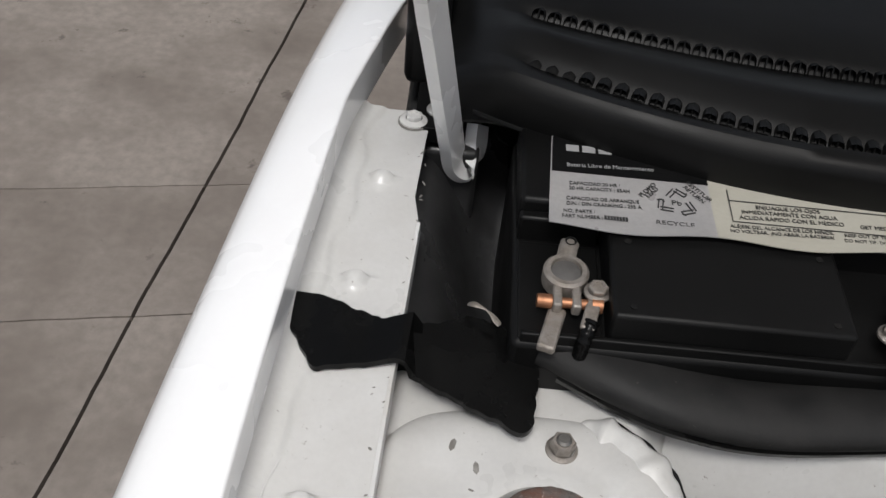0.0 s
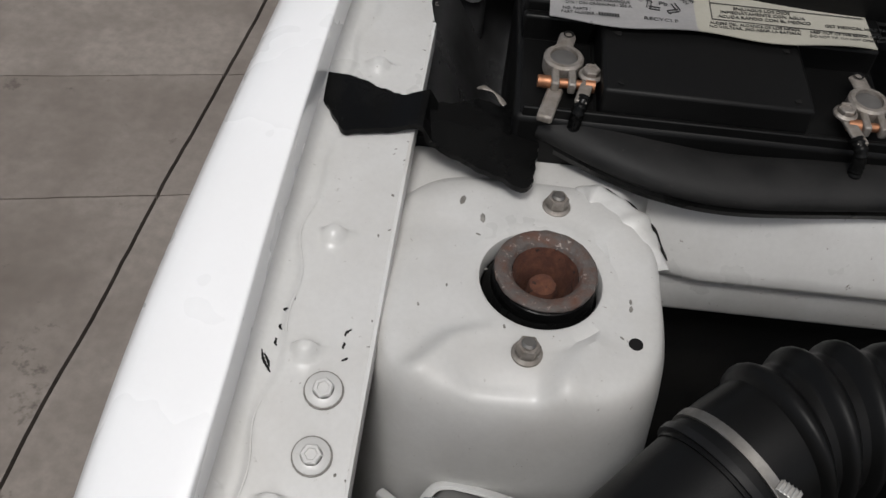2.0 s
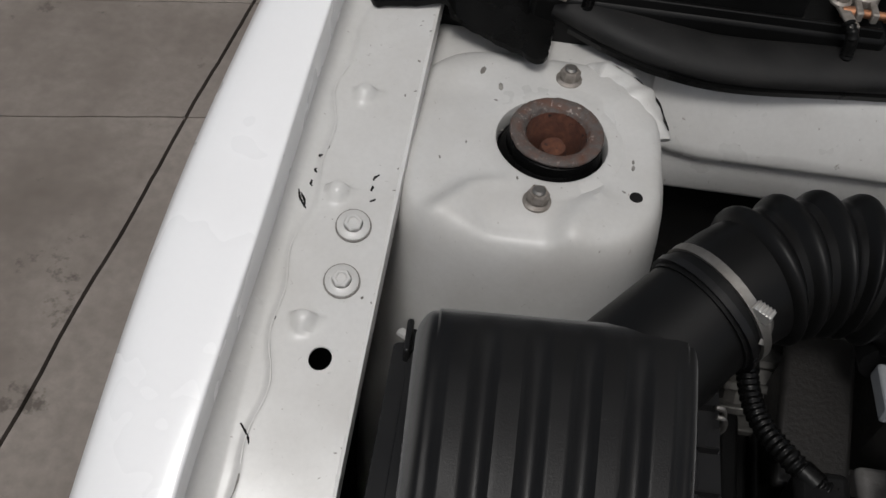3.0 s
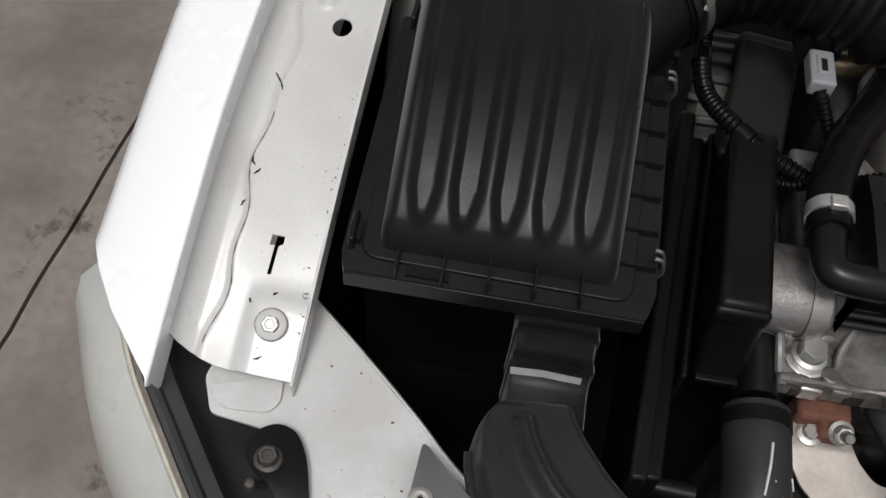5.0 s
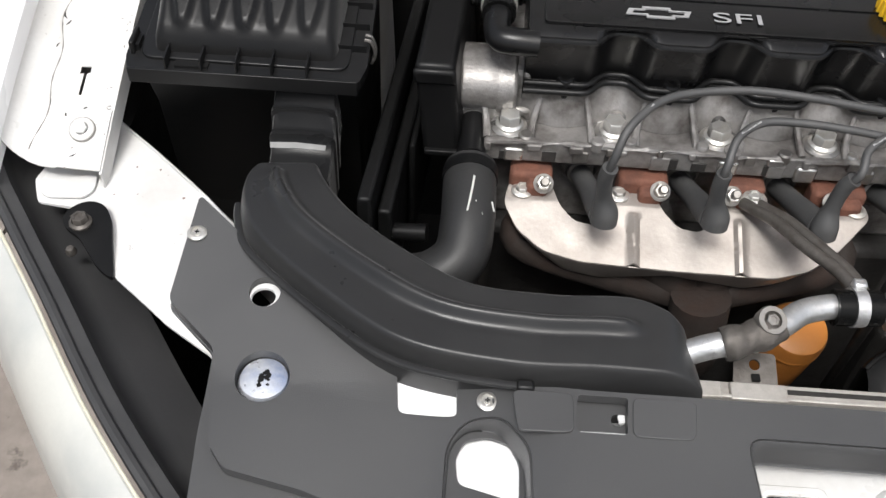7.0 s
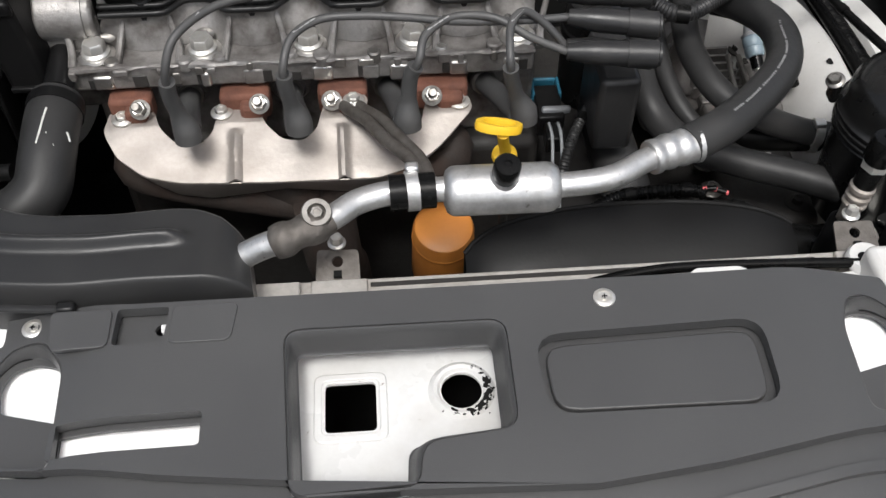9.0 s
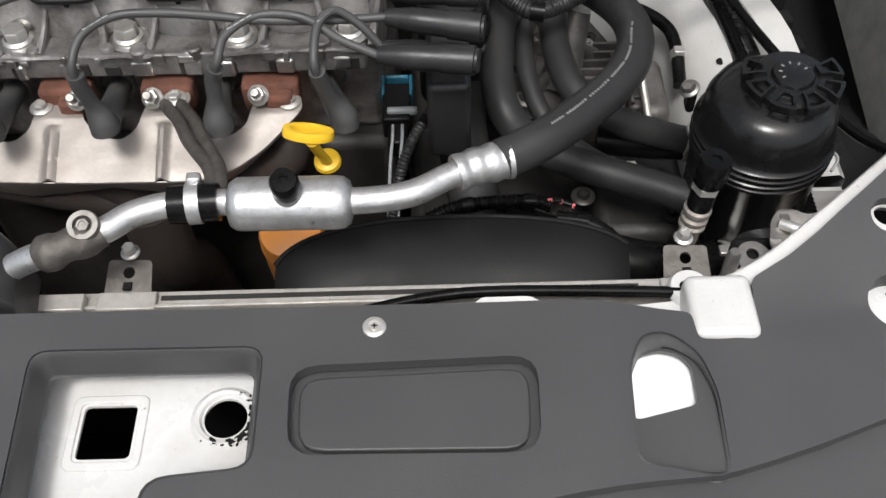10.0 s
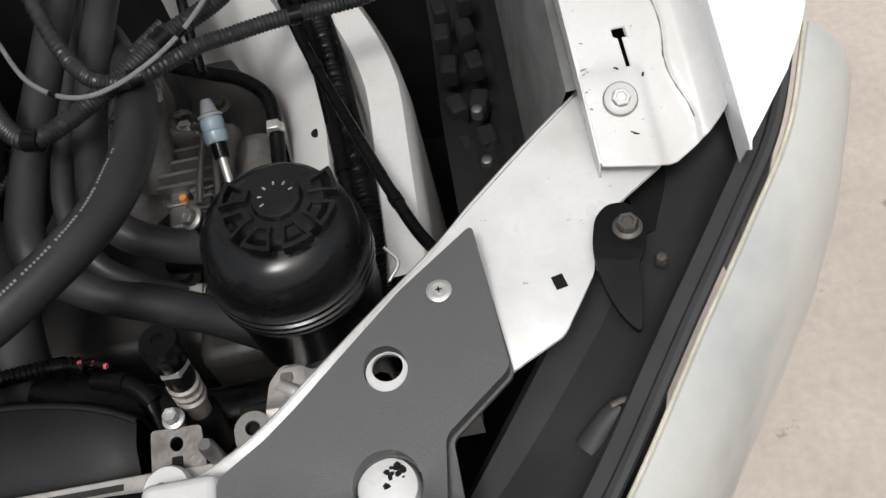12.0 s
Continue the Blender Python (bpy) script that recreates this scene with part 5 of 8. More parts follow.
        for j in range(2):
            bm = box(-0.0038, 0.0038, -0.0004, 0.0004, -0.0006, 0.0007)
            bm.transform(inv @ Matrix.Translation((x, row_a(x) - 0.0035 - 0.0028 * j, 1.1160 + 0.0004 * j)) @ Matrix.Rotation(math.atan((row_a(x + 0.004) - row_a(x - 0.004)) / 0.008), 4, "Z"))
            part("vent_bar", bm, COWLBLACK, c)
    return c


cowl()


def hinge():
    h = thing("hinge_mount", "white painted steel arm on a black bracket", "hinge", (-0.54, 0.65, 1.03))
    inv = Matrix.Translation((0.54, -0.65, -1.03))
    # a flat bar that hooks round at its lower end
    way = curve_points([(-0.5225, 0.664, 1.046), (-0.5235, 0.650, 1.030), (-0.5300, 0.6435, 1.0235), (-0.5365, 0.638, 1.034), (-0.5400, 0.628, 1.058), (-0.5460, 0.606, 1.105), (-0.5530, 0.580, 1.16), (-0.5590, 0.556, 1.21), (-0.5660, 0.515, 1.29), (-0.572, 0.49, 1.42)], 8)
    bm = bmesh.new()
    rows = []
    for i, p in enumerate(way):
        d = (way[min(i + 1, len(way) - 1)] - way[max(i - 1, 0)]).normalized()
        wide = Vector((0.35, 0.94, 0.0))
        wide = (wide - d * wide.dot(d)).normalized()
        thin = d.cross(wide)
        rows.append([bm.verts.new(p + wide * a + thin * b) for a, b in ((-0.010, -0.0042), (0.010, -0.0042), (0.010, 0.0042), (-0.010, 0.0042))])
    for a, b in zip(rows, rows[1:]):
        for k in range(4):
            bm.faces.new((a[k], a[(k + 1) % 4], b[(k + 1) % 4], b[k]))
    bm.faces.new(rows[0])
    bm.faces.new(rows[-1][::-1])
    bm.transform(inv)
    part("arm", bm, WHITE, h, bevel=0.0012)
    bm = box(-0.560, -0.520, 0.640, 0.70, 0.96, 1.04)
    bm.transform(inv)
    part("base", bm, TRAY, h, bevel=0.004)
    bm = sheet(loop_from([(-0.566, 0.640), (-0.535, 0.640), (-0.53, 0.70), (-0.566, 0.74)], r=0.004), [], 1.058, 0.012, 0)
    bm.transform(inv)
    br = part("bracket", bm, BLACK, h, "black plastic bracket", bevel=0.002)
    bm = box(-0.578, -0.548, 0.69, 0.80, 1.055, 1.13)
    bm.transform(inv)
    part("end_cap", bm, BLACK, h, "black cowl end cap", bevel=0.006)
    part("bolt", hexbolt(bmesh.new(), inv @ Matrix.Translation((-0.551, 0.66, 1.058)), 0.010, 0.005, 0.008), STEEL, br)
    return h


hinge()


# ---------------------------------------------------------------- air intake
def hood():
    """The open bonnet, leaning forward over the bay on its hinges."""
    h = thing("hood", "open white steel hood with its braced underside", "hood", (MID, 0.76, 1.20))
    turn = Matrix.Rotation(radians(-66), 4, "X")
    us = [-0.60 + 1.2 * i / 24 for i in range(25)]
    vs = [0.02 + 0.92 * i / 18 for i in range(19)]
    bm = grid(us, vs, lambda u, v: Vector((u * (1 - 0.06 * v), -v, 0.03 * (1 - (u / 0.6) ** 2) + 0.02 * math.sin(v * 2.6))))
    bm.transform(turn)
    part("skin", bm, WHITE, h).modifiers.new("sheet", "SOLIDIFY").thickness = 0.0015
    for pts in ([(-0.55, 0.05), (-0.52, 0.88)], [(0.55, 0.05), (0.52, 0.88)], [(-0.55, 0.05), (0.55, 0.05)], [(-0.52, 0.88), (0.52, 0.88)], [(-0.5, 0.1), (0.0, 0.8)], [(0.5, 0.1), (0.0, 0.8)]):
        bm = sweep([Vector((x, -v, 0.002)) for x, v in pts], 0.030, 10, 6, True, None, 0.35)
        bm.transform(turn)
        part("brace", bm, SHADEDBAY, h)
    return h


hood()


def air_box():
    a = thing("air_filter_box", "black plastic air filter box with a ribbed lid", "air filter", (-0.468, 0.11, 0.80))
    inv = Matrix.Translation((0.468, -0.11, -0.80))
    T = lambda bm: (bm.transform(inv), bm)[1]
    rim = lambda y: 0.976 + 0.14 * (y - 0.015)
    x0, x1, y0, y1 = -0.541, -0.394, 0.030, 0.212

    def shoulder(q, w):
        q = max(0.0, min(1.0, q / w))
        return math.sqrt(max(0.0, 1 - (1 - q) ** 2))

    def lid(u, v):
        """A sloping tray upside down: rounded rim, five flat ridges that end in blunt tips short of the front."""
        corner = 0.006 * (1 - shoulder(v, 0.06))
        x = x0 + corner + (x1 - x0 - 2 * corner) * u + 0.010 * (v - 0.4) * (u - 0.5)
        y = y0 + (y1 - y0) * v + 0.008 * u * v
        side = min(u, 1 - u) * 0.147
        front, back = v * 0.182, (1 - v) * 0.182
        edge = shoulder(side, 0.010) * shoulder(front, 0.013) * shoulder(back, 0.03)
        rise = min(1.0, v / 0.8)
        h = (0.014 + 0.040 * rise * (2 - rise)) * edge
        ph = (u - 0.075) / 0.85
        rib = 0.0
        if 0 < ph < 1:
            f = ph * 5 % 1.0
            across = abs(f - 0.5) * 2
            wide = 0.44 * max(0.0, min(1.0, (v - 0.050) / 0.10)) ** 0.6
            rib = 1.0 - shoulder(max(0.0, across - wide), 0.55) ** 2
            rib *= max(0.0, min(1.0, (v - 0.050) / 0.02))
            flat = max(0.0, min(1.0, (v - 0.72) / 0.18))
            rib = rib * (1 - flat) + 0.6 * flat
        return Vector((x, y, rim(y) + 0.004 + h + 0.0042 * rib))

    us = [i / 120 for i in range(121)]
    vs = sorted({i / 34 for i in range(35)} | {0.006, 0.015, 0.024, 0.036, 0.05, 0.065, 0.08, 0.095, 0.105, 0.115, 0.125, 0.135, 0.15, 0.17, 0.9, 0.95, 0.98})
    part("lid", T(grid(us, vs, lid)), LIDBLACK, a, "ribbed lid")
    foot = loop_from([(-0.549, 0.024), (-0.386, 0.0225), (-0.384, 0.212), (-0.546, 0.206)], r=0.012)
    part("lid_foot", T(sheet(foot, [], lambda x, y: rim(y) + 0.0065, 0.004, 0.03)), SATIN, a, "narrow ledge round the lid", bevel=0.001)
    fl = loop_from([(-0.560, 0.026), (-0.556, 0.013), (-0.377, 0.013), (-0.372, 0.03), (-0.372, 0.215), (-0.555, 0.205)], r=0.004)
    part("flange", T(sheet(fl, [], lambda x, y: rim(y) + 0.004, 0.009, 0.03)), SATIN, a, "flat joint flange", bevel=0.0012)
    part("base", T(box(-0.553, -0.380, 0.060, 0.208, 0.66, 0.972)), COWLBLACK, a, bevel=0.012, segs=3)
    part("base_front", T(grid([-0.550, -0.53, -0.40, -0.383], [0, 1, 2, 3], lambda x, k: Vector((x, (0.022, 0.030, 0.046, 0.072)[k], (0.974, 0.962, 0.92, 0.68)[k])))), COWLBLACK, a, "front wall slanting back")
    for k in range(5):
        x = -0.5265 + 0.0272 * k
        part("web", T(box(x, x + 0.0014, 0.0130, 0.0345, rim(0.02) + 0.002, rim(0.03) + 0.0135)), SATIN, a)
    for k in range(7):
        y = 0.045 + 0.024 * k
        part("web", T(box(-0.397, -0.374, y, y + 0.0014, rim(y) + 0.002, rim(y) + 0.0100)), SATIN, a)
    part("window_slot", T(box(-0.520, -0.494, 0.0165, 0.0255, rim(0.02) + 0.0035, rim(0.02) + 0.006)), DARK, a)
    part("lip_line", T(box(-0.556, -0.378, 0.0115, 0.0138, rim(0.012) - 0.008, rim(0.012) + 0.0055)), SATIN, a, bevel=0.0006)
    for x, y, s in ((-0.556, 0.030, 1), (-0.548, 0.196, 1)):
        cl = part("clip", T(box(x - 0.001, x + 0.003, y - 0.002, y + 0.020, rim(y) - 0.01, rim(y) + 0.015)), SATIN, a, "plastic hinge clip", bevel=0.0015)
        part("clip_tab", T(box(x + 0.0028, x + 0.0058, y + 0.002, y + 0.016, rim(y) + 0.002, rim(y) + 0.010)), SATIN, cl)
    for y in (0.050, 0.182):
        bm = sweep([(-0.376, y, rim(y) + 0.012), (-0.371, y, rim(y) + 0.010), (-0.368, y + 0.001, rim(y) - 0.002), (-0.371, y + 0.002, rim(y) - 0.012)], 0.0014, 8, 5)
        sweep([(-0.376, y + 0.006, rim(y) + 0.012), (-0.371, y + 0.006, rim(y) + 0.010), (-0.368, y + 0.006, rim(y) - 0.002), (-0.371, y + 0.004, rim(y) - 0.012)], 0.0014, 8, 5, True, bm)
        part("spring_clip", T(bm), LEADSTEEL, a, "bent wire spring clip")
    # outlet towards the hose, with a ring
    ax = (Vector((-0.372, 0.246, 1.045)) - Vector((-0.430, 0.190, 1.018))).normalized()
    bm = sweep([Vector((-0.455, 0.168, 1.008)), Vector((-0.430, 0.190, 1.018)), Vector((-0.395, 0.225, 1.034)), Vector((-0.372, 0.246, 1.045))], lambda u, s: 0.040 - 0.006 * u, 28, 6)
    part("outlet", T(bm), COWLBLACK, a, "angled outlet spout")
    part("outlet_ring", T(sweep([Vector((-0.3895, 0.2292, 1.0366)), Vector((-0.3865, 0.2320, 1.0378))], 0.0392, 28, 2)), SATIN, a)
    # neck to the duct: stepped collars sloping down to the front, with a pale paper strip
    steps = [(0.060, 0.966), (0.040, 0.962), (0.030, 0.951), (0.024, 0.947), (0.0215, 0.943), (0.0175, 0.9435), (0.0165, 0.9395), (0.009, 0.9335), (0.0075, 0.9300), (0.0025, 0.9305), (0.0010, 0.9265), (-0.002, 0.9215), (-0.010, 0.9175), (-0.030, 0.915)]
    cols = [(0.0, -0.06), (0.0, -0.004), (0.03, 0.0), (0.12, 0.0012), (0.5, 0.002), (0.88, 0.0012), (0.97, 0.0), (1.0, -0.004), (1.0, -0.06)]
    wide = lambda k: 0.0505 + (0.003 if k in (4, 5, 8, 9) else 0.0)
    part("neck", T(grid(range(len(steps)), range(len(cols)), lambda k, j: Vector((-0.4225 + (cols[j][0] - 0.5) * wide(k), steps[k][0], steps[k][1] + cols[j][1])))), LIDBLACK, a, "stepped neck")
    part("paper_strip", T(sheet([(-0.4480, -0.0010), (-0.4275, -0.0004), (-0.4030, -0.0010), (-0.4035, -0.0040), (-0.4275, -0.0034), (-0.4475, -0.0044)], [], lambda x, y: 0.9222 + (1.67 if y > -0.002 else 0.5) * (y + 0.002) + 0.0015, 0.0006, 0.006, 0)), PAPER, a, "pale paper strip")
    return a


PAPER = surface("grubby_paper", (0.22, 0.22, 0.215), 0.7, second=(0.15, 0.15, 0.145), amount=0.5, scale=60, bump=0.1)
air_box()


def intake_hose():
    h = thing("intake_hose", "black corrugated rubber intake hose with steel clamps", "hose", (-0.3, 0.26, 1.02))
    inv = Matrix.Translation((0.3, -0.26, -1.02))
    T = lambda bm: (bm.transform(inv), bm)[1]
    line = [(-0.392, 0.227, 1.036), (-0.372, 0.246, 1.043), (-0.345, 0.262, 1.047), (-0.31, 0.270, 1.047), (-0.27, 0.264, 1.043), (-0.235, 0.257, 1.036), (-0.20, 0.255, 1.025)]
    wave = lambda u, s: 0.0365 if s < 0.04 else 0.0385 + 0.0036 * max(-0.6, math.sin((s - 0.04) * 2 * math.pi / 0.0185)) if u < 0.86 else 0.037
    part("hose", T(sweep(line, wave, 32, 26)), COWLBLACK, h)
    for p, q in (((-0.3835, 0.2350, 1.0391), (-0.3795, 0.2386, 1.0404)), ((-0.224, 0.256, 1.0325), (-0.215, 0.2555, 1.030))):
        c = part("hose_clamp", T(sweep([p, q], 0.0384, 36, 3)), LEADSTEEL, h, "steel worm-drive clamp")
        m = along(Vector(p), Vector(q))
        k = Vector(p) + Vector((0.0165, -0.0215, 0.0285))
        bm = box(-0.0055, 0.0055, -0.0033, 0.0033, -0.0035, 0.0035)
        for j in range(5):
            box(-0.0046 + 0.002 * j, -0.0036 + 0.002 * j, -0.0036, 0.0036, 0.003, 0.0042, bm)
        bm.transform(inv @ Matrix.Translation(k) @ Matrix.Rotation(radians(-35), 4, "Z"))
        part("clamp_screw", bm, STEEL, c, bevel=0.001)
    part("band_tail", T(sweep([(-0.366, 0.220, 1.066), (-0.360, 0.214, 1.058), (-0.362, 0.206, 1.050)], 0.0034, 8, 5, True, None, 0.3)), LEADSTEEL, h)
    return h


intake_hose()


def duct():
    d = thing("intake_duct", "black moulded plastic air intake duct", "duct", (-0.3, -0.14, 0.88))
    inv = Matrix.Translation((0.3, 0.14, -0.88))
    outer = curve_points([(-0.452, -0.020, 0), (-0.464, -0.040, 0), (-0.462, -0.070, 0), (-0.445, -0.103, 0), (-0.388, -0.153, 0), (-0.329, -0.190, 0), (-0.254, -0.2025, 0), (-0.19, -0.2010, 0), (-0.118, -0.2000, 0)], 9)
    inner = curve_points([(-0.404, -0.018, 0), (-0.398, -0.028, 0), (-0.385, -0.045, 0), (-0.365, -0.066, 0), (-0.331, -0.092, 0), (-0.280, -0.121, 0), (-0.22, -0.126, 0), (-0.16, -0.124, 0), (-0.126, -0.145, 0)], 9)
    n = len(outer)
    ws = [0.0] + [i / 60 for i in range(61)] + [1.0]

    def skin(i, k):
        w = ws[k]
        u = i / (n - 1)
        tip = min(1.0, max(0.0, (1 - u) / 0.05)) ** 0.5
        rim_o = math.sqrt(max(0.0, 1 - (1 - min(1.0, w / 0.11)) ** 2))
        rim_i = math.sqrt(max(0.0, 1 - (1 - min(1.0, (1 - w) / 0.15)) ** 2))
        z = 0.880 + 0.047 * rim_o * rim_i * (0.6 + 0.4 * tip) * (0.85 + 0.15 * min(1.0, u / 0.05)) - 0.006 * u
        # one long raised bead, with shallow troughs on either side
        f = min(1.0, max(0.0, (u - 0.11) / 0.02)) * min(1.0, max(0.0, (0.90 - u) / 0.02))
        c = 0.42 + 0.11 * min(1.0, max(0.0, (u - 0.12) / 0.5))
        q = (w - c) / 0.060
        z += 0.0082 * f / (1 + abs(q) ** 3) - 0.0007 * f * (math.exp(-((w - c + 0.11) / 0.05) ** 2) + math.exp(-((w - c - 0.11) / 0.05) ** 2))
        if k in (0, len(ws) - 1):
            z = 0.862
        return outer[i].lerp(inner[i], w) + Vector((0, 0, z))

    bm = grid(range(n), range(len(ws)), skin)
    bm.transform(inv)
    part("body", bm, DUCTBLACK, d)
    for i in (0, n - 1):
        bm = grid([0, 1], range(len(ws)), lambda a, k: (lambda p: p if a else Vector((p.x, p.y, 0.862)))(skin(i, k)))
        bm.transform(inv)
        part("end_wall", bm, DUCTBLACK, d)
    lip = [p + Vector((0, -0.002, 0.9075)) for p in outer[13:] if p.x < -0.238]
    bm = sweep(lip, 0.0032, 8, 1, True, None, 0.7, False)
    bm.transform(inv)
    part("edge_lip", bm, DUCTBLACK, d, "rolled lower edge")
    bm = box(-0.247, -0.235, -0.2095, -0.2015, 0.904, 0.912)
    bm.transform(inv)
    part("edge_tab", bm, SATIN, d, bevel=0.002)
    return d


duct()


# ---------------------------------------------------------------- engine
def engine():
    e = thing("engine", "four-cylinder engine with aluminium head and black valve cover", "engine", (-0.08, 0.12, 0.45))
    inv = Matrix.Translation((0.08, -0.12, -0.45))
    T = lambda bm: (bm.transform(inv), bm)[1]
    part("block", T(box(-0.27, 0.12, 0.04, 0.24, 0.40, 0.80)), DARKCAST, e, bevel=0.01)
    part("sump", T(box(-0.25, 0.10, 0.06, 0.22, 0.36, 0.42)), DARKCAST, e, bevel=0.02)
    bores = [-0.2125, -0.1255, -0.0385, 0.0485]          # the plugs' lines
    heads = [-0.256, -0.169, -0.082, 0.005, 0.092]       # the head bolts' lines
    # cylinder head: a cast body with a machined front ledge
    part("head", T(box(-0.272, 0.112, 0.058, 0.215, 0.80, 0.918)), ALU, e, bevel=0.006)
    bm = box(-0.276, 0.105, 0.030, 0.060, 0.893, 0.9145)
    part("front_ledge", T(bm), ALU, e, "machined ledge of the head", bevel=0.002)
    part("ledge_rib", T(rough(sweep([Vector((-0.275 + 0.0095 * i, 0.0305, 0.9150)) for i in range(41)], lambda u, q: 0.0030 + 0.0009 * math.sin(q * 190) + 0.0006 * math.sin(q * 71), 8, 2, True, None, 0.8), 0.0016, 120)), ALU, e)
    def crest(x):
        s = 0.0
        for c in (-0.171, -0.084, 0.003, 0.090):
            s = max(s, math.exp(-((x - c) / 0.019) ** 4))
        return s

    # the cam carrier leans back from the ledge, with a scalloped lower edge between the bolts
    us = [i / 160 for i in range(161)]

    def carrier(u, v):
        x = -0.272 + 0.38 * u
        w = 0.5 - 0.5 * math.cos((x - heads[0]) / 0.087 * 2 * math.pi)
        y = (0.051 + 0.010 * (1 - w)) * (1 - v) + (0.0600 + 0.017 * crest(x)) * v + 0.003 * math.sin(v * 3.14)
        z = 0.9150 + 0.031 * v ** 0.8 + 0.003 * w * math.sin(v * 3.14)
        return Vector((x, y, z))

    part("cam_carrier", T(grid(us, [i / 8 for i in range(9)], carrier)), ALU, e)
    part("carrier_top", T(box(-0.272, 0.108, 0.076, 0.20, 0.918, 0.9485)), ALU, e, bevel=0.004)
    for x in heads:
        b = part("bolt_boss", T(lathe([(0.0165, 0.900), (0.0155, 0.9165), (0.013, 0.9175), (0, 0.9175)], 24, Matrix.Translation((x, 0.048, 0)))), ALUBRIGHT, e)
        part("bolt", hexbolt(bmesh.new(), inv @ Matrix.Translation((x, 0.048, 0.9175)) @ Matrix.Rotation(x * 31, 4, "Z"), 0.0190, 0.0125, 0.0118, False), STEEL, b, "zinc-plated head bolt")
    for x in bores:
        part("plug_boss", T(lathe([(0.0, 0.0), (0.019, 0.0), (0.0175, 0.02), (0.014, 0.025), (0.013, 0.020), (0, 0.02)], 24, along((x + 0.022, 0.074, 0.868), (x + 0.024, 0.014, 0.872)))), ALU, e)
    # small machined pads and cast marks along the front
    rnd = random.Random(21)
    for k in range(9):
        x = -0.245 + 0.041 * k + rnd.uniform(-0.009, 0.009)
        w = rnd.uniform(0.004, 0.010)
        part("pad", T(box(x - w, x + w, 0.026 + rnd.uniform(0, 0.003), 0.032, 0.897 - rnd.uniform(0, 0.006), 0.908)), rnd.choice((ALUBRIGHT, ALU, LEADSTEEL)), e, bevel=0.002)
    for k in range(8):
        x = -0.236 + 0.0435 * k + rnd.uniform(-0.010, 0.010)
        part("stud", T(lathe([(0.006, 0.0), (0.0058, 0.008), (0.0045, 0.0095), (0, 0.0095)], 12, Matrix.Translation((x, 0.032 + rnd.uniform(0, 0.004), 0.9135 - rnd.uniform(0, 0.004))) @ Matrix.Diagonal((rnd.uniform(0.7, 1.25),) * 2 + (1, 1)))), rnd.choice((ALUBRIGHT, ALU, LEADSTEEL)), e)
    # bright worn lugs on the ledge's edge, dark blocks painted as shaded hollows, ribs above
    for k in range(13):
        x = -0.268 + 0.0290 * k + rnd.uniform(-0.011, 0.011)
        w, d = rnd.uniform(0.002, 0.008), rnd.uniform(0.001, 0.006)
        part("lug", T(rough(box(x - w, x + w, 0.0275 - d * 0.4, 0.0275 + d, 0.9065 + rnd.uniform(0, 0.004), 0.9145 + rnd.uniform(0.0, 0.003)), 0.0016, 160)), rnd.choice((ALUBRIGHT, ALU, ALU, LEADSTEEL)), e, bevel=0.0012)
    for k in range(9):
        x = -0.258 + 0.043 * k + rnd.uniform(-0.010, 0.010)
        w = rnd.uniform(0.004, 0.009)
        part("hollow", T(box(x - w, x + w, 0.0290, 0.0305, 0.895, 0.904 + rnd.uniform(0, 0.004))), DARKCAST, e, bevel=0.0006)
    for x in heads:
        for s in (-1, 1):
            part("cast_rib", T(sweep([(x + s * 0.018, 0.034, 0.914), (x + s * 0.020, 0.052, 0.922), (x + s * 0.026, 0.066, 0.942)], lambda u, q: 0.0036 - 0.0012 * u, 8, 5)), ALU, e)
    for k in range(9):
        x = -0.250 + 0.0425 * k + rnd.uniform(-0.006, 0.006)
        part("cast_patch", T(rough(lathe([(0.0, 0.0022), (0.005, 0.0018), (0.0085, 0.0)], 12, Matrix.Translation((x, 0.0575, 0.925)) @ Matrix.Rotation(radians(62), 4, "X") @ Matrix.Diagonal((rnd.uniform(0.5, 1.2), rnd.uniform(0.4, 0.8), 1, 1))), 0.001, 200)), rnd.choice((DARKCAST, ALU, LEADSTEEL)), e)
    # valve cover
    v0, v1 = -0.248, 0.105

    prof = [(0.030, 0.938), (0.026, 0.944), (0.018, 0.947), (0.014, 0.952), (0.010, 0.970), (0.004, 0.992), (0.0005, 0.9985), (0.002, 1.0035), (0.008, 1.0065), (0.03, 1.008), (0.055, 1.009), (0.078, 1.007), (0.084, 0.998), (0.086, 0.95)]

    def shell(x, k):
        dy, z = prof[k]
        y = 0.053 + dy
        c = crest(x)
        if 3 <= k <= 8:
            y += 0.015 * c * (1 if k < 8 else 0.3)
        if k < 3:
            y = 0.053 + (0.024 if k == 2 else 0.019 - 0.006 * (k == 0)) - 0.006 + 0.017 * c
            z = (0.942, 0.950, 0.954)[k]
        return Vector((x, y, z))

    xs = [v0 + (v1 - v0) * i / 150 for i in range(151)]
    vc = part("valve_cover", T(grid(xs, range(len(prof)), shell)), VALVE, e, "satin black valve cover")
    for x in (v0, v1):
        part("end_wall", T(grid([0, 1], range(len(prof)), lambda a, k: (lambda p: p if a else Vector((p.x, p.y, 0.940)))(shell(x, k)))), VALVE, vc)
    for dy, z, r in ((0.0045, 0.9475, 0.0030), (0.0085, 0.9525, 0.0026)):
        bead = [Vector((x, 0.053 + dy + 0.017 * crest(x), z)) for x in xs[::2]]
        part("gasket", T(sweep(bead, r, 10, 1, True, None, 1.0, False)), SATIN, vc, "wavy black gasket edge")
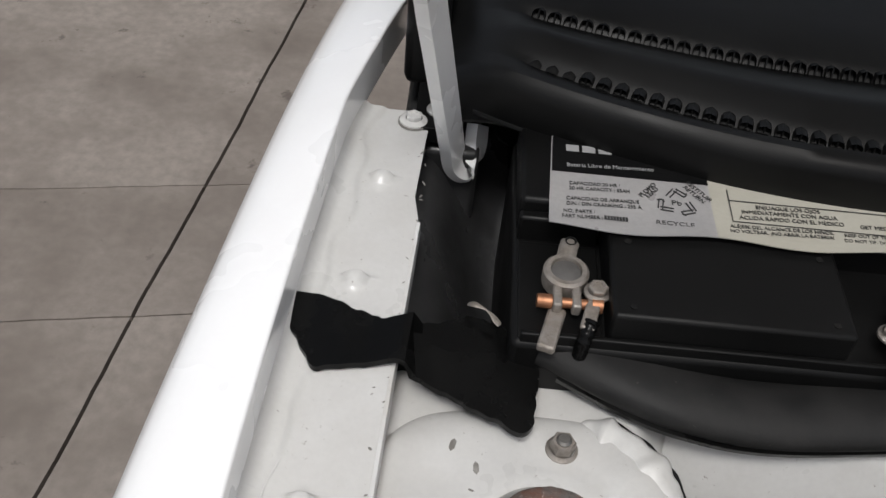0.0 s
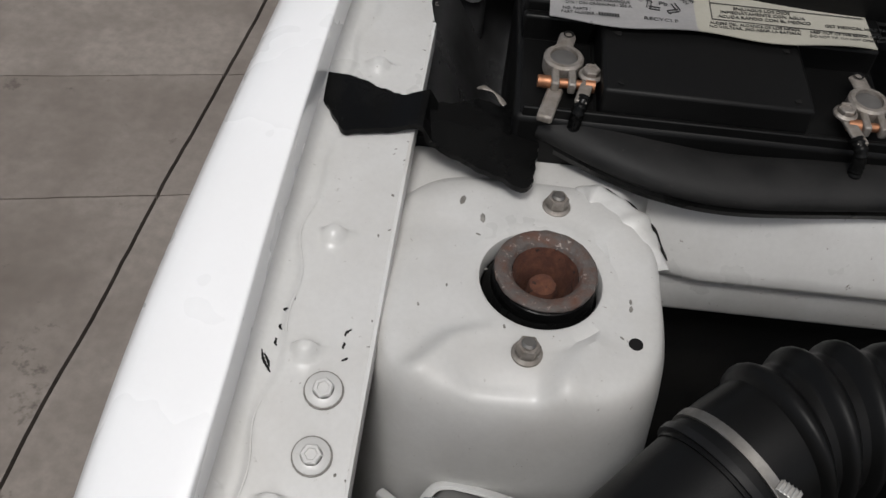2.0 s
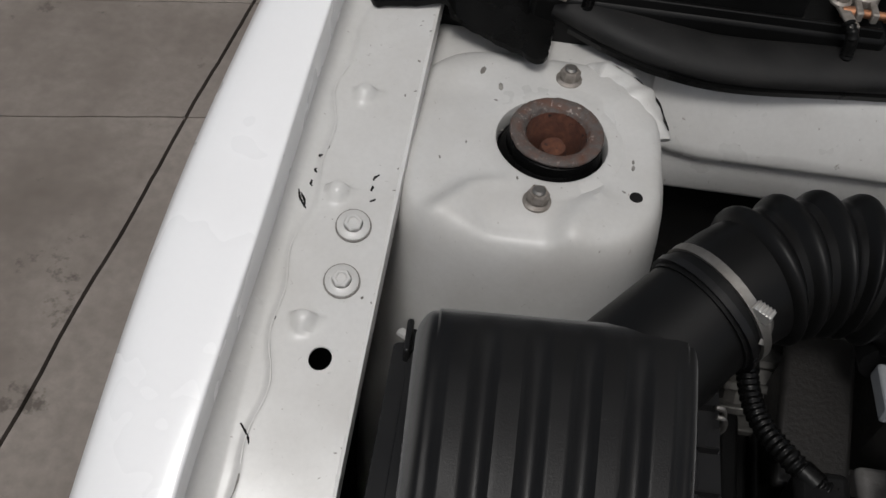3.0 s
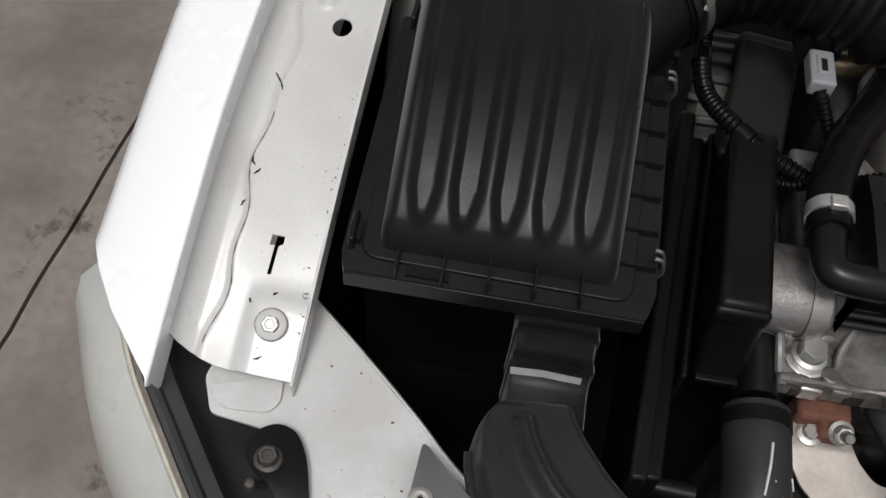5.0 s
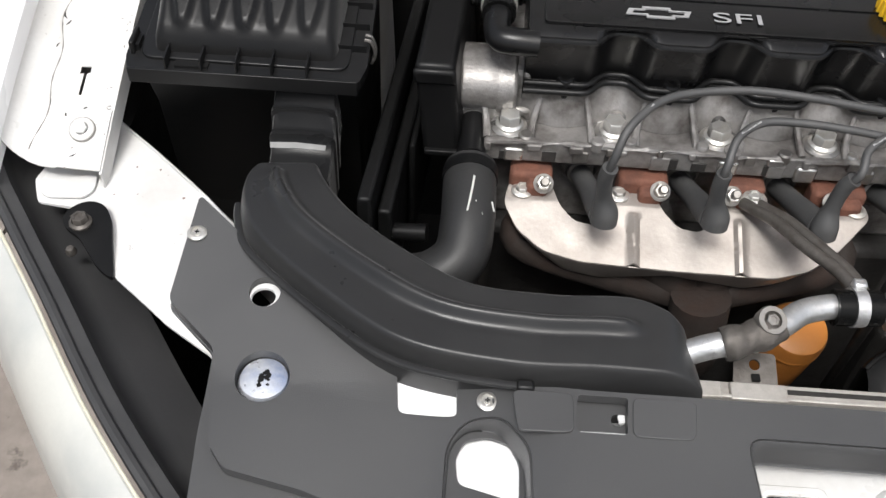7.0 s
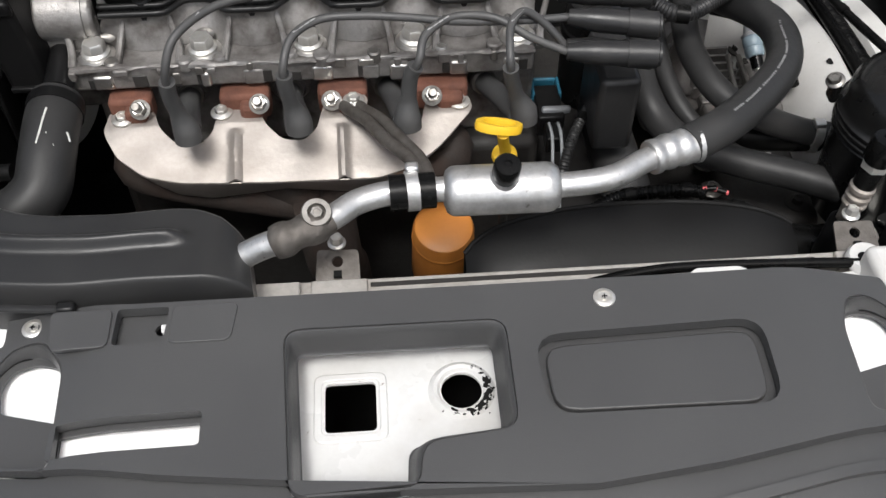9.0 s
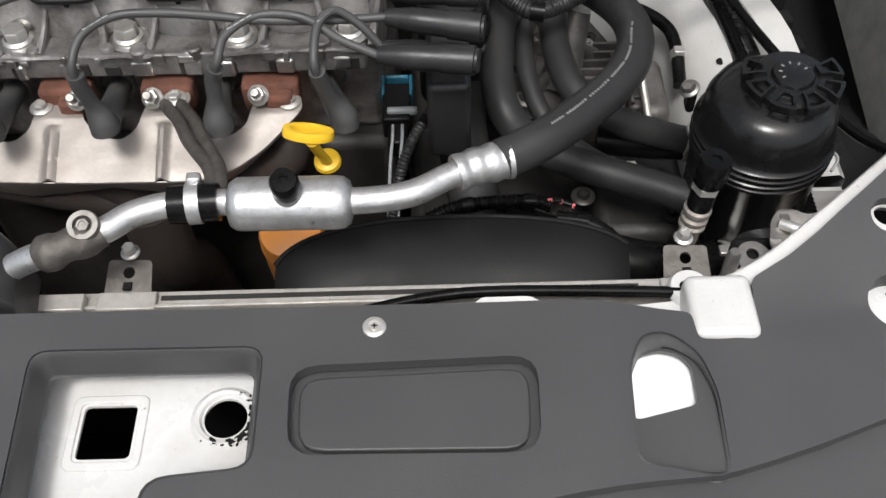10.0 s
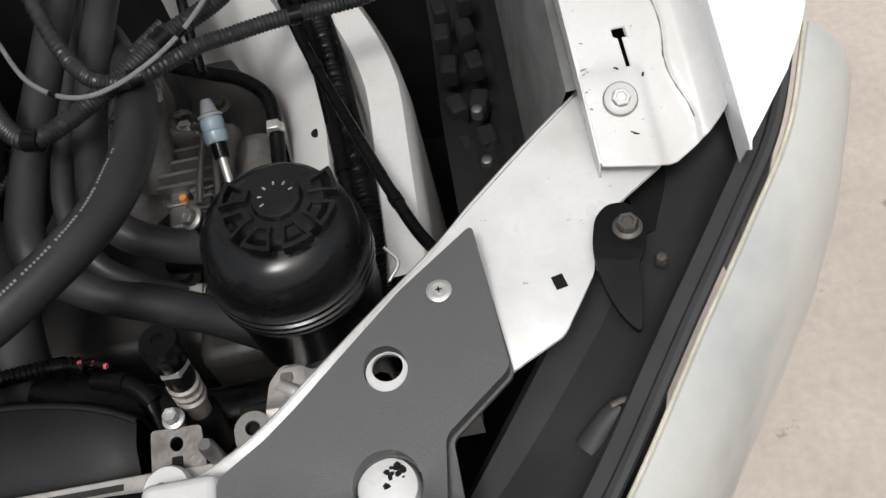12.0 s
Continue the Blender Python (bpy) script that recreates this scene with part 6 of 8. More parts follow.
    edge_line = [Vector((x, 0.0535 + 0.016 * crest(x), 1.0005)) for x in xs[::2]]
    part("top_bead", T(sweep(edge_line, 0.0024, 8, 1, True, None, 1.0, False)), VALVE, vc)
    part("name_field", T(sheet(loop_from([(-0.236, 0.0665), (0.095, 0.0665), (0.095, 0.108), (-0.236, 0.108)], r=0.004), [loop_from([(-0.2345, 0.068), (0.0935, 0.068), (0.0935, 0.1065), (-0.2345, 0.1065)], r=0.003)], 1.0098, 0.002)), VALVE, vc)
    emblem = [(-0.0262, -0.0038), (-0.010, -0.0038), (-0.010, -0.0072), (0.0125, -0.0072), (0.0125, -0.0038), (0.0235, -0.0038), (0.0262, 0.0038), (0.010, 0.0038), (0.010, 0.0072), (-0.0125, 0.0072), (-0.0125, 0.0038), (-0.0235, 0.0038)]
    inner = [(x * 0.82, y * 0.62) for x, y in emblem]
    part("emblem", T(sheet([(-0.146 + x, 0.0875 + y) for x, y in emblem], [[(-0.146 + x, 0.0875 + y) for x, y in inner]], 1.0098, 0.0012)), EMBLEM, vc, "pale outlined emblem shape")
    words("SFI", (-0.104, 0.0805, 1.0092), 0.0185, EMBLEM, vc, inv, 0, 1.95)
    for k in range(2):
        bars(-0.205 + 0.105 * k, 0.1285, 1.0085, 8, 0.0026, 0.0022, DIMPRINT, vc, inv)
    for x in (-0.213, -0.126, -0.039, 0.048):
        part("cover_bolt", T(lathe([(0.0072, 0.938), (0.0075, 0.955), (0.0065, 0.9565), (0.004, 0.9565), (0.0035, 0.953), (0, 0.953)], 14, Matrix.Translation((x, 0.0665, 0)))), VALVE, vc)
    cap = part("oil_filler_cap", T(lathe([(0.0, 1.0285), (0.010, 1.0290), (0.020, 1.0285), (0.0235, 1.026), (0.0245, 1.020), (0.0235, 1.010), (0.020, 1.006)], 40, Matrix.Translation((0.056, 0.108, 0)))), YELLOW, vc, "yellow plastic oil filler cap")
    for k in range(24):
        a = k * math.pi / 12
        part("grip", T((lambda b: (b.transform(Matrix.Translation((0.056, 0.108, 0)) @ Matrix.Rotation(a, 4, "Z")), b)[1])(box(-0.0012, 0.0012, 0.0232, 0.0258, 1.010, 1.024))), YELLOW, cap)
    # timing cover and the cast nose between it and the head
    def skew(bm):
        for v in bm.verts:
            v.co.x += 0.065 * (v.co.y - 0.03) + 0.10 * max(0.0, 0.985 - v.co.z) * (v.co.z > 0.7)
        return T(bm)

    tc = part("timing_cover", skew(box(-0.336, -0.304, 0.030, 0.172, 0.893, 0.988)), BLACK, e, "black plastic timing belt cover", bevel=0.005, segs=3)
    part("cover_seam", skew(box(-0.337, -0.303, 0.0275, 0.034, 0.970, 0.984)), BLACK, tc, bevel=0.003)
    part("cover_foot", skew(box(-0.334, -0.303, 0.026, 0.05, 0.897, 0.902)), BLACK, tc, bevel=0.001)
    part("carrier_end", T(box(-0.266, -0.240, 0.064, 0.150, 0.915, 0.962)), ALU, e, bevel=0.007, segs=3)
    part("cast_nose", T(sweep([(-0.300, 0.082, 0.940), (-0.252, 0.082, 0.940)], 0.031, 28, 3, True, None, 0.8)), ALU, e, bevel=0.003)
    part("nose_collar", T(sweep([(-0.268, 0.082, 0.940), (-0.260, 0.082, 0.940)], 0.033, 28, 2, True, None, 0.8)), ALU, e)
    part("nose_foot", T(box(-0.300, -0.258, 0.058, 0.10, 0.85, 0.93)), ALU, e, bevel=0.006)
    # intake side: manifold, rail and loom behind the cover
    part("intake_manifold", T(box(-0.25, 0.08, 0.215, 0.33, 0.86, 0.965)), DARKCAST, e, bevel=0.015, segs=3)
    for k in range(4):
        x = -0.20 + 0.087 * k
        part("runner", T(sweep([(x, 0.17, 0.90), (x, 0.215, 0.955), (x, 0.27, 0.965)], 0.019, 14, 6)), DARKCAST, e)
    fr = part("fuel_rail", T(sweep([(-0.26, 0.250, 0.985), (-0.19, 0.252, 0.985), (0.10, 0.232, 0.985)], 0.0085, 16, 4)), BRASSY, e, "dull gold fuel rail")
    for k in range(4):
        x = -0.158 + 0.087 * k
        part("injector", T(sweep([(x, 0.238, 0.978), (x, 0.200, 0.962), (x, 0.165, 0.950)], 0.0068, 10, 3)), DARKCAST, fr)
        part("plug", T(box(x - 0.044, x - 0.035, 0.178, 0.187, 0.980, 0.990)), (BLACK if k % 2 else RED), fr, bevel=0.002)
        br = part("rail_bracket", T(sheet(loop_from([(x - 0.018, 0.182), (x + 0.016, 0.186), (x + 0.018, 0.214), (x + 0.008, 0.226), (x - 0.016, 0.220)], r=0.003), [ring(x + 0.004, 0.204, 0.0042, 14)], 0.984, 0.004)), ALUBRIGHT, fr, "bright rail bracket", bevel=0.0008)
        part("bracket_leg", T(box(x - 0.046, x - 0.040, 0.186, 0.226, 0.975, 0.990)), BRASSY, br, bevel=0.001)
    part("regulator", T(lathe([(0.0, 0.03), (0.010, 0.03), (0.015, 0.024), (0.016, 0.012), (0.012, 0.0), (0, 0)], 20, Matrix.Translation((-0.222, 0.226, 0.975)))), TUBEALU, fr)
    return e


DARKCAST = surface("oily_cast_metal", (0.042, 0.040, 0.038), 0.55, 0.4, second=(0.018, 0.016, 0.014), amount=0.8, scale=20, grain=0.3, bump=0.5, bump_scale=260)
ALUBRIGHT = surface("machined_aluminium", (0.60, 0.59, 0.57), 0.36, 0.95, second=(0.34, 0.31, 0.28), amount=0.7, scale=45, grain=0.3, bump=0.3, bump_scale=300)
VALVE = surface("satin_black_lacquer", (0.005, 0.005, 0.0053), 0.26, second=(0.009, 0.009, 0.009), amount=0.5, scale=12, bump=0.06, grain_scale=700, gloss=0.3)
EMBLEM = surface("pale_print", (0.27, 0.27, 0.27), 0.5, second=(0.15, 0.15, 0.15), amount=0.4, scale=80, bump=0)
BRASSY = surface("dull_gold_plating", (0.42, 0.33, 0.22), 0.42, 0.8, second=(0.16, 0.12, 0.08), amount=0.6, scale=40, grain=0.3, bump=0.3)
RED = surface("red_plastic", (0.28, 0.015, 0.015), 0.4, amount=0.3, bump=0.03)
engine()


def heat_shield():
    h = thing("heat_shield", "bright pressed steel exhaust heat shield over rusty manifold flanges", "heat shield", (-0.1, -0.02, 0.80))
    inv = Matrix.Translation((0.1, 0.02, -0.80))
    T = lambda bm: (bm.transform(inv), bm)[1]
    back = [(-0.252, 0.024)]
    for c in (-0.186, -0.099, -0.012):
        back += [(c - 0.030, 0.024), (c - 0.024, 0.004), (c - 0.010, -0.010), (c + 0.008, -0.012), (c + 0.020, -0.002), (c + 0.026, 0.024)]
    back += [(0.050, 0.024)]
    front = [(0.052, 0.008), (0.022, -0.022), (-0.002, -0.038), (-0.03, -0.0455), (-0.12, -0.0445), (-0.19, -0.0420), (-0.222, -0.0350), (-0.244, -0.019), (-0.256, 0.002)]
    bead = lambda x, y: 0.0048 * sum(math.exp(-((x - c) / 0.0036) ** 4) for c in (-0.147, -0.058)) * max(0.0, min(1.0, (0.001 - y) / 0.006))
    z = lambda x, y: 0.8725 + (0.10 if y > 0.006 else 0.42) * (y - 0.006) + bead(x, y) + 0.0008 * noise.noise((x * 40, y * 40, 2.0))
    part("top", T(sheet(loop_from(back + front, r=0.006), [], z, 0.002, 0.003, 2)), SHIELD, h)
    line = [Vector((x, y, z(x, y) - 0.0012)) for x, y in loop_from(front, r=0.006)[2:-2]]
    part("skirt", T(grid(range(len(line)), [0, 1, 2, 3], lambda i, k: line[i] + (Vector((-0.1, 0.01, 0)) - Vector((line[i].x, line[i].y, 0))).normalized() * (0.0, 0.003, 0.012, 0.022)[k] + Vector((0, 0, (0, -0.005, -0.018, -0.030)[k])))), SHIELD, h, "curved front skirt").modifiers.new("sheet", "SOLIDIFY").thickness = 0.001
    for x, y in ((-0.241, 0.015), (-0.159, 0.017), (0.041, 0.016)):
        part("bolt", hexbolt(bmesh.new(), inv @ Matrix.Translation((x, y, z(x, y))), 0.011, 0.006, 0.0092), STEEL, h, "small flange bolt")
    m = thing("exhaust_manifold", "rusty cast iron exhaust manifold", "manifold", (-0.1, 0.02, 0.8))
    im = Matrix.Translation((0.1, -0.02, -0.8))
    for k, (x, wx) in enumerate(((-0.234, 0.018), (-0.139, 0.021), (-0.057, 0.021), (0.026, 0.023))):
        bm = box(x - wx, x + wx, 0.020, 0.040, 0.862, 0.888)
        bm.transform(im)
        fl = part("flange", bm, RUST, m, "rusty manifold flange", bevel=0.004)
        bm = box(x - 0.004, x + wx * 0.8, 0.010, 0.024, 0.862, 0.884)
        bm.transform(im)
        part("ear", bm, RUST, fl, bevel=0.004)
        nx = x + (0.010, 0.013, -0.009, -0.008)[k]
        p0 = Vector((nx, 0.014, 0.884))
        part("nut", hexbolt(bmesh.new(), im @ along(p0, p0 + Vector((0, -0.008, 0.010))), 0.0125, 0.009, 0.0085), STEEL, fl, "zinc nut")
        part("stud", lathe([(0.004, 0.008), (0.004, 0.016), (0.003, 0.0172), (0, 0.0172)], 12, im @ along(p0, p0 + Vector((0, -0.008, 0.010)))), LEADSTEEL, fl)
        bm = sweep([(x, 0.02, 0.842), (x + 0.005, -0.005, 0.825), (-0.08, -0.020, 0.79)], 0.016, 14, 6)
        bm.transform(im)
        part("runner", bm, DARKIRON, m)
    bm = sweep([(-0.08, -0.035, 0.81), (-0.075, -0.04, 0.74), (-0.07, 0.0, 0.66), (-0.06, 0.03, 0.40)], 0.026, 16, 6)
    bm.transform(im)
    part("downpipe", bm, DARKIRON, m)
    return h


DARKIRON = surface("dark_brown_iron", (0.020, 0.014, 0.011), 0.85, 0.1, second=(0.035, 0.018, 0.012), amount=0.7, scale=40, grain=0.4, bump=0.6, bump_scale=260)
heat_shield()


def ignition():
    rings = [(-0.190, 0.053, 0.864), (-0.104, 0.055, 0.862), (-0.020, 0.052, 0.865), (0.064, 0.052, 0.866)]
    elbows = [(-0.1785, -0.030, 0.898), (-0.0910, -0.029, 0.901), (-0.0050, -0.030, 0.900), (0.0880, -0.024, 0.895)]
    tops = [(-0.1835, -0.034, 0.940), (-0.0960, -0.033, 0.942), (-0.0010, -0.028, 0.942), (0.0770, -0.030, 0.938)]
    coil = thing("ignition_coil", "black ignition coil pack with four outlets", "ignition coil", (0.15, 0.03, 0.86))
    ic = Matrix.Translation((-0.15, -0.03, -0.86))
    bm = box(0.152, 0.186, -0.018, 0.05, 0.84, 0.918)
    bm.transform(ic)
    part("body", bm, LOOM, coil, bevel=0.005)
    outs = [((0.120, 0.036, 0.966), (0.192, 0.030, 0.966)), ((0.125, 0.010, 0.962), (0.190, -0.002, 0.960)), ((0.119, -0.024, 0.956), (0.184, -0.032, 0.956)), ((0.122, -0.006, 0.946), (0.186, -0.014, 0.940))]
    for p, q in outs:
        bm = sweep([Vector(p), Vector(p).lerp(Vector(q), 0.5), Vector(q)], lambda u, s: 0.0062 + 0.0035 * min(1, u * 3), 14, 5)
        bm.transform(ic)
        t = part("outlet", bm, LOOM, coil, "rubber outlet boot")
        bm = sweep([Vector(p).lerp(Vector(q), 0.7), Vector(q), Vector(q) + Vector((0.006, -0.001, 0.0))], lambda u, s: 0.0108 if u < 0.9 else 0.009, 14, 5)
        bm.transform(ic)
        part("elbow", bm, LOOM, t)
    mids = [[(-0.181, -0.038, 0.965), (-0.172, -0.024, 0.985), (-0.150, 0.000, 0.990), (-0.124, 0.014, 0.990), (-0.078, 0.022, 0.990), (-0.028, 0.020, 0.988), (0.03, 0.020, 0.98), (0.08, 0.028, 0.972)],
            [(-0.0955, -0.034, 0.962), (-0.088, -0.016, 0.975), (-0.067, 0.000, 0.978), (-0.035, 0.002, 0.978), (0.00, 0.000, 0.976), (0.04, 0.000, 0.970), (0.09, 0.006, 0.964)],
            [(0.006, -0.030, 0.960), (0.012, -0.014, 0.970), (0.034, 0.001, 0.974), (0.066, 0.000, 0.972), (0.092, -0.015, 0.964)],
            [(0.0745, -0.034, 0.958), (0.077, -0.010, 0.972), (0.089, 0.004, 0.974), (0.106, 0.002, 0.962)]]
    for i in range(4):
        rg, el, tp = Vector(rings[i]), Vector(elbows[i]), Vector(tops[i])
        w = thing("plug_lead", "dark grey spark plug lead with angled boot", "spark lead", el, "spark plug leads")
        iw = Matrix.Translation(-el)
        d = (el - rg).normalized()
        bm = sweep([rg - d * 0.012, rg, rg.lerp(el, 0.5), el], lambda u, s: 0.0092 + 0.0022 * max(0.0, u - 0.55) / 0.45, 18, 6)
        bm.transform(iw)
        bt = part("boot", bm, BOOT, w, "dusty rubber plug boot")
        bm = lathe([(0.0100, 0), (0.0114, 0.002), (0.0114, 0.006), (0.0094, 0.008)], 20, iw @ along(rg, el))
        part("boot_ring", bm, LEADSTEEL, bt)
        bm = sweep([el + d * 0.006 + Vector((0, 0, -0.006)), el + d * 0.004 + Vector((0, 0, 0.004)), el.lerp(tp, 0.45), tp, tp.lerp(Vector(mids[i][0]), 0.6)], lambda u, s: 0.0108 if u < 0.16 else max(0.0062, 0.0108 - 0.016 * (u - 0.16)), 18, 6)
        bm.transform(iw)
        part("boot_elbow", bm, BOOT, w)
        bm = sweep([tp, *mids[i], outs[i][0]], 0.0033, 10, 8)
        bm.transform(iw)
        part("lead", bm, LEADWIRE, w)
        a, c = Vector(mids[i][1]), Vector(mids[i][2])
        d = (c - a).normalized()
        bars_bm = bmesh.new()
        for k in range(4):
            p = a.lerp(c, 0.15 + 0.2 * k)
            box(-0.0022, 0.0022, -0.0007, 0.0007, 0.0, 0.0002, bars_bm)
            for v in bars_bm.verts[-8:]:
                v.co = iw @ (p + Vector((0, 0, 0.0036)) + d * v.co.x + Vector((-d.y, d.x, 0)) * v.co.y + Vector((0, 0, v.co.z)))
        bars_bm.verts.ensure_lookup_table()
        part("print_bars", bars_bm, FADED, w)


LEADWIRE = surface("grey_silicone", (0.045, 0.045, 0.045), 0.5, second=(0.08, 0.078, 0.075), amount=0.5, scale=40, bump=0.1)


ignition()


def hose(name, pts, r, material, label, category="hose", segs=16, n=8, clamps=(), group="", rings=None):
    base = Vector(pts[0])
    h = thing(name, label, category, base, group)
    inv = Matrix.Translation(-base)
    bm = sweep(pts, (rings or r), segs, n)
    bm.transform(inv)
    part("tube", bm, material, h)
    if category in ("wiring loom", "cable"):
        line = curve_points(pts, 12)
        for f in (0.28, 0.66):
            i = int(f * (len(line) - 2))
            a, b = line[i], line[i + 1]
            bm = sweep([a, a + (b - a).normalized() * max(0.008, r * 1.6)], r * 1.16, 14, 2)
            bm.transform(inv)
            part("tape_band", bm, RUBBER, h, "band of black tape")
    for p, q, cr in clamps:
        bm = sweep([p, q], cr, 28, 2)
        bm.transform(inv)
        c = part("hose_clamp", bm, STEEL, h, "steel hose clamp")
        k = Vector(p).lerp(Vector(q), 0.5) + Vector((0, -0.002, cr * 0.98))
        bm = box(-0.005, 0.005, -0.0045, 0.0045, -0.002, 0.003)
        bm.transform(inv @ Matrix.Translation(k))
        part("clamp_screw", bm, STEEL, c, bevel=0.0008)
    return h, inv


def coolant():
    h, inv = hose("coolant_hose", [(-0.200, 0.330, 0.98), (-0.206, 0.290, 0.995), (-0.208, 0.258, 1.0), (-0.228, 0.208, 1.0), (-0.256, 0.160, 1.0), (-0.270, 0.118, 1.0), (-0.272, 0.086, 0.999)],
                  0.0138, RUBBER, "black rubber breather hose with a steel clamp", clamps=[((-0.2715, 0.104, 1.0), (-0.272, 0.095, 1.0), 0.0148), ((-0.207, 0.285, 0.996), (-0.2065, 0.294, 0.994), 0.0160)])
    bm = sweep([(-0.272, 0.092, 0.999), (-0.273, 0.072, 0.997), (-0.270, 0.060, 0.996), (-0.258, 0.0565, 0.996), (-0.240, 0.0565, 0.995)], 0.0108, 16, 8)
    bm.transform(inv)
    part("elbow", bm, SATIN, h, "black plastic elbow")
    lower, inv = hose("radiator_hose", [(-0.286, 0.010, 0.900), (-0.286, -0.018, 0.899), (-0.286, -0.046, 0.894), (-0.290, -0.070, 0.882), (-0.308, -0.084, 0.872), (-0.335, -0.086, 0.862), (-0.375, -0.088, 0.845)],
                      0.0218, DUSTY, "thick black radiator hose with chalk marks", segs=24)
    bm = sweep([(-0.286, 0.095, 0.915), (-0.286, 0.060, 0.910), (-0.286, 0.020, 0.903)], lambda u, s: 0.0105 + 0.002 * u, 18, 5)
    bm.transform(inv)
    part("water_pipe", bm, SATIN, lower, "black water pipe")
    bm = sweep([(-0.286, 0.006, 0.900), (-0.286, -0.004, 0.8995)], 0.0228, 26, 2)
    bm.transform(inv)
    part("collar", bm, BLACK, lower)
    for pts in ([(-0.283, -0.020, 0.9213), (-0.2845, -0.035, 0.9193), (-0.287, -0.052, 0.9145)], [(-0.2885, -0.058, 0.9110), (-0.2895, -0.068, 0.9050)], [(-0.281, -0.042, 0.9163), (-0.275, -0.052, 0.9110)], [(-0.268, -0.036, 0.9095), (-0.266, -0.042, 0.905)]):
        bm = sweep(pts, 0.0009, 6, 4)
        bm.transform(inv)
        part("chalk_mark", bm, CHALK, lower)
    bm = sweep([(-0.345, -0.040, 0.872), (-0.318, -0.043, 0.876)], 0.0075, 12, 3)
    bm.transform(inv)
    part("side_port", bm, BLACK, lower)
    bm = sweep([(-0.348, -0.040, 0.872), (-0.343, -0.040, 0.872)], 0.006, 12, 2)
    bm.transform(inv)
    part("port_screw", bm, STEEL, lower)


CHALK = surface("chalk", (0.55, 0.55, 0.52), 0.9, amount=0.2, bump=0.2)
coolant()


def engine_bay_clutter():
    """Pieces between the air box and the engine: loom channel, alternator, bracket and plug."""
    r = thing("loom_channel", "black plastic wiring channel boards beside the air box", "cable channel", (-0.36, 0.06, 0.80))
    inv = Matrix.Translation((0.36, -0.06, -0.80))
    for x0, x1, y0, z in ((0.0, 0.011, -0.062, 0.930), (0.013, 0.024, -0.050, 0.905), (0.026, 0.031, 0.02, 0.912)):
        bm = box(x0, x1, y0, 0.235, 0.80, z)
        for v in bm.verts:
            v.co.x += -0.366 + 0.090 * v.co.y
        bm.transform(inv)
        part("channel", bm, COWLBLACK, r, bevel=0.0025)
    a = thing("alternator", "alternator with slotted aluminium housing", "alternator", (-0.30, 0.30, 0.80))
    inv = Matrix.Translation((0.30, -0.30, -0.80))
    ax = along((-0.335, 0.30, 0.875), (-0.27, 0.30, 0.875))
    bm = lathe([(0, 0), (0.05, 0), (0.055, 0.006), (0.055, 0.060), (0.05, 0.066), (0, 0.066)], 36, inv @ ax)
    part("housing", bm, ALTERNATOR, a)
    for k in range(22):
        t = 2 * math.pi * k / 22
        bm = box(0.048, 0.060, -0.003, 0.003, -0.004, 0.058)
        bm.transform(inv @ ax @ Matrix.Rotation(t, 4, "Z"))
        part("fin", bm, ALTERNATOR, a, bevel=0.0012)
    b = thing("engine_bracket", "flat cast aluminium bracket beside the alternator", "bracket", (-0.30, 0.25, 0.86))
    inv = Matrix.Translation((0.30, -0.25, -0.86))
    bm = box(-0.022, 0.022, -0.052, 0.055, -0.010, 0.0)
    bm.transform(inv @ Matrix.Translation((-0.297, 0.225, 0.962)) @ Matrix.Rotation(radians(-8), 4, "Z") @ Matrix.Rotation(radians(8), 4, "X"))
    pl = part("plate", bm, ALUDARK, b, bevel=0.003)
    bm = box(-0.024, 0.024, 0.045, 0.066, -0.02, 0.006)
    bm.transform(inv @ Matrix.Translation((-0.297, 0.225, 0.962)) @ Matrix.Rotation(radians(-8), 4, "Z"))
    part("top_lug", bm, ALUDARK, b, bevel=0.006)
    bm = box(-0.31, -0.285, 0.20, 0.27, 0.86, 0.95)
    bm.transform(inv)
    part("stem", bm, DARKCAST, b, bevel=0.004)
    # sensor plug hanging under the intake hose
    s = thing("sensor_plug", "pale grey plastic sensor plug on a corrugated cable", "electrical plug", (-0.28, 0.22, 1.0))
    inv = Matrix.Translation((0.28, -0.22, -1.0))
    bm = box(-0.281, -0.264, 0.199, 0.231, 1.000, 1.013)
    bm.transform(inv)
    body = part("plug_body", bm, PALE, s, bevel=0.002)
    bm = box(-0.277, -0.268, 0.206, 0.224, 1.0125, 1.0145)
    bm.transform(inv)
    part("latch", bm, PALE, body, bevel=0.0008)
    bm = box(-0.2745, -0.2705, 0.209, 0.220, 1.0142, 1.0150)
    bm.transform(inv)
    part("slot", bm, DARK, body)
    bm = sweep([(-0.273, 0.234, 1.007), (-0.273, 0.262, 1.005)], 0.0155, 18, 2)
    bm.transform(inv)
    part("sensor", bm, BLACK, s)
    bm = sweep([(-0.273, 0.200, 1.005), (-0.266, 0.188, 0.995), (-0.258, 0.170, 0.98), (-0.268, 0.150, 0.972), (-0.290, 0.142, 0.972), (-0.31, 0.16, 0.97)], lambda u, q: 0.0042 + 0.0005 * math.sin(q * 1700), 10, 50)
    bm.transform(inv)
    part("cable", bm, RUBBER, s)
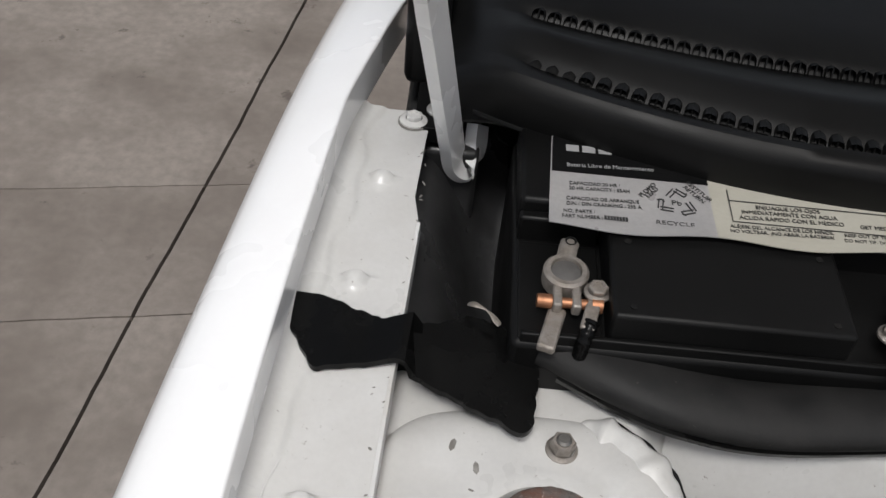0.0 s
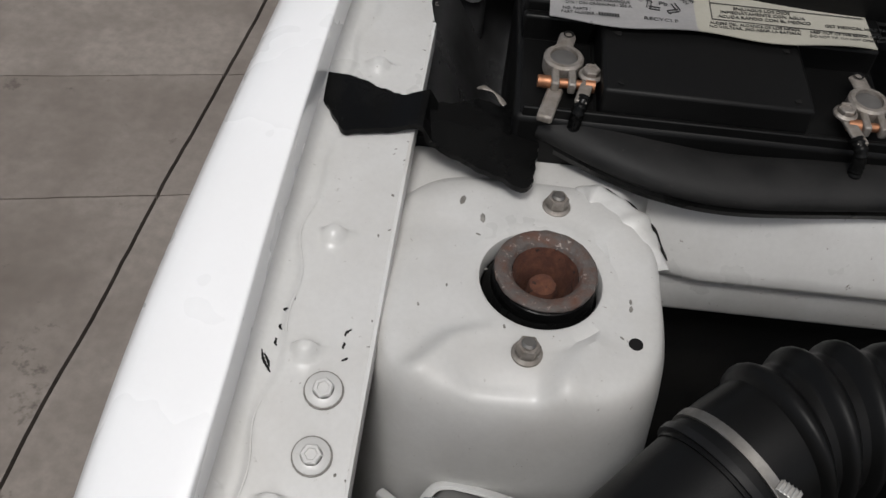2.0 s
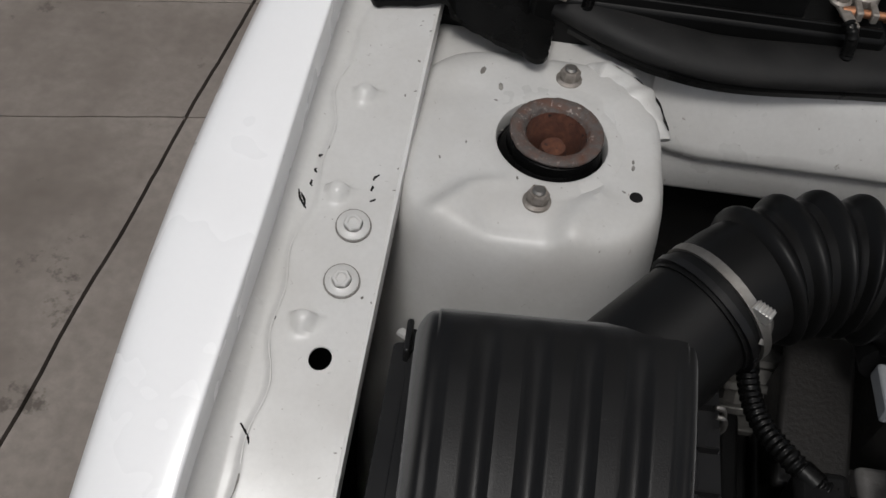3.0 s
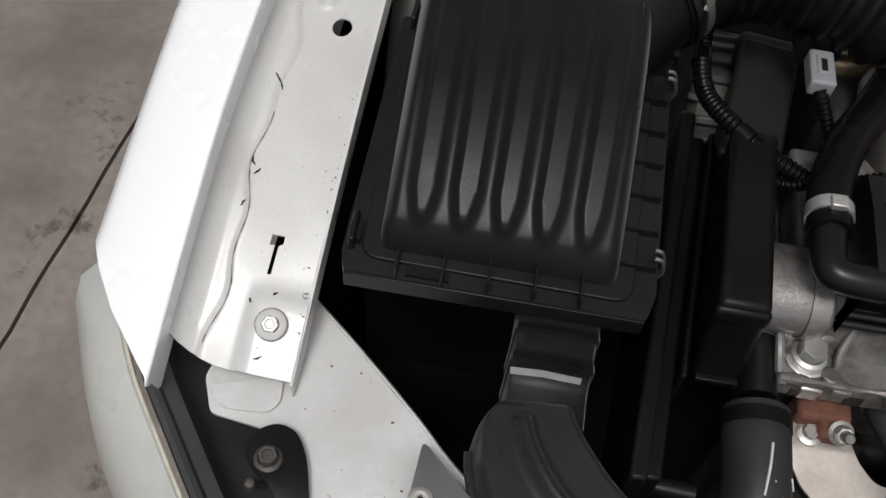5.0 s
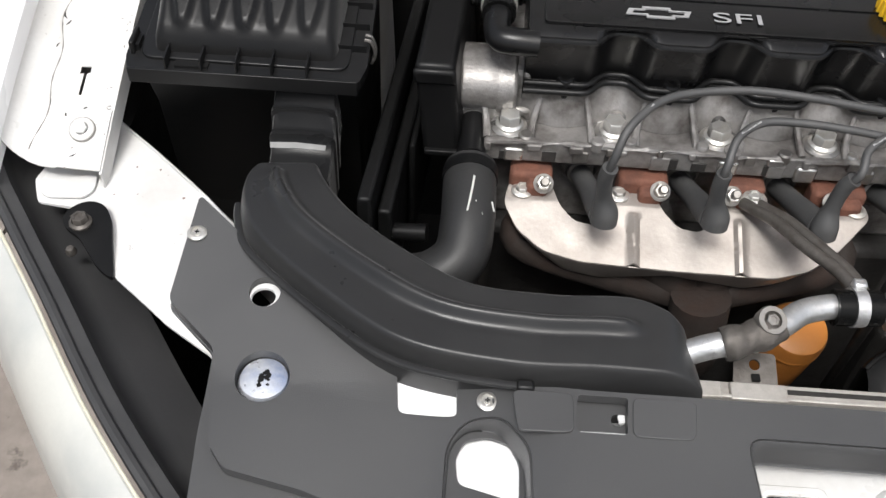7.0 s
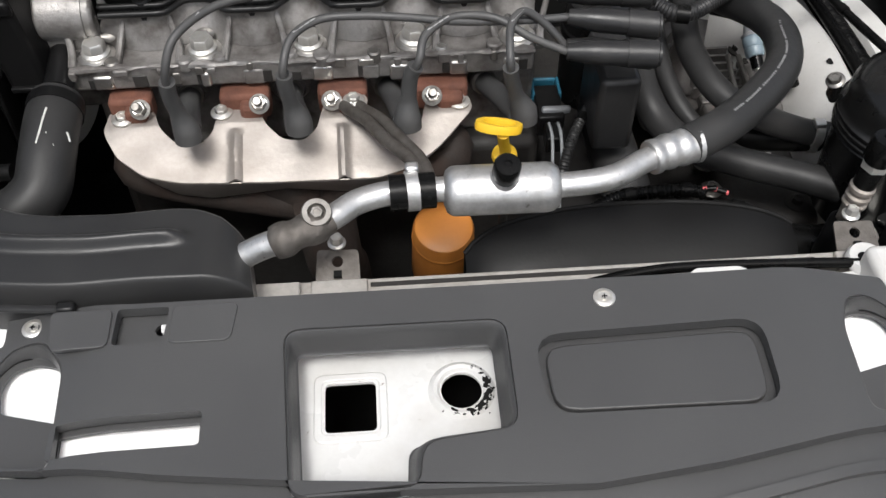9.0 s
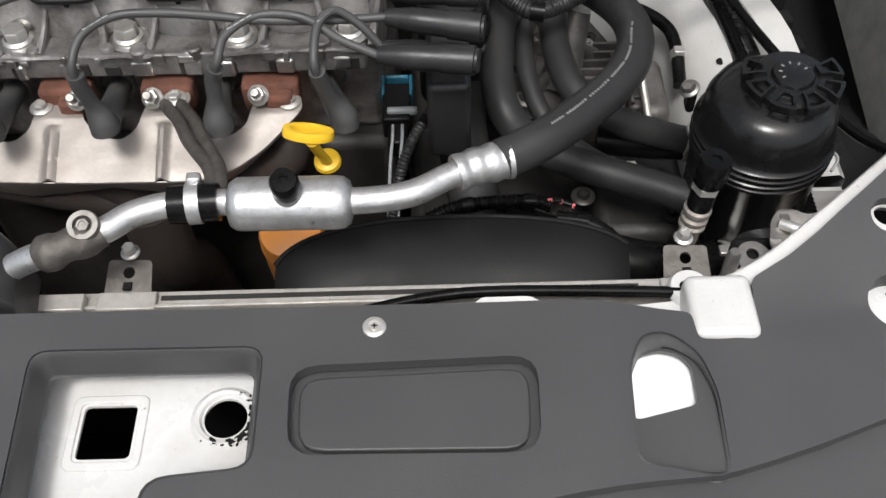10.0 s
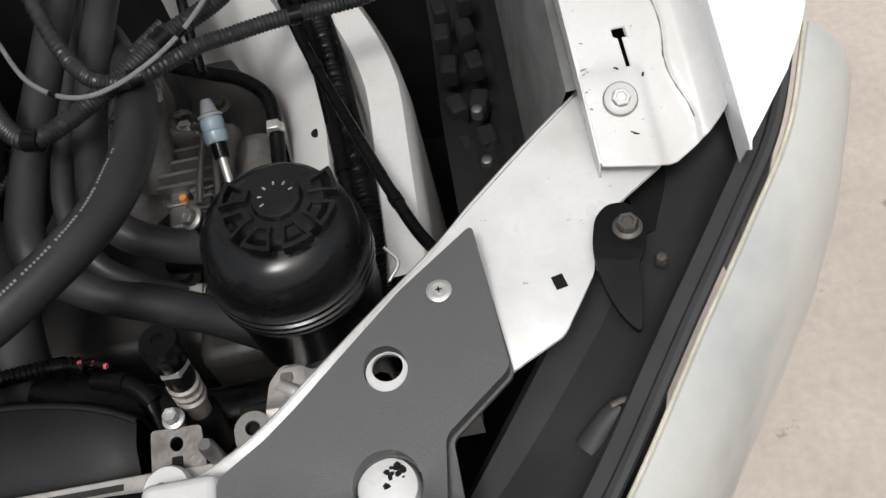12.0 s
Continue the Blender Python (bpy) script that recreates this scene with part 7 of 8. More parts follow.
    for nm, pts, rr, lab in (("wiring_loom", [(-0.335, 0.30, 0.99), (-0.345, 0.26, 0.985), (-0.343, 0.21, 0.98), (-0.325, 0.175, 0.985), (-0.30, 0.158, 0.98), (-0.272, 0.15, 0.97)], 0.0065, "black corrugated wiring loom"),
                         ("wiring_loom", [(-0.262, 0.142, 0.972), (-0.22, 0.150, 0.985), (-0.16, 0.148, 0.990), (-0.05, 0.150, 0.99), (0.10, 0.148, 0.98)], 0.0050, "black corrugated wiring loom along the engine"),
                         ("wiring_loom", [(-0.18, 0.23, 1.0), (-0.165, 0.20, 1.01), (-0.172, 0.17, 1.0), (-0.19, 0.158, 0.99)], 0.0055, "black corrugated wiring loom")):
        hose(nm, pts, rr, RUBBER, lab, "wiring loom", 10, 80, rings=lambda u, q, rr=rr: rr + 0.0006 * math.sin(q * 1570))


ALTERNATOR = surface("dusty_alternator_casting", (0.13, 0.125, 0.115), 0.6, 0.4, second=(0.05, 0.045, 0.04), amount=0.8, scale=30, grain=0.4, bump=0.5, bump_scale=300)
ALUDARK = surface("near_black_cast_aluminium", (0.022, 0.021, 0.020), 0.55, 0.6, second=(0.025, 0.022, 0.02), amount=0.8, scale=35, grain=0.4, bump=0.5, bump_scale=300)
PALE = surface("pale_plastic", (0.24, 0.25, 0.26), 0.45, second=(0.19, 0.19, 0.20), amount=0.4, scale=60, bump=0.05)
engine_bay_clutter()


# ---------------------------------------------------------------- front and far side of the bay




def ac_line():
    a = thing("air_conditioning_line", "bright aluminium air conditioning line with a muffler", "refrigerant line", (0.05, -0.127, 0.90))
    inv = Matrix.Translation((-0.05, 0.127, -0.90))
    T = lambda bm: (bm.transform(inv), bm)[1]
    part("tube", T(sweep([(-0.142, -0.176, 0.862), (-0.140, -0.168, 0.893), (-0.118, -0.164, 0.908), (-0.090, -0.161, 0.918), (-0.063, -0.148, 0.920), (-0.044, -0.134, 0.920), (-0.017, -0.127, 0.920), (0.02, -0.1265, 0.920)], 0.0092, 18, 8)), TUBEALU, a)
    part("clamp_sleeve", T(rough(sweep([(-0.104, -0.163, 0.9135), (-0.090, -0.161, 0.918), (-0.064, -0.149, 0.920)], lambda u, q: 0.0118 + 0.0012 * math.sin(q * 260), 22, 20), 0.0014, 150)), GRIMESTEEL, a, "dull crimped clamp sleeve")
    eye = inv @ along((-0.073, -0.152, 0.929), (-0.070, -0.166, 0.965))
    part("clamp_eye", lathe([(0.0060, -0.006), (0.0105, -0.006), (0.0110, 0.002), (0.0100, 0.0045), (0.0065, 0.0045), (0.0060, 0.001)], 22, eye), LEADSTEEL, a, "dull round clamp eye")
    part("fitting_screw", hexbolt(bmesh.new(), eye, 0.0095, 0.005, 0.0062), LEADSTEEL, a)
    part("rubber_sleeve", T(sweep([(-0.022, -0.128, 0.920), (0.011, -0.1265, 0.920)], 0.0132, 18, 3)), RUBBER, a)
    part("sleeve_band", T(sweep([(-0.010, -0.127, 0.920), (-0.001, -0.1262, 0.920)], 0.0147, 18, 2)), TUBEALU, a)
    part("sleeve_band_lug", T(box(-0.010, 0.0, -0.120, -0.112, 0.928, 0.936)), TUBEALU, a, bevel=0.002)
    mp = [(0.0, 0), (0.010, 0), (0.0155, 0.002), (0.0182, 0.006), (0.0185, 0.010), (0.0185, 0.074), (0.0178, 0.079), (0.0150, 0.083), (0.0095, 0.085), (0, 0.085)]
    part("muffler", T(lathe(mp, 36, along((0.017, -0.127, 0.918), (0.117, -0.128, 0.918)))), TUBEALU, a, "bright cylindrical muffler")
    vm = along((0.060, -0.130, 0.930), (0.0605, -0.137, 0.950))
    v = part("valve_stem", T(lathe([(0.011, 0), (0.0105, 0.006), (0.008, 0.009), (0.0075, 0.014), (0, 0.014)], 20, vm)), TUBEALU, a)
    part("valve_cap", T(lathe([(0.0092, 0.008), (0.0098, 0.011), (0.0098, 0.024), (0.0085, 0.0265), (0.003, 0.0268), (0.0025, 0.0255), (0, 0.0255)], 20, vm)), RUBBER, v, "black plastic valve cap")
    part("tube_after", T(sweep([(0.100, -0.128, 0.919), (0.125, -0.127, 0.920), (0.145, -0.122, 0.920), (0.165, -0.110, 0.920), (0.180, -0.1035, 0.920)], 0.0092, 18, 8)), TUBEALU, a)
    crimp = lambda u, s: 0.0128 + 0.0006 * math.sin(s * 520) + 0.0015 * u
    part("crimp", T(sweep([(0.172, -0.1065, 0.920), (0.185, -0.101, 0.920), (0.210, -0.0935, 0.920)], crimp, 22, 14)), TUBEALU, a, "crimped aluminium ferrule")
    hs = part("hose", T(sweep([(0.203, -0.0955, 0.920), (0.235, -0.078, 0.922), (0.262, -0.056, 0.922), (0.290, -0.026, 0.920), (0.308, 0.004, 0.916), (0.318, 0.045, 0.908), (0.315, 0.09, 0.895), (0.300, 0.15, 0.87), (0.26, 0.24, 0.84)], 0.0148, 20, 10)), DUSTY, a, "thick black refrigerant hose with faint print")
    line = curve_points([(0.235, -0.078, 0.922), (0.262, -0.056, 0.922), (0.290, -0.026, 0.920), (0.308, 0.004, 0.916), (0.318, 0.045, 0.908)], 14)
    rnd = random.Random(9)
    bm = bmesh.new()
    for i in range(2, len(line) - 2):
        if i % 9 == 7:
            continue
        p, d = line[i], (line[i + 1] - line[i - 1]).normalized()
        out = Vector((-0.30, -0.40, 0.86))
        out = (out - d * out.dot(d)).normalized()
        acr = d.cross(out)
        m = Matrix((d, acr, out)).transposed().to_4x4()
        m.translation = p + out * 0.0147
        k = rnd.uniform(0.5, 1.0)
        q = [bm.verts.new(m @ Vector(v)) for v in ((-0.0008, -0.0010 * k, 0), (0.0008, -0.0010 * k, 0), (0.0008, 0.0010, 0), (-0.0008, 0.0010, 0), (-0.0008, -0.0010 * k, 0.0004), (0.0008, -0.0010 * k, 0.0004), (0.0008, 0.0010, 0.0004), (-0.0008, 0.0010, 0.0004))]
        for f in ((0, 1, 5, 4), (1, 2, 6, 5), (2, 3, 7, 6), (3, 0, 4, 7), (4, 5, 6, 7)):
            bm.faces.new([q[j] for j in f])
    part("print_bars", T(bm), DIMPRINT, hs)
    # stay from the heat shield
    st = thing("line_stay", "dull steel stay holding the refrigerant line", "bracket", (-0.04, 0.01, 0.88))
    i2 = Matrix.Translation((0.04, -0.01, -0.88))
    for o in (-0.0058, 0.0058):
        bm = sweep([(-0.050 + o, 0.010, 0.881), (-0.044 + o, -0.002, 0.886), (-0.032 + o, -0.022, 0.894), (-0.017 + o, -0.054, 0.902), (0.000 + o * 0.6, -0.085, 0.908), (0.006 + o * 0.5, -0.112, 0.912)], 0.0052, 12, 8)
        bm.transform(i2)
        part("tube", bm, GRIMESTEEL, st)
    bm = sheet(ring(-0.048, 0.013, 0.012, 20), [], 0.8838, 0.0025)
    bm.transform(i2)
    part("eyelet", bm, SHIELD, st, bevel=0.0006)
    part("bolt", hexbolt(bmesh.new(), i2 @ Matrix.Translation((-0.048, 0.013, 0.8838)), 0.011, 0.006, 0.009), STEEL, st)


ac_line()


def dipstick():
    d = thing("dipstick", "yellow plastic oil dipstick with a ring handle", "dipstick", (0.075, -0.06, 0.88))
    inv = Matrix.Translation((-0.075, 0.06, -0.88))
    # the ring lies almost flat, its broad side up and forward
    rc, rm = Vector((0.0655, -0.0545, 0.9105)), Matrix.Rotation(radians(10), 4, "Y") @ Matrix.Rotation(radians(-24), 4, "X")
    bm = lathe([(0.0135, -0.0035), (0.0185, -0.0035), (0.0192, 0.0), (0.0185, 0.0035), (0.0135, 0.0035), (0.0128, 0.0), (0.0135, -0.0035)], 36, inv @ Matrix.Translation(rc) @ rm @ Matrix.Diagonal((1, 0.62, 1, 1)))
    part("ring", bm, YELLOW, d)
    bm = sweep([(0.068, -0.062, 0.908), (0.070, -0.056, 0.894), (0.0725, -0.050, 0.880), (0.0738, -0.045, 0.868)], 0.0048, 12, 5, True, None, 0.7)
    bm.transform(inv)
    part("stem", bm, YELLOW, d)
    bm = lathe([(0.0, 0.006), (0.006, 0.006), (0.0100, 0.004), (0.0108, 0.0), (0.008, -0.004), (0.0, -0.004)], 24, inv @ along((0.0738, -0.041, 0.864), (0.073, -0.046, 0.885)))
    part("stopper", bm, YELLOW, d)
    bm = sweep([(0.0738, -0.041, 0.862), (0.078, -0.03, 0.80), (0.08, -0.01, 0.60)], 0.0045, 10, 5)
    bm.transform(inv)
    part("guide_tube", bm, DARKCAST, d)
    f = thing("oil_filter", "orange painted oil filter can", "oil filter", (0.04, -0.09, 0.76))
    inv = Matrix.Translation((-0.04, 0.09, -0.76))
    bm = lathe([(0, 0.0), (0.020, 0.0), (0.0270, 0.003), (0.0290, 0.008), (0.0290, 0.085), (0.027, 0.09), (0, 0.09)], 36, inv @ along((0.026, -0.016, 0.752), (0.024, 0.006, 0.65)))
    part("can", bm, ORANGE, f)
    bm = lathe([(0.0290, 0.020), (0.0297, 0.021), (0.0297, 0.024), (0.0290, 0.025)], 36, inv @ along((0.026, -0.016, 0.752), (0.024, 0.006, 0.65)))
    part("seam", bm, ORANGE, f)


dipstick()


def radiator():
    r = thing("radiator", "radiator with a pale metal top channel and mounting tabs", "radiator", (0.11, -0.16, 0.5))
    inv = Matrix.Translation((-0.11, 0.16, -0.5))
    T = lambda bm: (bm.transform(inv), bm)[1]
    part("core", T(box(-0.20, 0.36, -0.185, -0.160, 0.40, 0.835)), DARK, r, bevel=0.003)
    part("top_channel", T(box(-0.130, 0.350, -0.166, -0.152, 0.842, 0.8535)), CHANNEL, r, "pale worn metal channel", bevel=0.0015)
    part("channel_lip", T(box(-0.130, 0.350, -0.1685, -0.1655, 0.842, 0.8575)), CHANNEL, r, bevel=0.0008)
    part("channel_groove", T(box(-0.040, 0.300, -0.1605, -0.1565, 0.8532, 0.8541)), DARKCAST, r)
    for x in (-0.064, 0.335):
        t = part("mounting_tab", T(sheet(loop_from([(x - 0.017, -0.158), (x + 0.017, -0.158), (x + 0.016, -0.132), (x - 0.015, -0.131)], r=0.003), [ring(x, -0.1405, 0.0042, 14)], lambda a, b: 0.855 + 0.35 * (b + 0.158), 0.0018, 0.006)), GRIMESTEEL, r, "galvanised mounting tab")
        part("tab_bolt", hexbolt(bmesh.new(), inv @ Matrix.Translation((x, -0.1265, 0.866)), 0.010, 0.008, 0.007), STEEL, t)
        part("tab_slot", T(box(x - 0.003, x + 0.003, -0.154, -0.148, 0.8580, 0.8600)), DARK, t)
        part("tab_foot", T(box(x - 0.020, x + 0.022, -0.170, -0.155, 0.850, 0.858)), CHANNEL, r, bevel=0.001)
    part("end_piece", T(box(-0.128, -0.092, -0.172, -0.158, 0.852, 0.862)), CHANNEL, r, bevel=0.001)
    part("white_lug", T(lathe([(0.0, 0.003), (0.013, 0.003), (0.015, 0.0), (0.015, -0.004)], 24, Matrix.Translation((0.332, -0.170, 0.866)))), CHIPPED, r, "white painted lug with a hole")
    part("lug_hole", T(lathe([(0, 0.0008), (0.004, 0.0008), (0.0045, 0)], 14, Matrix.Translation((0.329, -0.1705, 0.869)))), DARK, r)
    for x0, x1 in ((0.045, 0.055), (0.165, 0.215), (0.06, 0.09)):
        part("white_patch", T(box(x0, x1, -0.196, -0.188, 0.862, 0.8685)), CHIPPED, r)
    part("cable", T(sweep([(0.10, -0.185, 0.868), (0.15, -0.174, 0.868), (0.20, -0.170, 0.868), (0.30, -0.172, 0.866), (0.36, -0.175, 0.864)], 0.004, 10, 6)), RUBBER, r)
    # fan shroud: an arched black collar behind the radiator
    f = thing("fan_shroud", "black plastic radiator fan shroud", "fan shroud", (0.17, -0.12, 0.5))
    inv = Matrix.Translation((-0.17, 0.12, -0.5))
    T = lambda bm: (bm.transform(inv), bm)[1]
    xs = [0.035 + 0.265 * i / 40 for i in range(41)]
    arch = lambda x: math.sqrt(max(0.0, 1 - ((x - 0.172) / 0.142) ** 2))

    def collar(x, k):
        a = arch(x)
        y, z = ((-0.150, 0.800), (-0.146, 0.836), (-0.128, 0.848), (-0.126 + 0.040 * a, 0.850), (-0.122 + 0.042 * a, 0.842), (-0.121 + 0.040 * a, 0.70))[k]
        return Vector((x, y, z - 0.03 * (1 - a) ** 2))

    part("collar", T(grid(xs, range(6), collar)), FANBLACK, f).modifiers.new("sheet", "SOLIDIFY").thickness = 0.002
    part("rim", T(sweep([collar(x, 3) + Vector((0, -0.002, 0.0)) for x in xs], 0.0022, 8, 1, True, None, 1.0, False)), DARK, f)
    part("plate", T(box(-0.18, 0.355, -0.155, -0.148, 0.42, 0.83)), BLACK, f)
    part("motor", T(lathe([(0, 0), (0.045, 0), (0.05, 0.01), (0.05, 0.06), (0, 0.065)], 28, along((0.17, -0.15, 0.66), (0.17, 0, 0.66)))), BLACK, f)
    return r


FANBLACK = surface("dull_shroud_plastic", (0.006, 0.006, 0.006), 0.5, second=(0.010, 0.010, 0.010), amount=0.6, scale=14, bump=0.15, gloss=0.18)
CHANNEL = surface("worn_pale_metal", (0.50, 0.48, 0.45), 0.5, 0.4, second=(0.3, 0.27, 0.24), amount=0.7, scale=50, grain=0.3, bump=0.3, speck=(0.1, 0.08, 0.07), speck_scale=140, speck_cut=0.66)
radiator()


def reservoir():
    r = thing("fluid_reservoir", "glossy black round fluid reservoir with a lugged cap", "reservoir", (0.412, -0.028, 0.76))
    inv = Matrix.Translation((-0.412, 0.028, -0.76))
    C = inv @ Matrix.Translation((0.412, -0.028, 0))
    prof = [(0.0, 0.918), (0.028, 0.918), (0.038, 0.914), (0.045, 0.909), (0.0492, 0.900), (0.0505, 0.890), (0.0510, 0.882), (0.0525, 0.8790), (0.0548, 0.8775), (0.0548, 0.8752), (0.0532, 0.8742), (0.0532, 0.8728), (0.0552, 0.8718), (0.0552, 0.8690), (0.0535, 0.8680), (0.0535, 0.8666), (0.0550, 0.8656), (0.0550, 0.8628), (0.0528, 0.8615), (0.0528, 0.8600), (0.0540, 0.8590), (0.0538, 0.8560), (0.051, 0.851), (0.049, 0.79), (0.045, 0.765), (0, 0.76)]
    part("body", lathe(prof, 56, C), GLOSS, r)
    K = inv @ Matrix.Translation((0.421, -0.027, 0))
    cap = part("cap", lathe([(0.030, 0.914), (0.030, 0.924), (0.028, 0.9265), (0.016, 0.928), (0.0145, 0.931), (0.013, 0.9315), (0, 0.9315)], 40, K), GLOSS, r, "black moulded cap")
    for k in range(6):
        a = radians(-198 + 42 * k)
        m = K @ Matrix.Rotation(a, 4, "Z")
        tri = loop_from([(0.0185, -0.0048), (0.0250, -0.0056), (0.0355, -0.0098), (0.0365, -0.0050), (0.0365, 0.0050), (0.0355, 0.0098), (0.0250, 0.0056), (0.0185, 0.0048)], r=0.0012)
        tin = [(0.0225, -0.0030), (0.0330, -0.0068), (0.0340, 0.0), (0.0330, 0.0068), (0.0225, 0.0030)]
        bm = sheet(tri, [tin], lambda x, y: 0.9305 - 0.12 * max(0.0, x - 0.026), 0.007, 0.004)
        bm.transform(m)
        part("lug", bm, GLOSS, cap, bevel=0.0008)
    for k in range(6):
        a = radians(20 + 38 * k)
        bm = box(0.0085, 0.0112, -0.0006, 0.0006, 0.9314, 0.9318)
        bm.transform(K @ Matrix.Rotation(a, 4, "Z"))
        part("cap_mark", bm, DIMPRINT, cap)
    bm = box(-0.0572, -0.050, 0.020, 0.034, 0.872, 0.892)
    bm.transform(C)
    e = part("side_lug", bm, GLOSS, r, bevel=0.003)
    part("bolt", hexbolt(bmesh.new(), C @ along((-0.056, 0.026, 0.893), (-0.062, 0.024, 0.905)), 0.011, 0.007, 0.008), LEADSTEEL, e)
    bm = sweep([(0.058, 0.008, 0.845), (0.066, -0.004, 0.842), (0.058, -0.016, 0.840)], 0.0012, 6, 5)
    bm.transform(C)
    part("wire_clip", bm, STEEL, r)
    return r


GLOSS = surface("satin_black_moulding", (0.006, 0.006, 0.006), 0.27, second=(0.010, 0.010, 0.010), amount=0.5, scale=16, gloss=0.36, bump=0.08, bump_scale=90)
reservoir()


def service_valve():
    v = thing("service_valve", "refrigerant service valve with a black cap", "valve", (0.347, -0.14, 0.86))
    inv = Matrix.Translation((-0.347, 0.14, -0.86))
    m = inv @ along((0.3432, -0.1118, 0.8500), (0.3497, -0.1083, 0.9275))
    part("body", lathe([(0.0075, -0.01), (0.0080, 0.008), (0.0078, 0.010), (0.0100, 0.0125), (0.0100, 0.0145), (0.0082, 0.016), (0.0082, 0.018), (0.0100, 0.020), (0.0100, 0.022), (0.0082, 0.0235), (0.0082, 0.0255), (0.0102, 0.028), (0.0102, 0.031), (0.008, 0.033), (0.0078, 0.052), (0, 0.052)], 22, m), LEAD, v, "ribbed steel valve body")
    part("sleeve", lathe([(0.0088, 0.033), (0.0092, 0.036), (0.0092, 0.050), (0.0085, 0.052)], 20, m), RUBBER, v)
    part("nut", lathe([(0.0105, 0.051), (0.0105, 0.057), (0.009, 0.058)], 6, m), STEEL, v)
    part("cap", lathe([(0.010, 0.057), (0.0118, 0.060), (0.0118, 0.076), (0.0105, 0.080), (0.004, 0.0805), (0.0035, 0.079), (0, 0.079)], 24, m), RUBBER, v, "black plastic cap")
    part("foot", lathe([(0.012, -0.05), (0.012, -0.008), (0.009, -0.004)], 16, m), BLACK, v)
    b = thing("hinged_bracket", "dull steel bracket behind the cross panel", "bracket", (0.40, -0.14, 0.86))
    inv = Matrix.Translation((-0.40, 0.14, -0.86))
    bm = sheet(loop_from([(0.372, -0.152), (0.371, -0.138), (0.377, -0.131), (0.386, -0.130), (0.394, -0.136), (0.397, -0.147), (0.385, -0.157)], r=0.005), [ring(0.3825, -0.1405, 0.0045, 16)], lambda x, y: 0.864 + 0.15 * (y + 0.14), 0.0025, 0.006)
    bm.transform(inv)
    part("plate", bm, LEADSTEEL, b, bevel=0.0008)
    bm = sheet(loop_from([(0.393, -0.139), (0.397, -0.120), (0.405, -0.110), (0.414, -0.110), (0.424, -0.117), (0.432, -0.116), (0.420, -0.133), (0.404, -0.147)], r=0.004), [], lambda x, y: 0.868 + 0.25 * (y + 0.14) + 0.25 * abs(x - 0.410), 0.0025, 0.006)
    bm.transform(inv)
    part("wing", bm, LEADSTEEL, b, "bent wing of the bracket", bevel=0.0008)
    bm = sweep([(0.404, -0.122, 0.874), (0.412, -0.128, 0.876), (0.418, -0.131, 0.875)], 0.0042, 12, 4)
    bm.transform(inv)
    part("pin", bm, STEEL, b)
    for x, y, h in ((0.362, -0.156, 0.020), (0.4075, -0.1165, 0.008)):
        part("stud", lathe([(0.005, -0.02), (0.005, h * 0.8), (0.0035, h), (0, h)], 12, inv @ Matrix.Translation((x, y, 0.868))), LEADSTEEL, b)
    bm = box(0.372, 0.43, -0.15, -0.12, 0.80, 0.858)
    bm.transform(inv)
    part("block", bm, DARK, b, bevel=0.004)


service_valve()


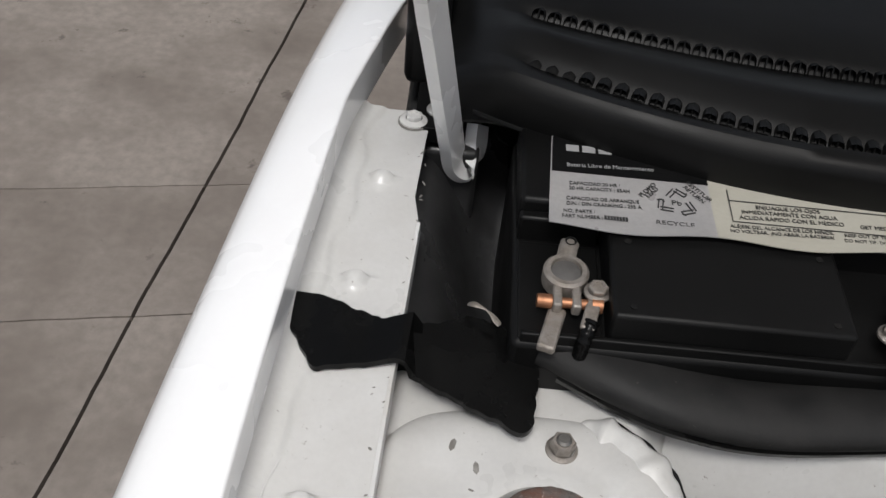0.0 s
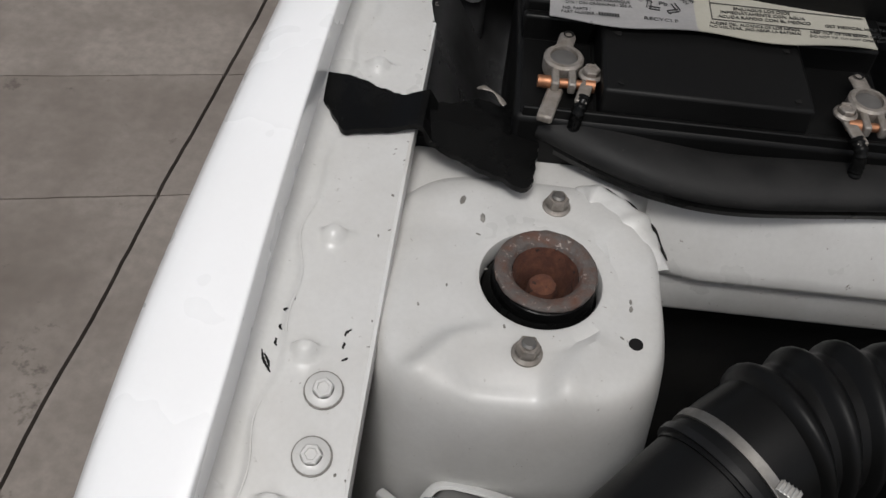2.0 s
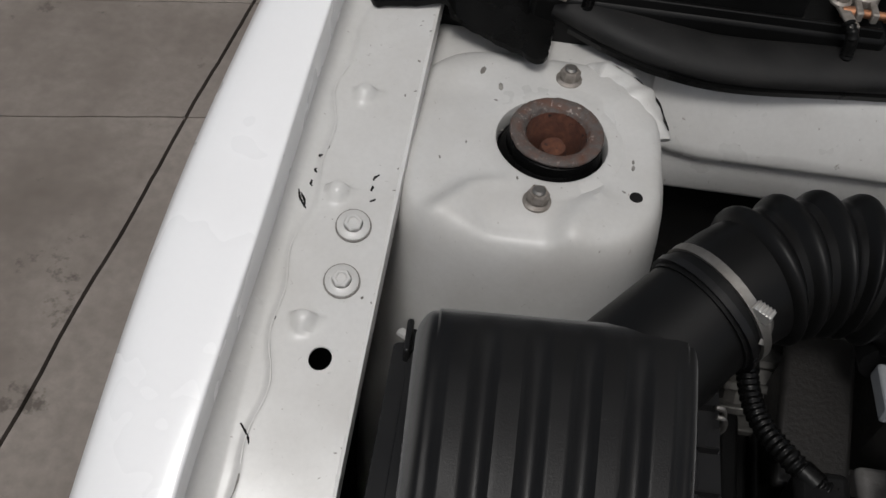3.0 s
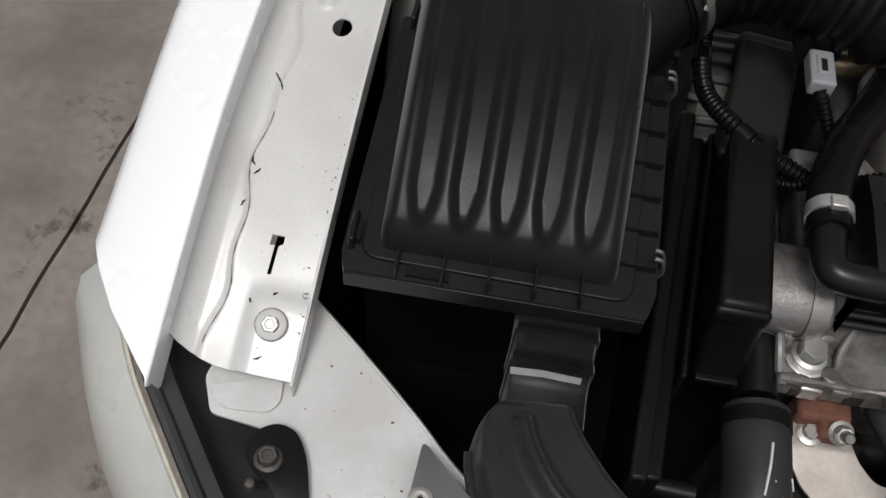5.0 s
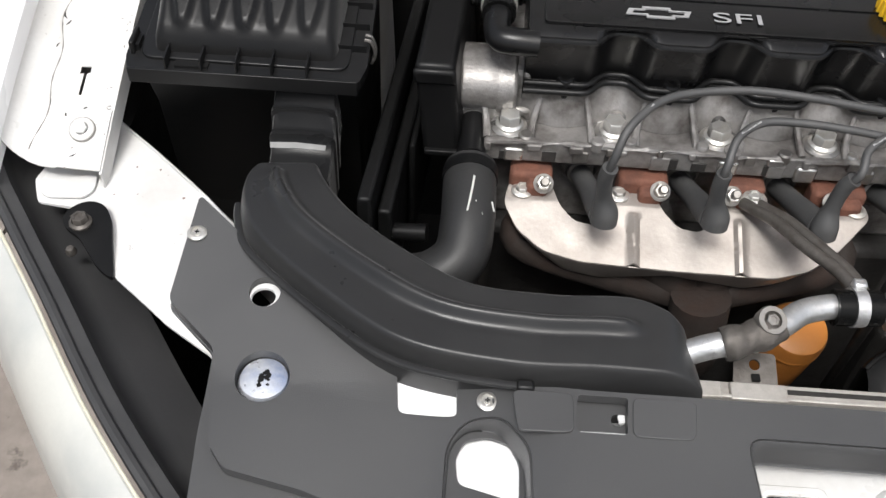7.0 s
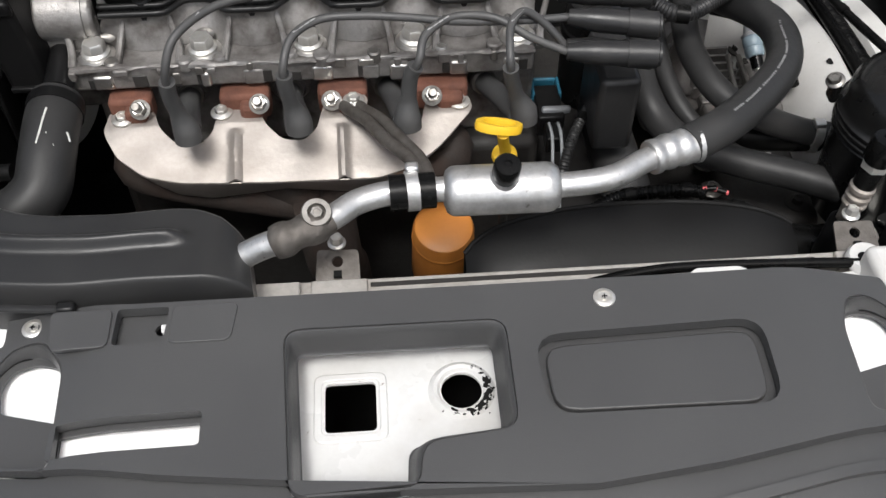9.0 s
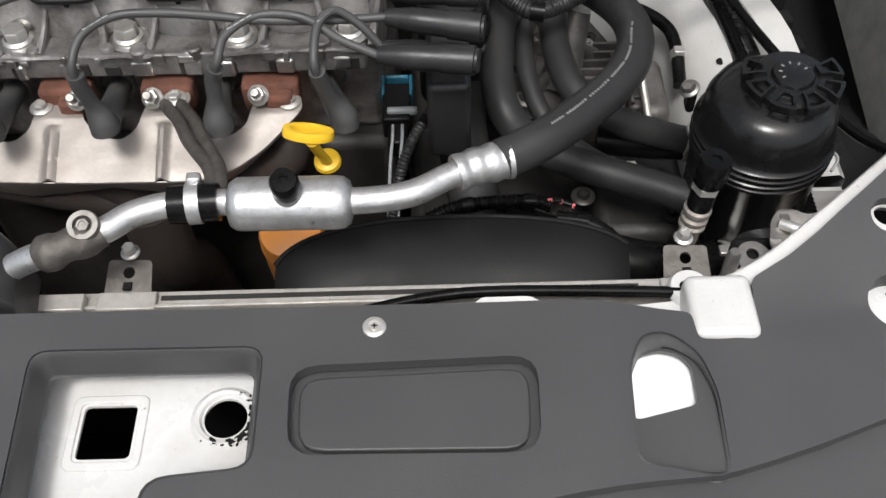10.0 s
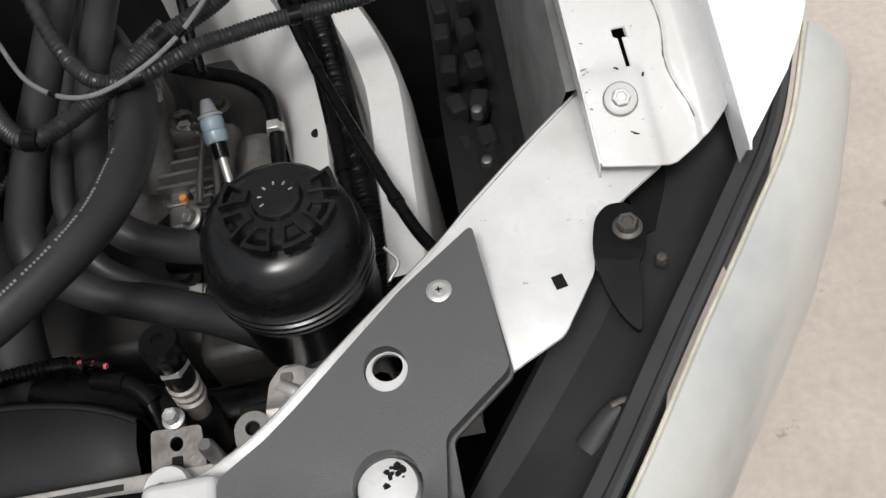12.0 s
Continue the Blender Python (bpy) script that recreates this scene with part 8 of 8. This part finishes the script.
def far_side():
    """The white chassis member, liner, hoses, gearbox and loom on the far side."""
    c = thing("chassis_member", "white painted chassis member with a wiring loom laid in it", "chassis rail", (0.46, 0.2, 0.6))
    inv = Matrix.Translation((-0.46, -0.2, -0.6))
    T = lambda bm: (bm.transform(inv), bm)[1]
    ys = [-0.02 + 0.50 * i / 20 for i in range(21)]
    def sec(y, k):
        bend = 0.9 * max(0.0, y - 0.14) ** 1.6
        x, z = ((0.382, 0.52), (0.385, 0.735), (0.394, 0.770), (0.410, 0.794), (0.431, 0.8055), (0.4365, 0.799), (0.440, 0.764), (0.458, 0.764), (0.462, 0.797), (0.467, 0.806), (0.493, 0.8085), (0.4985, 0.803), (0.500, 0.785), (0.501, 0.52))[k]
        fall = max(0.0, min(1.0, (0.055 - y) / 0.05)) if k < 7 else 0.0
        return Vector((x - bend, y, z + 0.004 * math.sin(y * 11) * (k in (3, 4, 9, 10)) - 0.14 * fall * fall * (z > 0.6)))
    # white paint, greyed by colour for the shade on this side
    part("member", T(grid(ys, range(14), sec)), SHADEDBAY, c, "white painted pressed steel member")
    part("drain_hole", T(lathe([(0, 0.0005), (0.0042, 0.0004), (0.0044, -0.0003)], 16, Matrix.Translation((0.4220, 0.125, 0.8048)))), DARK, c)
    part("end_plate", T(box(0.460, 0.500, -0.022, -0.018, 0.50, 0.79)), SHADEDBAY, c)
    hose("wiring_loom", [(0.405, 0.46, 0.83), (0.420, 0.32, 0.815), (0.436, 0.22, 0.810), (0.448, 0.12, 0.806), (0.456, 0.04, 0.800), (0.466, -0.06, 0.78)], 0.0095, RUBBER, "black corrugated wiring loom in the channel", "wiring loom", 14, 120, rings=lambda u, s: 0.0108 + 0.0009 * math.sin(s * 1570))
    hose("wiring_loom", [(0.392, 0.40, 0.826), (0.408, 0.30, 0.822), (0.428, 0.20, 0.818), (0.440, 0.10, 0.812), (0.446, 0.02, 0.803), (0.452, -0.05, 0.79)], 0.0062, RUBBER, "thin black taped loom along the member", "wiring loom", 12, 20)
    hose("cable", [(0.405, 0.26, 0.845), (0.430, 0.17, 0.842), (0.464, 0.07, 0.842), (0.492, -0.01, 0.850), (0.512, -0.055, 0.868)], 0.0045, RUBBER, "thin black cable over the member", "cable", 10, 10)
    l = thing("wheel_liner", "dark textured plastic wheel arch liner", "wheel liner", (0.57, 0.2, 0.5))
    inv2 = Matrix.Translation((-0.57, -0.2, -0.5))
    bm = grid([i / 14 for i in range(15)], [i / 14 for i in range(15)], lambda u, v: Vector((0.518 + 0.115 * u, -0.04 + 0.60 * v, 0.66 + 0.05 * math.sin(v * 6 + u * 2) + 0.10 * u * u + 0.008 * math.sin(u * 40) * math.sin(v * 55))))
    bm.transform(inv2)
    part("liner", bm, DARKTEX, l).modifiers.new("sheet", "SOLIDIFY").thickness = 0.003
    # moulded blocks on the liner, in two rows
    rnd = random.Random(8)
    for k in range(9):
        for x in (0.532, 0.556):
            y = 0.0 + 0.045 * k + rnd.uniform(-0.006, 0.006)
            bm = box(-0.008, 0.008, -0.011, 0.011, -0.02, 0.004)
            bm.transform(inv2 @ Matrix.Translation((x + rnd.uniform(-0.003, 0.003), y, 0.69)) @ Matrix.Rotation(rnd.uniform(-0.3, 0.3), 4, "Z"))
            part("block", bm, DARKTEX, l, bevel=0.003)
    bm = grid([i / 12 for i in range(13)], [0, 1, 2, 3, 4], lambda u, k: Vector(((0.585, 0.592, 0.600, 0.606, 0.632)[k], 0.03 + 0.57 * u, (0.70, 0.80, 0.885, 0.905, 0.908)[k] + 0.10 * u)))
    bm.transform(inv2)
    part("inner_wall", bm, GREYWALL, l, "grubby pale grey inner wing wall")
    for y, z in ((0.14, 0.70), (0.19, 0.71)):
        bm = lathe([(0.006, 0), (0.005, 0.01), (0, 0.012)], 10, inv2 @ Matrix.Translation((0.55, y, z)))
        part("stud", bm, LEADSTEEL, l)
    # gearbox and mounts deep in the bay
    g = thing("gearbox", "oily cast aluminium gearbox casing", "gearbox", (0.28, 0.15, 0.40))
    ig = Matrix.Translation((-0.28, -0.15, -0.40))
    for b, mt in (((0.13, 0.38, 0.02, 0.34, 0.40, 0.70), DARKCAST), ((0.27, 0.345, 0.10, 0.20, 0.66, 0.762), ALUDULL), ((0.20, 0.28, 0.16, 0.30, 0.66, 0.77), DARKCAST), ((0.30, 0.39, -0.02, 0.12, 0.60, 0.735), DARKCAST), ((0.345, 0.378, 0.09, 0.17, 0.70, 0.775), ALUDULL)):
        bm = box(*b)
        bm.transform(ig)
        part("casing", bm, mt, g, bevel=0.012, segs=3)
    rnd = random.Random(4)
    for k in range(16):
        x, y = rnd.uniform(0.26, 0.39), rnd.uniform(0.0, 0.24)
        z = 0.775 if x < 0.345 and 0.1 < y < 0.2 else 0.735
        nut = hexbolt(bmesh.new(), ig @ Matrix.Translation((x, y, z)), rnd.uniform(0.010, 0.016), 0.008, 0.011)
        part("bolt", nut, rnd.choice((LEADSTEEL, DARKCAST, DARKCAST)), g)
    for k in range(6):
        y = 0.115 + 0.012 * k
        bm = box(0.285, 0.335, y, y + 0.003, 0.773, 0.786)
        bm.transform(ig)
        part("rib", bm, ALUDULL, g)
    # cast web with two bolts, small ribbed housings and their pipe
    web = loop_from([(0.231, 0.168), (0.243, 0.217), (0.272, 0.236), (0.288, 0.240), (0.290, 0.214), (0.270, 0.188), (0.262, 0.146), (0.240, 0.146)], r=0.008)
    bm = sheet(web, [ring(0.262, 0.202, 0.007, 14)], lambda x, y: 0.778 + 0.25 * (y - 0.16), 0.03, 0.008, 2)
    bm.transform(ig)
    rough(bm, 0.002, 60)
    part("web", bm, ALUDULL, g, "cast web", bevel=0.003)
    for x, y in ((0.246, 0.166), (0.276, 0.222), (0.250, 0.196)):
        part("bolt", hexbolt(bmesh.new(), ig @ Matrix.Translation((x, y, 0.779 + 0.25 * (y - 0.16))), 0.013, 0.008, 0.010), LEADSTEEL, g)
    for x0, x1, y0, y1, z1 in ((0.292, 0.308, 0.080, 0.124, 0.778), (0.309, 0.330, 0.076, 0.100, 0.786), (0.312, 0.330, 0.104, 0.120, 0.780), (0.334, 0.350, 0.092, 0.116, 0.782)):
        bm = box(x0, x1, y0, y1, 0.70, z1)
        bm.transform(ig)
        hs = part("housing", bm, ALUDULL, g, bevel=0.003)
        bm = box(x0 - 0.001, x1 + 0.001, (y0 + y1) / 2 - 0.002, (y0 + y1) / 2 + 0.002, 0.72, z1 + 0.003)
        bm.transform(ig)
        part("rib", bm, ALUDULL, hs, bevel=0.001)
    for pts in ([(0.327, 0.152, 0.796), (0.324, 0.122, 0.794), (0.322, 0.090, 0.790)], [(0.337, 0.150, 0.796), (0.337, 0.120, 0.794), (0.337, 0.088, 0.790)]):
        bm = sweep(pts, 0.0028, 10, 5)
        bm.transform(ig)
        part("fork", bm, LEADSTEEL, g, "dull steel fork")
    bm = lathe([(0, 0.003), (0.003, 0.003), (0.0035, 0.0), (0.0035, -0.01)], 12, ig @ Matrix.Translation((0.306, 0.104, 0.782)))
    part("plug", bm, ORANGE, g, "small orange plug")
    hose("vent_pipe", [(0.300, 0.235, 0.80), (0.336, 0.214, 0.803), (0.361, 0.201, 0.803), (0.382, 0.179, 0.800), (0.387, 0.151, 0.795), (0.386, 0.115, 0.785)], 0.0062, RUBBER, "thin black bent vent pipe with a clamp", "pipe", 12, 8, clamps=[((0.387, 0.150, 0.7955), (0.387, 0.142, 0.794), 0.0072)])
    bm = sweep([(0.276, 0.140, 0.765), (0.284, 0.155, 0.795), (0.2945, 0.174, 0.828)], lambda u, s: 0.021 - 0.010 * u, 16, 8)
    bm.transform(ig)
    part("mount_arm", bm, ALUDULL, g, "upright cast arm")
    bm = sweep([(0.2940, 0.1735, 0.827), (0.2955, 0.176, 0.834)], 0.0105, 16, 2)
    bm.transform(ig)
    part("arm_cap", bm, STEEL, g)
    # ribbed plate at the arm's foot, with webs and lugs
    plate = loop_from([(0.236, 0.100), (0.232, 0.150), (0.250, 0.192), (0.300, 0.200), (0.318, 0.168), (0.306, 0.118), (0.270, 0.092)], r=0.010)
    bm = sheet(plate, [ring(0.258, 0.168, 0.009, 16), ring(0.296, 0.150, 0.006, 14)], lambda x, y: 0.766 + 0.12 * (y - 0.1), 0.02, 0.01, 2)
    bm.transform(ig)
    part("mount_plate", bm, ALUDULL, g, "cast mount plate", bevel=0.003)
    for a, b in (((0.240, 0.120, 0.772), (0.276, 0.142, 0.782)), ((0.246, 0.180, 0.778), (0.284, 0.160, 0.790)), ((0.310, 0.168, 0.776), (0.290, 0.160, 0.796))):
        bm = sweep([Vector(a), Vector(b)], 0.0055, 10, 3, True, None, 1.8)
        bm.transform(ig)
        part("web", bm, ALUDULL, g)
    for x, y in ((0.243, 0.118), (0.252, 0.184), (0.306, 0.178)):
        part("bolt", hexbolt(bmesh.new(), ig @ Matrix.Translation((x, y, 0.768 + 0.12 * (y - 0.1))), 0.014, 0.009, 0.011), STEEL, g)
    s = thing("cable_adjuster", "pale blue plastic cable adjuster on a rod", "cable adjuster", (0.345, 0.14, 0.78))
    isx = Matrix.Translation((-0.345, -0.14, -0.78))
    m = isx @ along((0.345, 0.128, 0.812), (0.339, 0.175, 0.84))
    part("barrel", lathe([(0, 0.0), (0.008, 0.0), (0.0095, 0.003), (0.0095, 0.009), (0.0086, 0.0100), (0.0095, 0.0112), (0.0095, 0.019), (0.0086, 0.021), (0, 0.021)], 24, m), PALEBLUE, s)
    part("collar", lathe([(0.0095, 0.021), (0.0102, 0.023), (0.007, 0.025), (0.0050, 0.034), (0.004, 0.036), (0, 0.036)], 20, m), PALE, s, "pale grey nose")
    part("rod", lathe([(0.0035, -0.06), (0.0035, 0.0)], 10, m), STEEL, s)
    part("rod_end", lathe([(0, -0.012), (0.006, -0.012), (0.0065, 0.0), (0, 0.001)], 14, m), RUBBER, s)
    bm = sweep([(0.341, 0.18, 0.838), (0.336, 0.22, 0.86), (0.33, 0.30, 0.90)], 0.0045, 10, 6)
    bm.transform(isx)
    part("cable", bm, RUBBER, s)
    # hoses crossing the gap
    def H(pts, r, lab, mat=DUSTY):
        a, b = Vector(pts[-2]), Vector(pts[-1])
        return hose("coolant_hose", pts, r, mat, lab, "hose", 18, 9, clamps=[(a.lerp(b, 0.25), a.lerp(b, 0.25) + (b - a).normalized() * 0.008, r * 1.09)], group="coolant hoses")
    H([(0.262, 0.40, 0.92), (0.249, 0.28, 0.897), (0.231, 0.186, 0.874), (0.213, 0.093, 0.852), (0.216, 0.035, 0.839), (0.248, 0.014, 0.812), (0.302, -0.004, 0.800), (0.355, -0.030, 0.802), (0.405, -0.062, 0.800), (0.430, -0.10, 0.79), (0.435, -0.14, 0.76)], 0.0142, "long dusty black coolant hose")
    H([(0.300, 0.36, 0.91), (0.280, 0.242, 0.888), (0.269, 0.172, 0.874), (0.263, 0.102, 0.855), (0.277, 0.046, 0.847), (0.314, 0.028, 0.829), (0.366, 0.034, 0.800), (0.40, 0.030, 0.795)], 0.0126, "dusty black coolant hose to the reservoir")
    H([(0.265, 0.36, 0.90), (0.249, 0.242, 0.879), (0.240, 0.149, 0.855), (0.238, 0.074, 0.841), (0.258, 0.029, 0.821), (0.306, 0.010, 0.793), (0.36, -0.002, 0.78)], 0.0085, "thin dusty black hose")
    H([(0.190, 0.14, 0.80), (0.180, 0.075, 0.812), (0.182, 0.020, 0.806), (0.190, -0.03, 0.79), (0.20, -0.07, 0.74)], 0.0220, "thick dusty black hose with a chalk tick")
    H([(0.21, -0.05, 0.79), (0.27, -0.075, 0.79), (0.32, -0.09, 0.785), (0.37, -0.085, 0.775), (0.43, -0.075, 0.76)], 0.0200, "thick black hose low behind the radiator", RUBBER)
    hose("coolant_hose", [(0.30, 0.045, 0.79), (0.345, 0.038, 0.79), (0.385, 0.035, 0.79)], 0.0135, RUBBER, "short black hose with a clamp", "hose", 18, 6, clamps=[((0.374, 0.0355, 0.79), (0.381, 0.035, 0.79), 0.0148)], group="coolant hoses")
    k = thing("vacuum_canister", "glossy black round canister beside the ignition coil", "canister", (0.174, 0.105, 0.86))
    ik = Matrix.Translation((-0.174, -0.105, -0.86))
    part("body", lathe([(0.030, 0.80), (0.030, 0.895), (0.027, 0.906), (0.018, 0.911), (0, 0.912)], 32, ik @ Matrix.Translation((0.174, 0.105, 0))), GLOSS, k)
    part("rim", lathe([(0.0305, 0.872), (0.0325, 0.874), (0.0325, 0.880), (0.0305, 0.882)], 32, ik @ Matrix.Translation((0.174, 0.105, 0))), BLACK, k)
    # looms over the top
    W = lambda pts, r, lab, k=1700: hose("wiring_loom", pts, r, LOOM, lab, "wiring loom", 12, 90, rings=lambda u, q: r + 0.0005 * math.sin(q * 2100))
    W([(0.120, -0.045, 0.80), (0.136, -0.010, 0.845), (0.172, 0.052, 0.855), (0.2105, 0.105, 0.858), (0.262, 0.158, 0.862), (0.32, 0.21, 0.87)], 0.0044, "thin corrugated loom behind the coil")
    W([(0.19, 0.16, 0.90), (0.225, 0.098, 0.902), (0.250, 0.086, 0.902), (0.292, 0.112, 0.904), (0.340, 0.152, 0.908), (0.384, 0.180, 0.912), (0.44, 0.24, 0.92)], 0.0072, "corrugated loom crossing above the gearbox", 1300)
    W([(0.20, 0.30, 0.93), (0.285, 0.124, 0.912), (0.372, 0.138, 0.908), (0.42, 0.148, 0.906), (0.482, 0.160, 0.90), (0.53, 0.19, 0.89)], 0.0060, "corrugated loom to the chassis member", 1500)
    hose("cable", [(0.20, 0.20, 0.90), (0.24, 0.135, 0.905), (0.29, 0.105, 0.912), (0.345, 0.130, 0.918), (0.385, 0.185, 0.925), (0.42, 0.28, 0.93)], 0.0019, GREYWIRE, "thin grey looped cable", "cable", 8, 12)
    # low loom with a red wire, near the fan
    hose("wiring_loom", [(0.150, -0.062, 0.815), (0.175, -0.052, 0.818), (0.21, -0.048, 0.818), (0.238, -0.047, 0.816), (0.250, -0.050, 0.814)], 0.0058, RUBBER, "taped black loom near the fan", "wiring loom", 12, 40, rings=lambda u, q: 0.0058 + 0.0005 * math.sin(q * 1570))
    hose("cable", [(0.246, -0.048, 0.818), (0.256, -0.050, 0.8195), (0.268, -0.055, 0.8185)], 0.0022, REDWIRE, "short bare red wire end", "cable", 8, 6)
    hose("cable", [(0.255, -0.06, 0.81), (0.275, -0.066, 0.812), (0.292, -0.078, 0.81), (0.30, -0.10, 0.80)], 0.0062, RUBBER, "taped black cable branch", "cable", 10, 6)
    p = thing("electrical_plug", "black plug with blue clips and pale pins", "electrical plug", (0.13, 0.0, 0.82))
    ip = Matrix.Translation((-0.13, 0.0, -0.82))
    for b, mt, nm in (((0.113, 0.137, 0.026, 0.070, 0.818, 0.841), BLACK, "body"), ((0.1115, 0.1145, 0.056, 0.080, 0.826, 0.842), BLUE, "clip"), ((0.1355, 0.1385, 0.056, 0.080, 0.826, 0.842), BLUE, "clip"), ((0.1145, 0.1355, 0.076, 0.080, 0.830, 0.842), BLUE, "clip_bar"), ((0.117, 0.143, 0.032, 0.038, 0.838, 0.845), PALE, "pin_lock"), ((0.118, 0.134, 0.004, 0.026, 0.818, 0.836), BLACK, "sleeve")):
        bm = box(*b)
        bm.transform(ip)
        part(nm, bm, mt, p, bevel=0.002)
    for x in (0.127, 0.135):
        bm = sweep([(x - 0.005, 0.022, 0.838), (x - 0.005, 0.004, 0.840), (x - 0.007, -0.018, 0.832), (x - 0.010, -0.045, 0.80)], 0.0014, 8, 6)
        bm.transform(ip)
        part("wire", bm, PALE, p)


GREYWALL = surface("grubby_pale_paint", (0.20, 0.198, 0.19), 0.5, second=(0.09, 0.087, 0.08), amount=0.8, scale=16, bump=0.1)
DARKTEX = surface("rough_black_liner", (0.003, 0.003, 0.003), 0.85, second=(0.007, 0.007, 0.0068), amount=0.6, scale=30, grain=0.5, bump=0.8, bump_scale=150)
ALUDULL = surface("dull_cast_aluminium", (0.20, 0.19, 0.18), 0.45, 0.6, second=(0.035, 0.03, 0.026), amount=0.8, scale=25, grain=0.4, bump=0.5, bump_scale=280)
PALEBLUE = surface("pale_blue_plastic", (0.20, 0.26, 0.30), 0.4, second=(0.15, 0.20, 0.21), amount=0.5, scale=60, bump=0.05)
GREYWIRE = surface("grey_cable_sheath", (0.16, 0.16, 0.165), 0.45, second=(0.09, 0.09, 0.09), amount=0.5, scale=60, bump=0.1)
REDWIRE = surface("red_wire", (0.5, 0.06, 0.07), 0.45, second=(0.6, 0.3, 0.3), amount=0.4, scale=200, bump=0)
BLUE = surface("blue_plastic", (0.03, 0.16, 0.24), 0.45, amount=0.3, bump=0.03)
far_side()
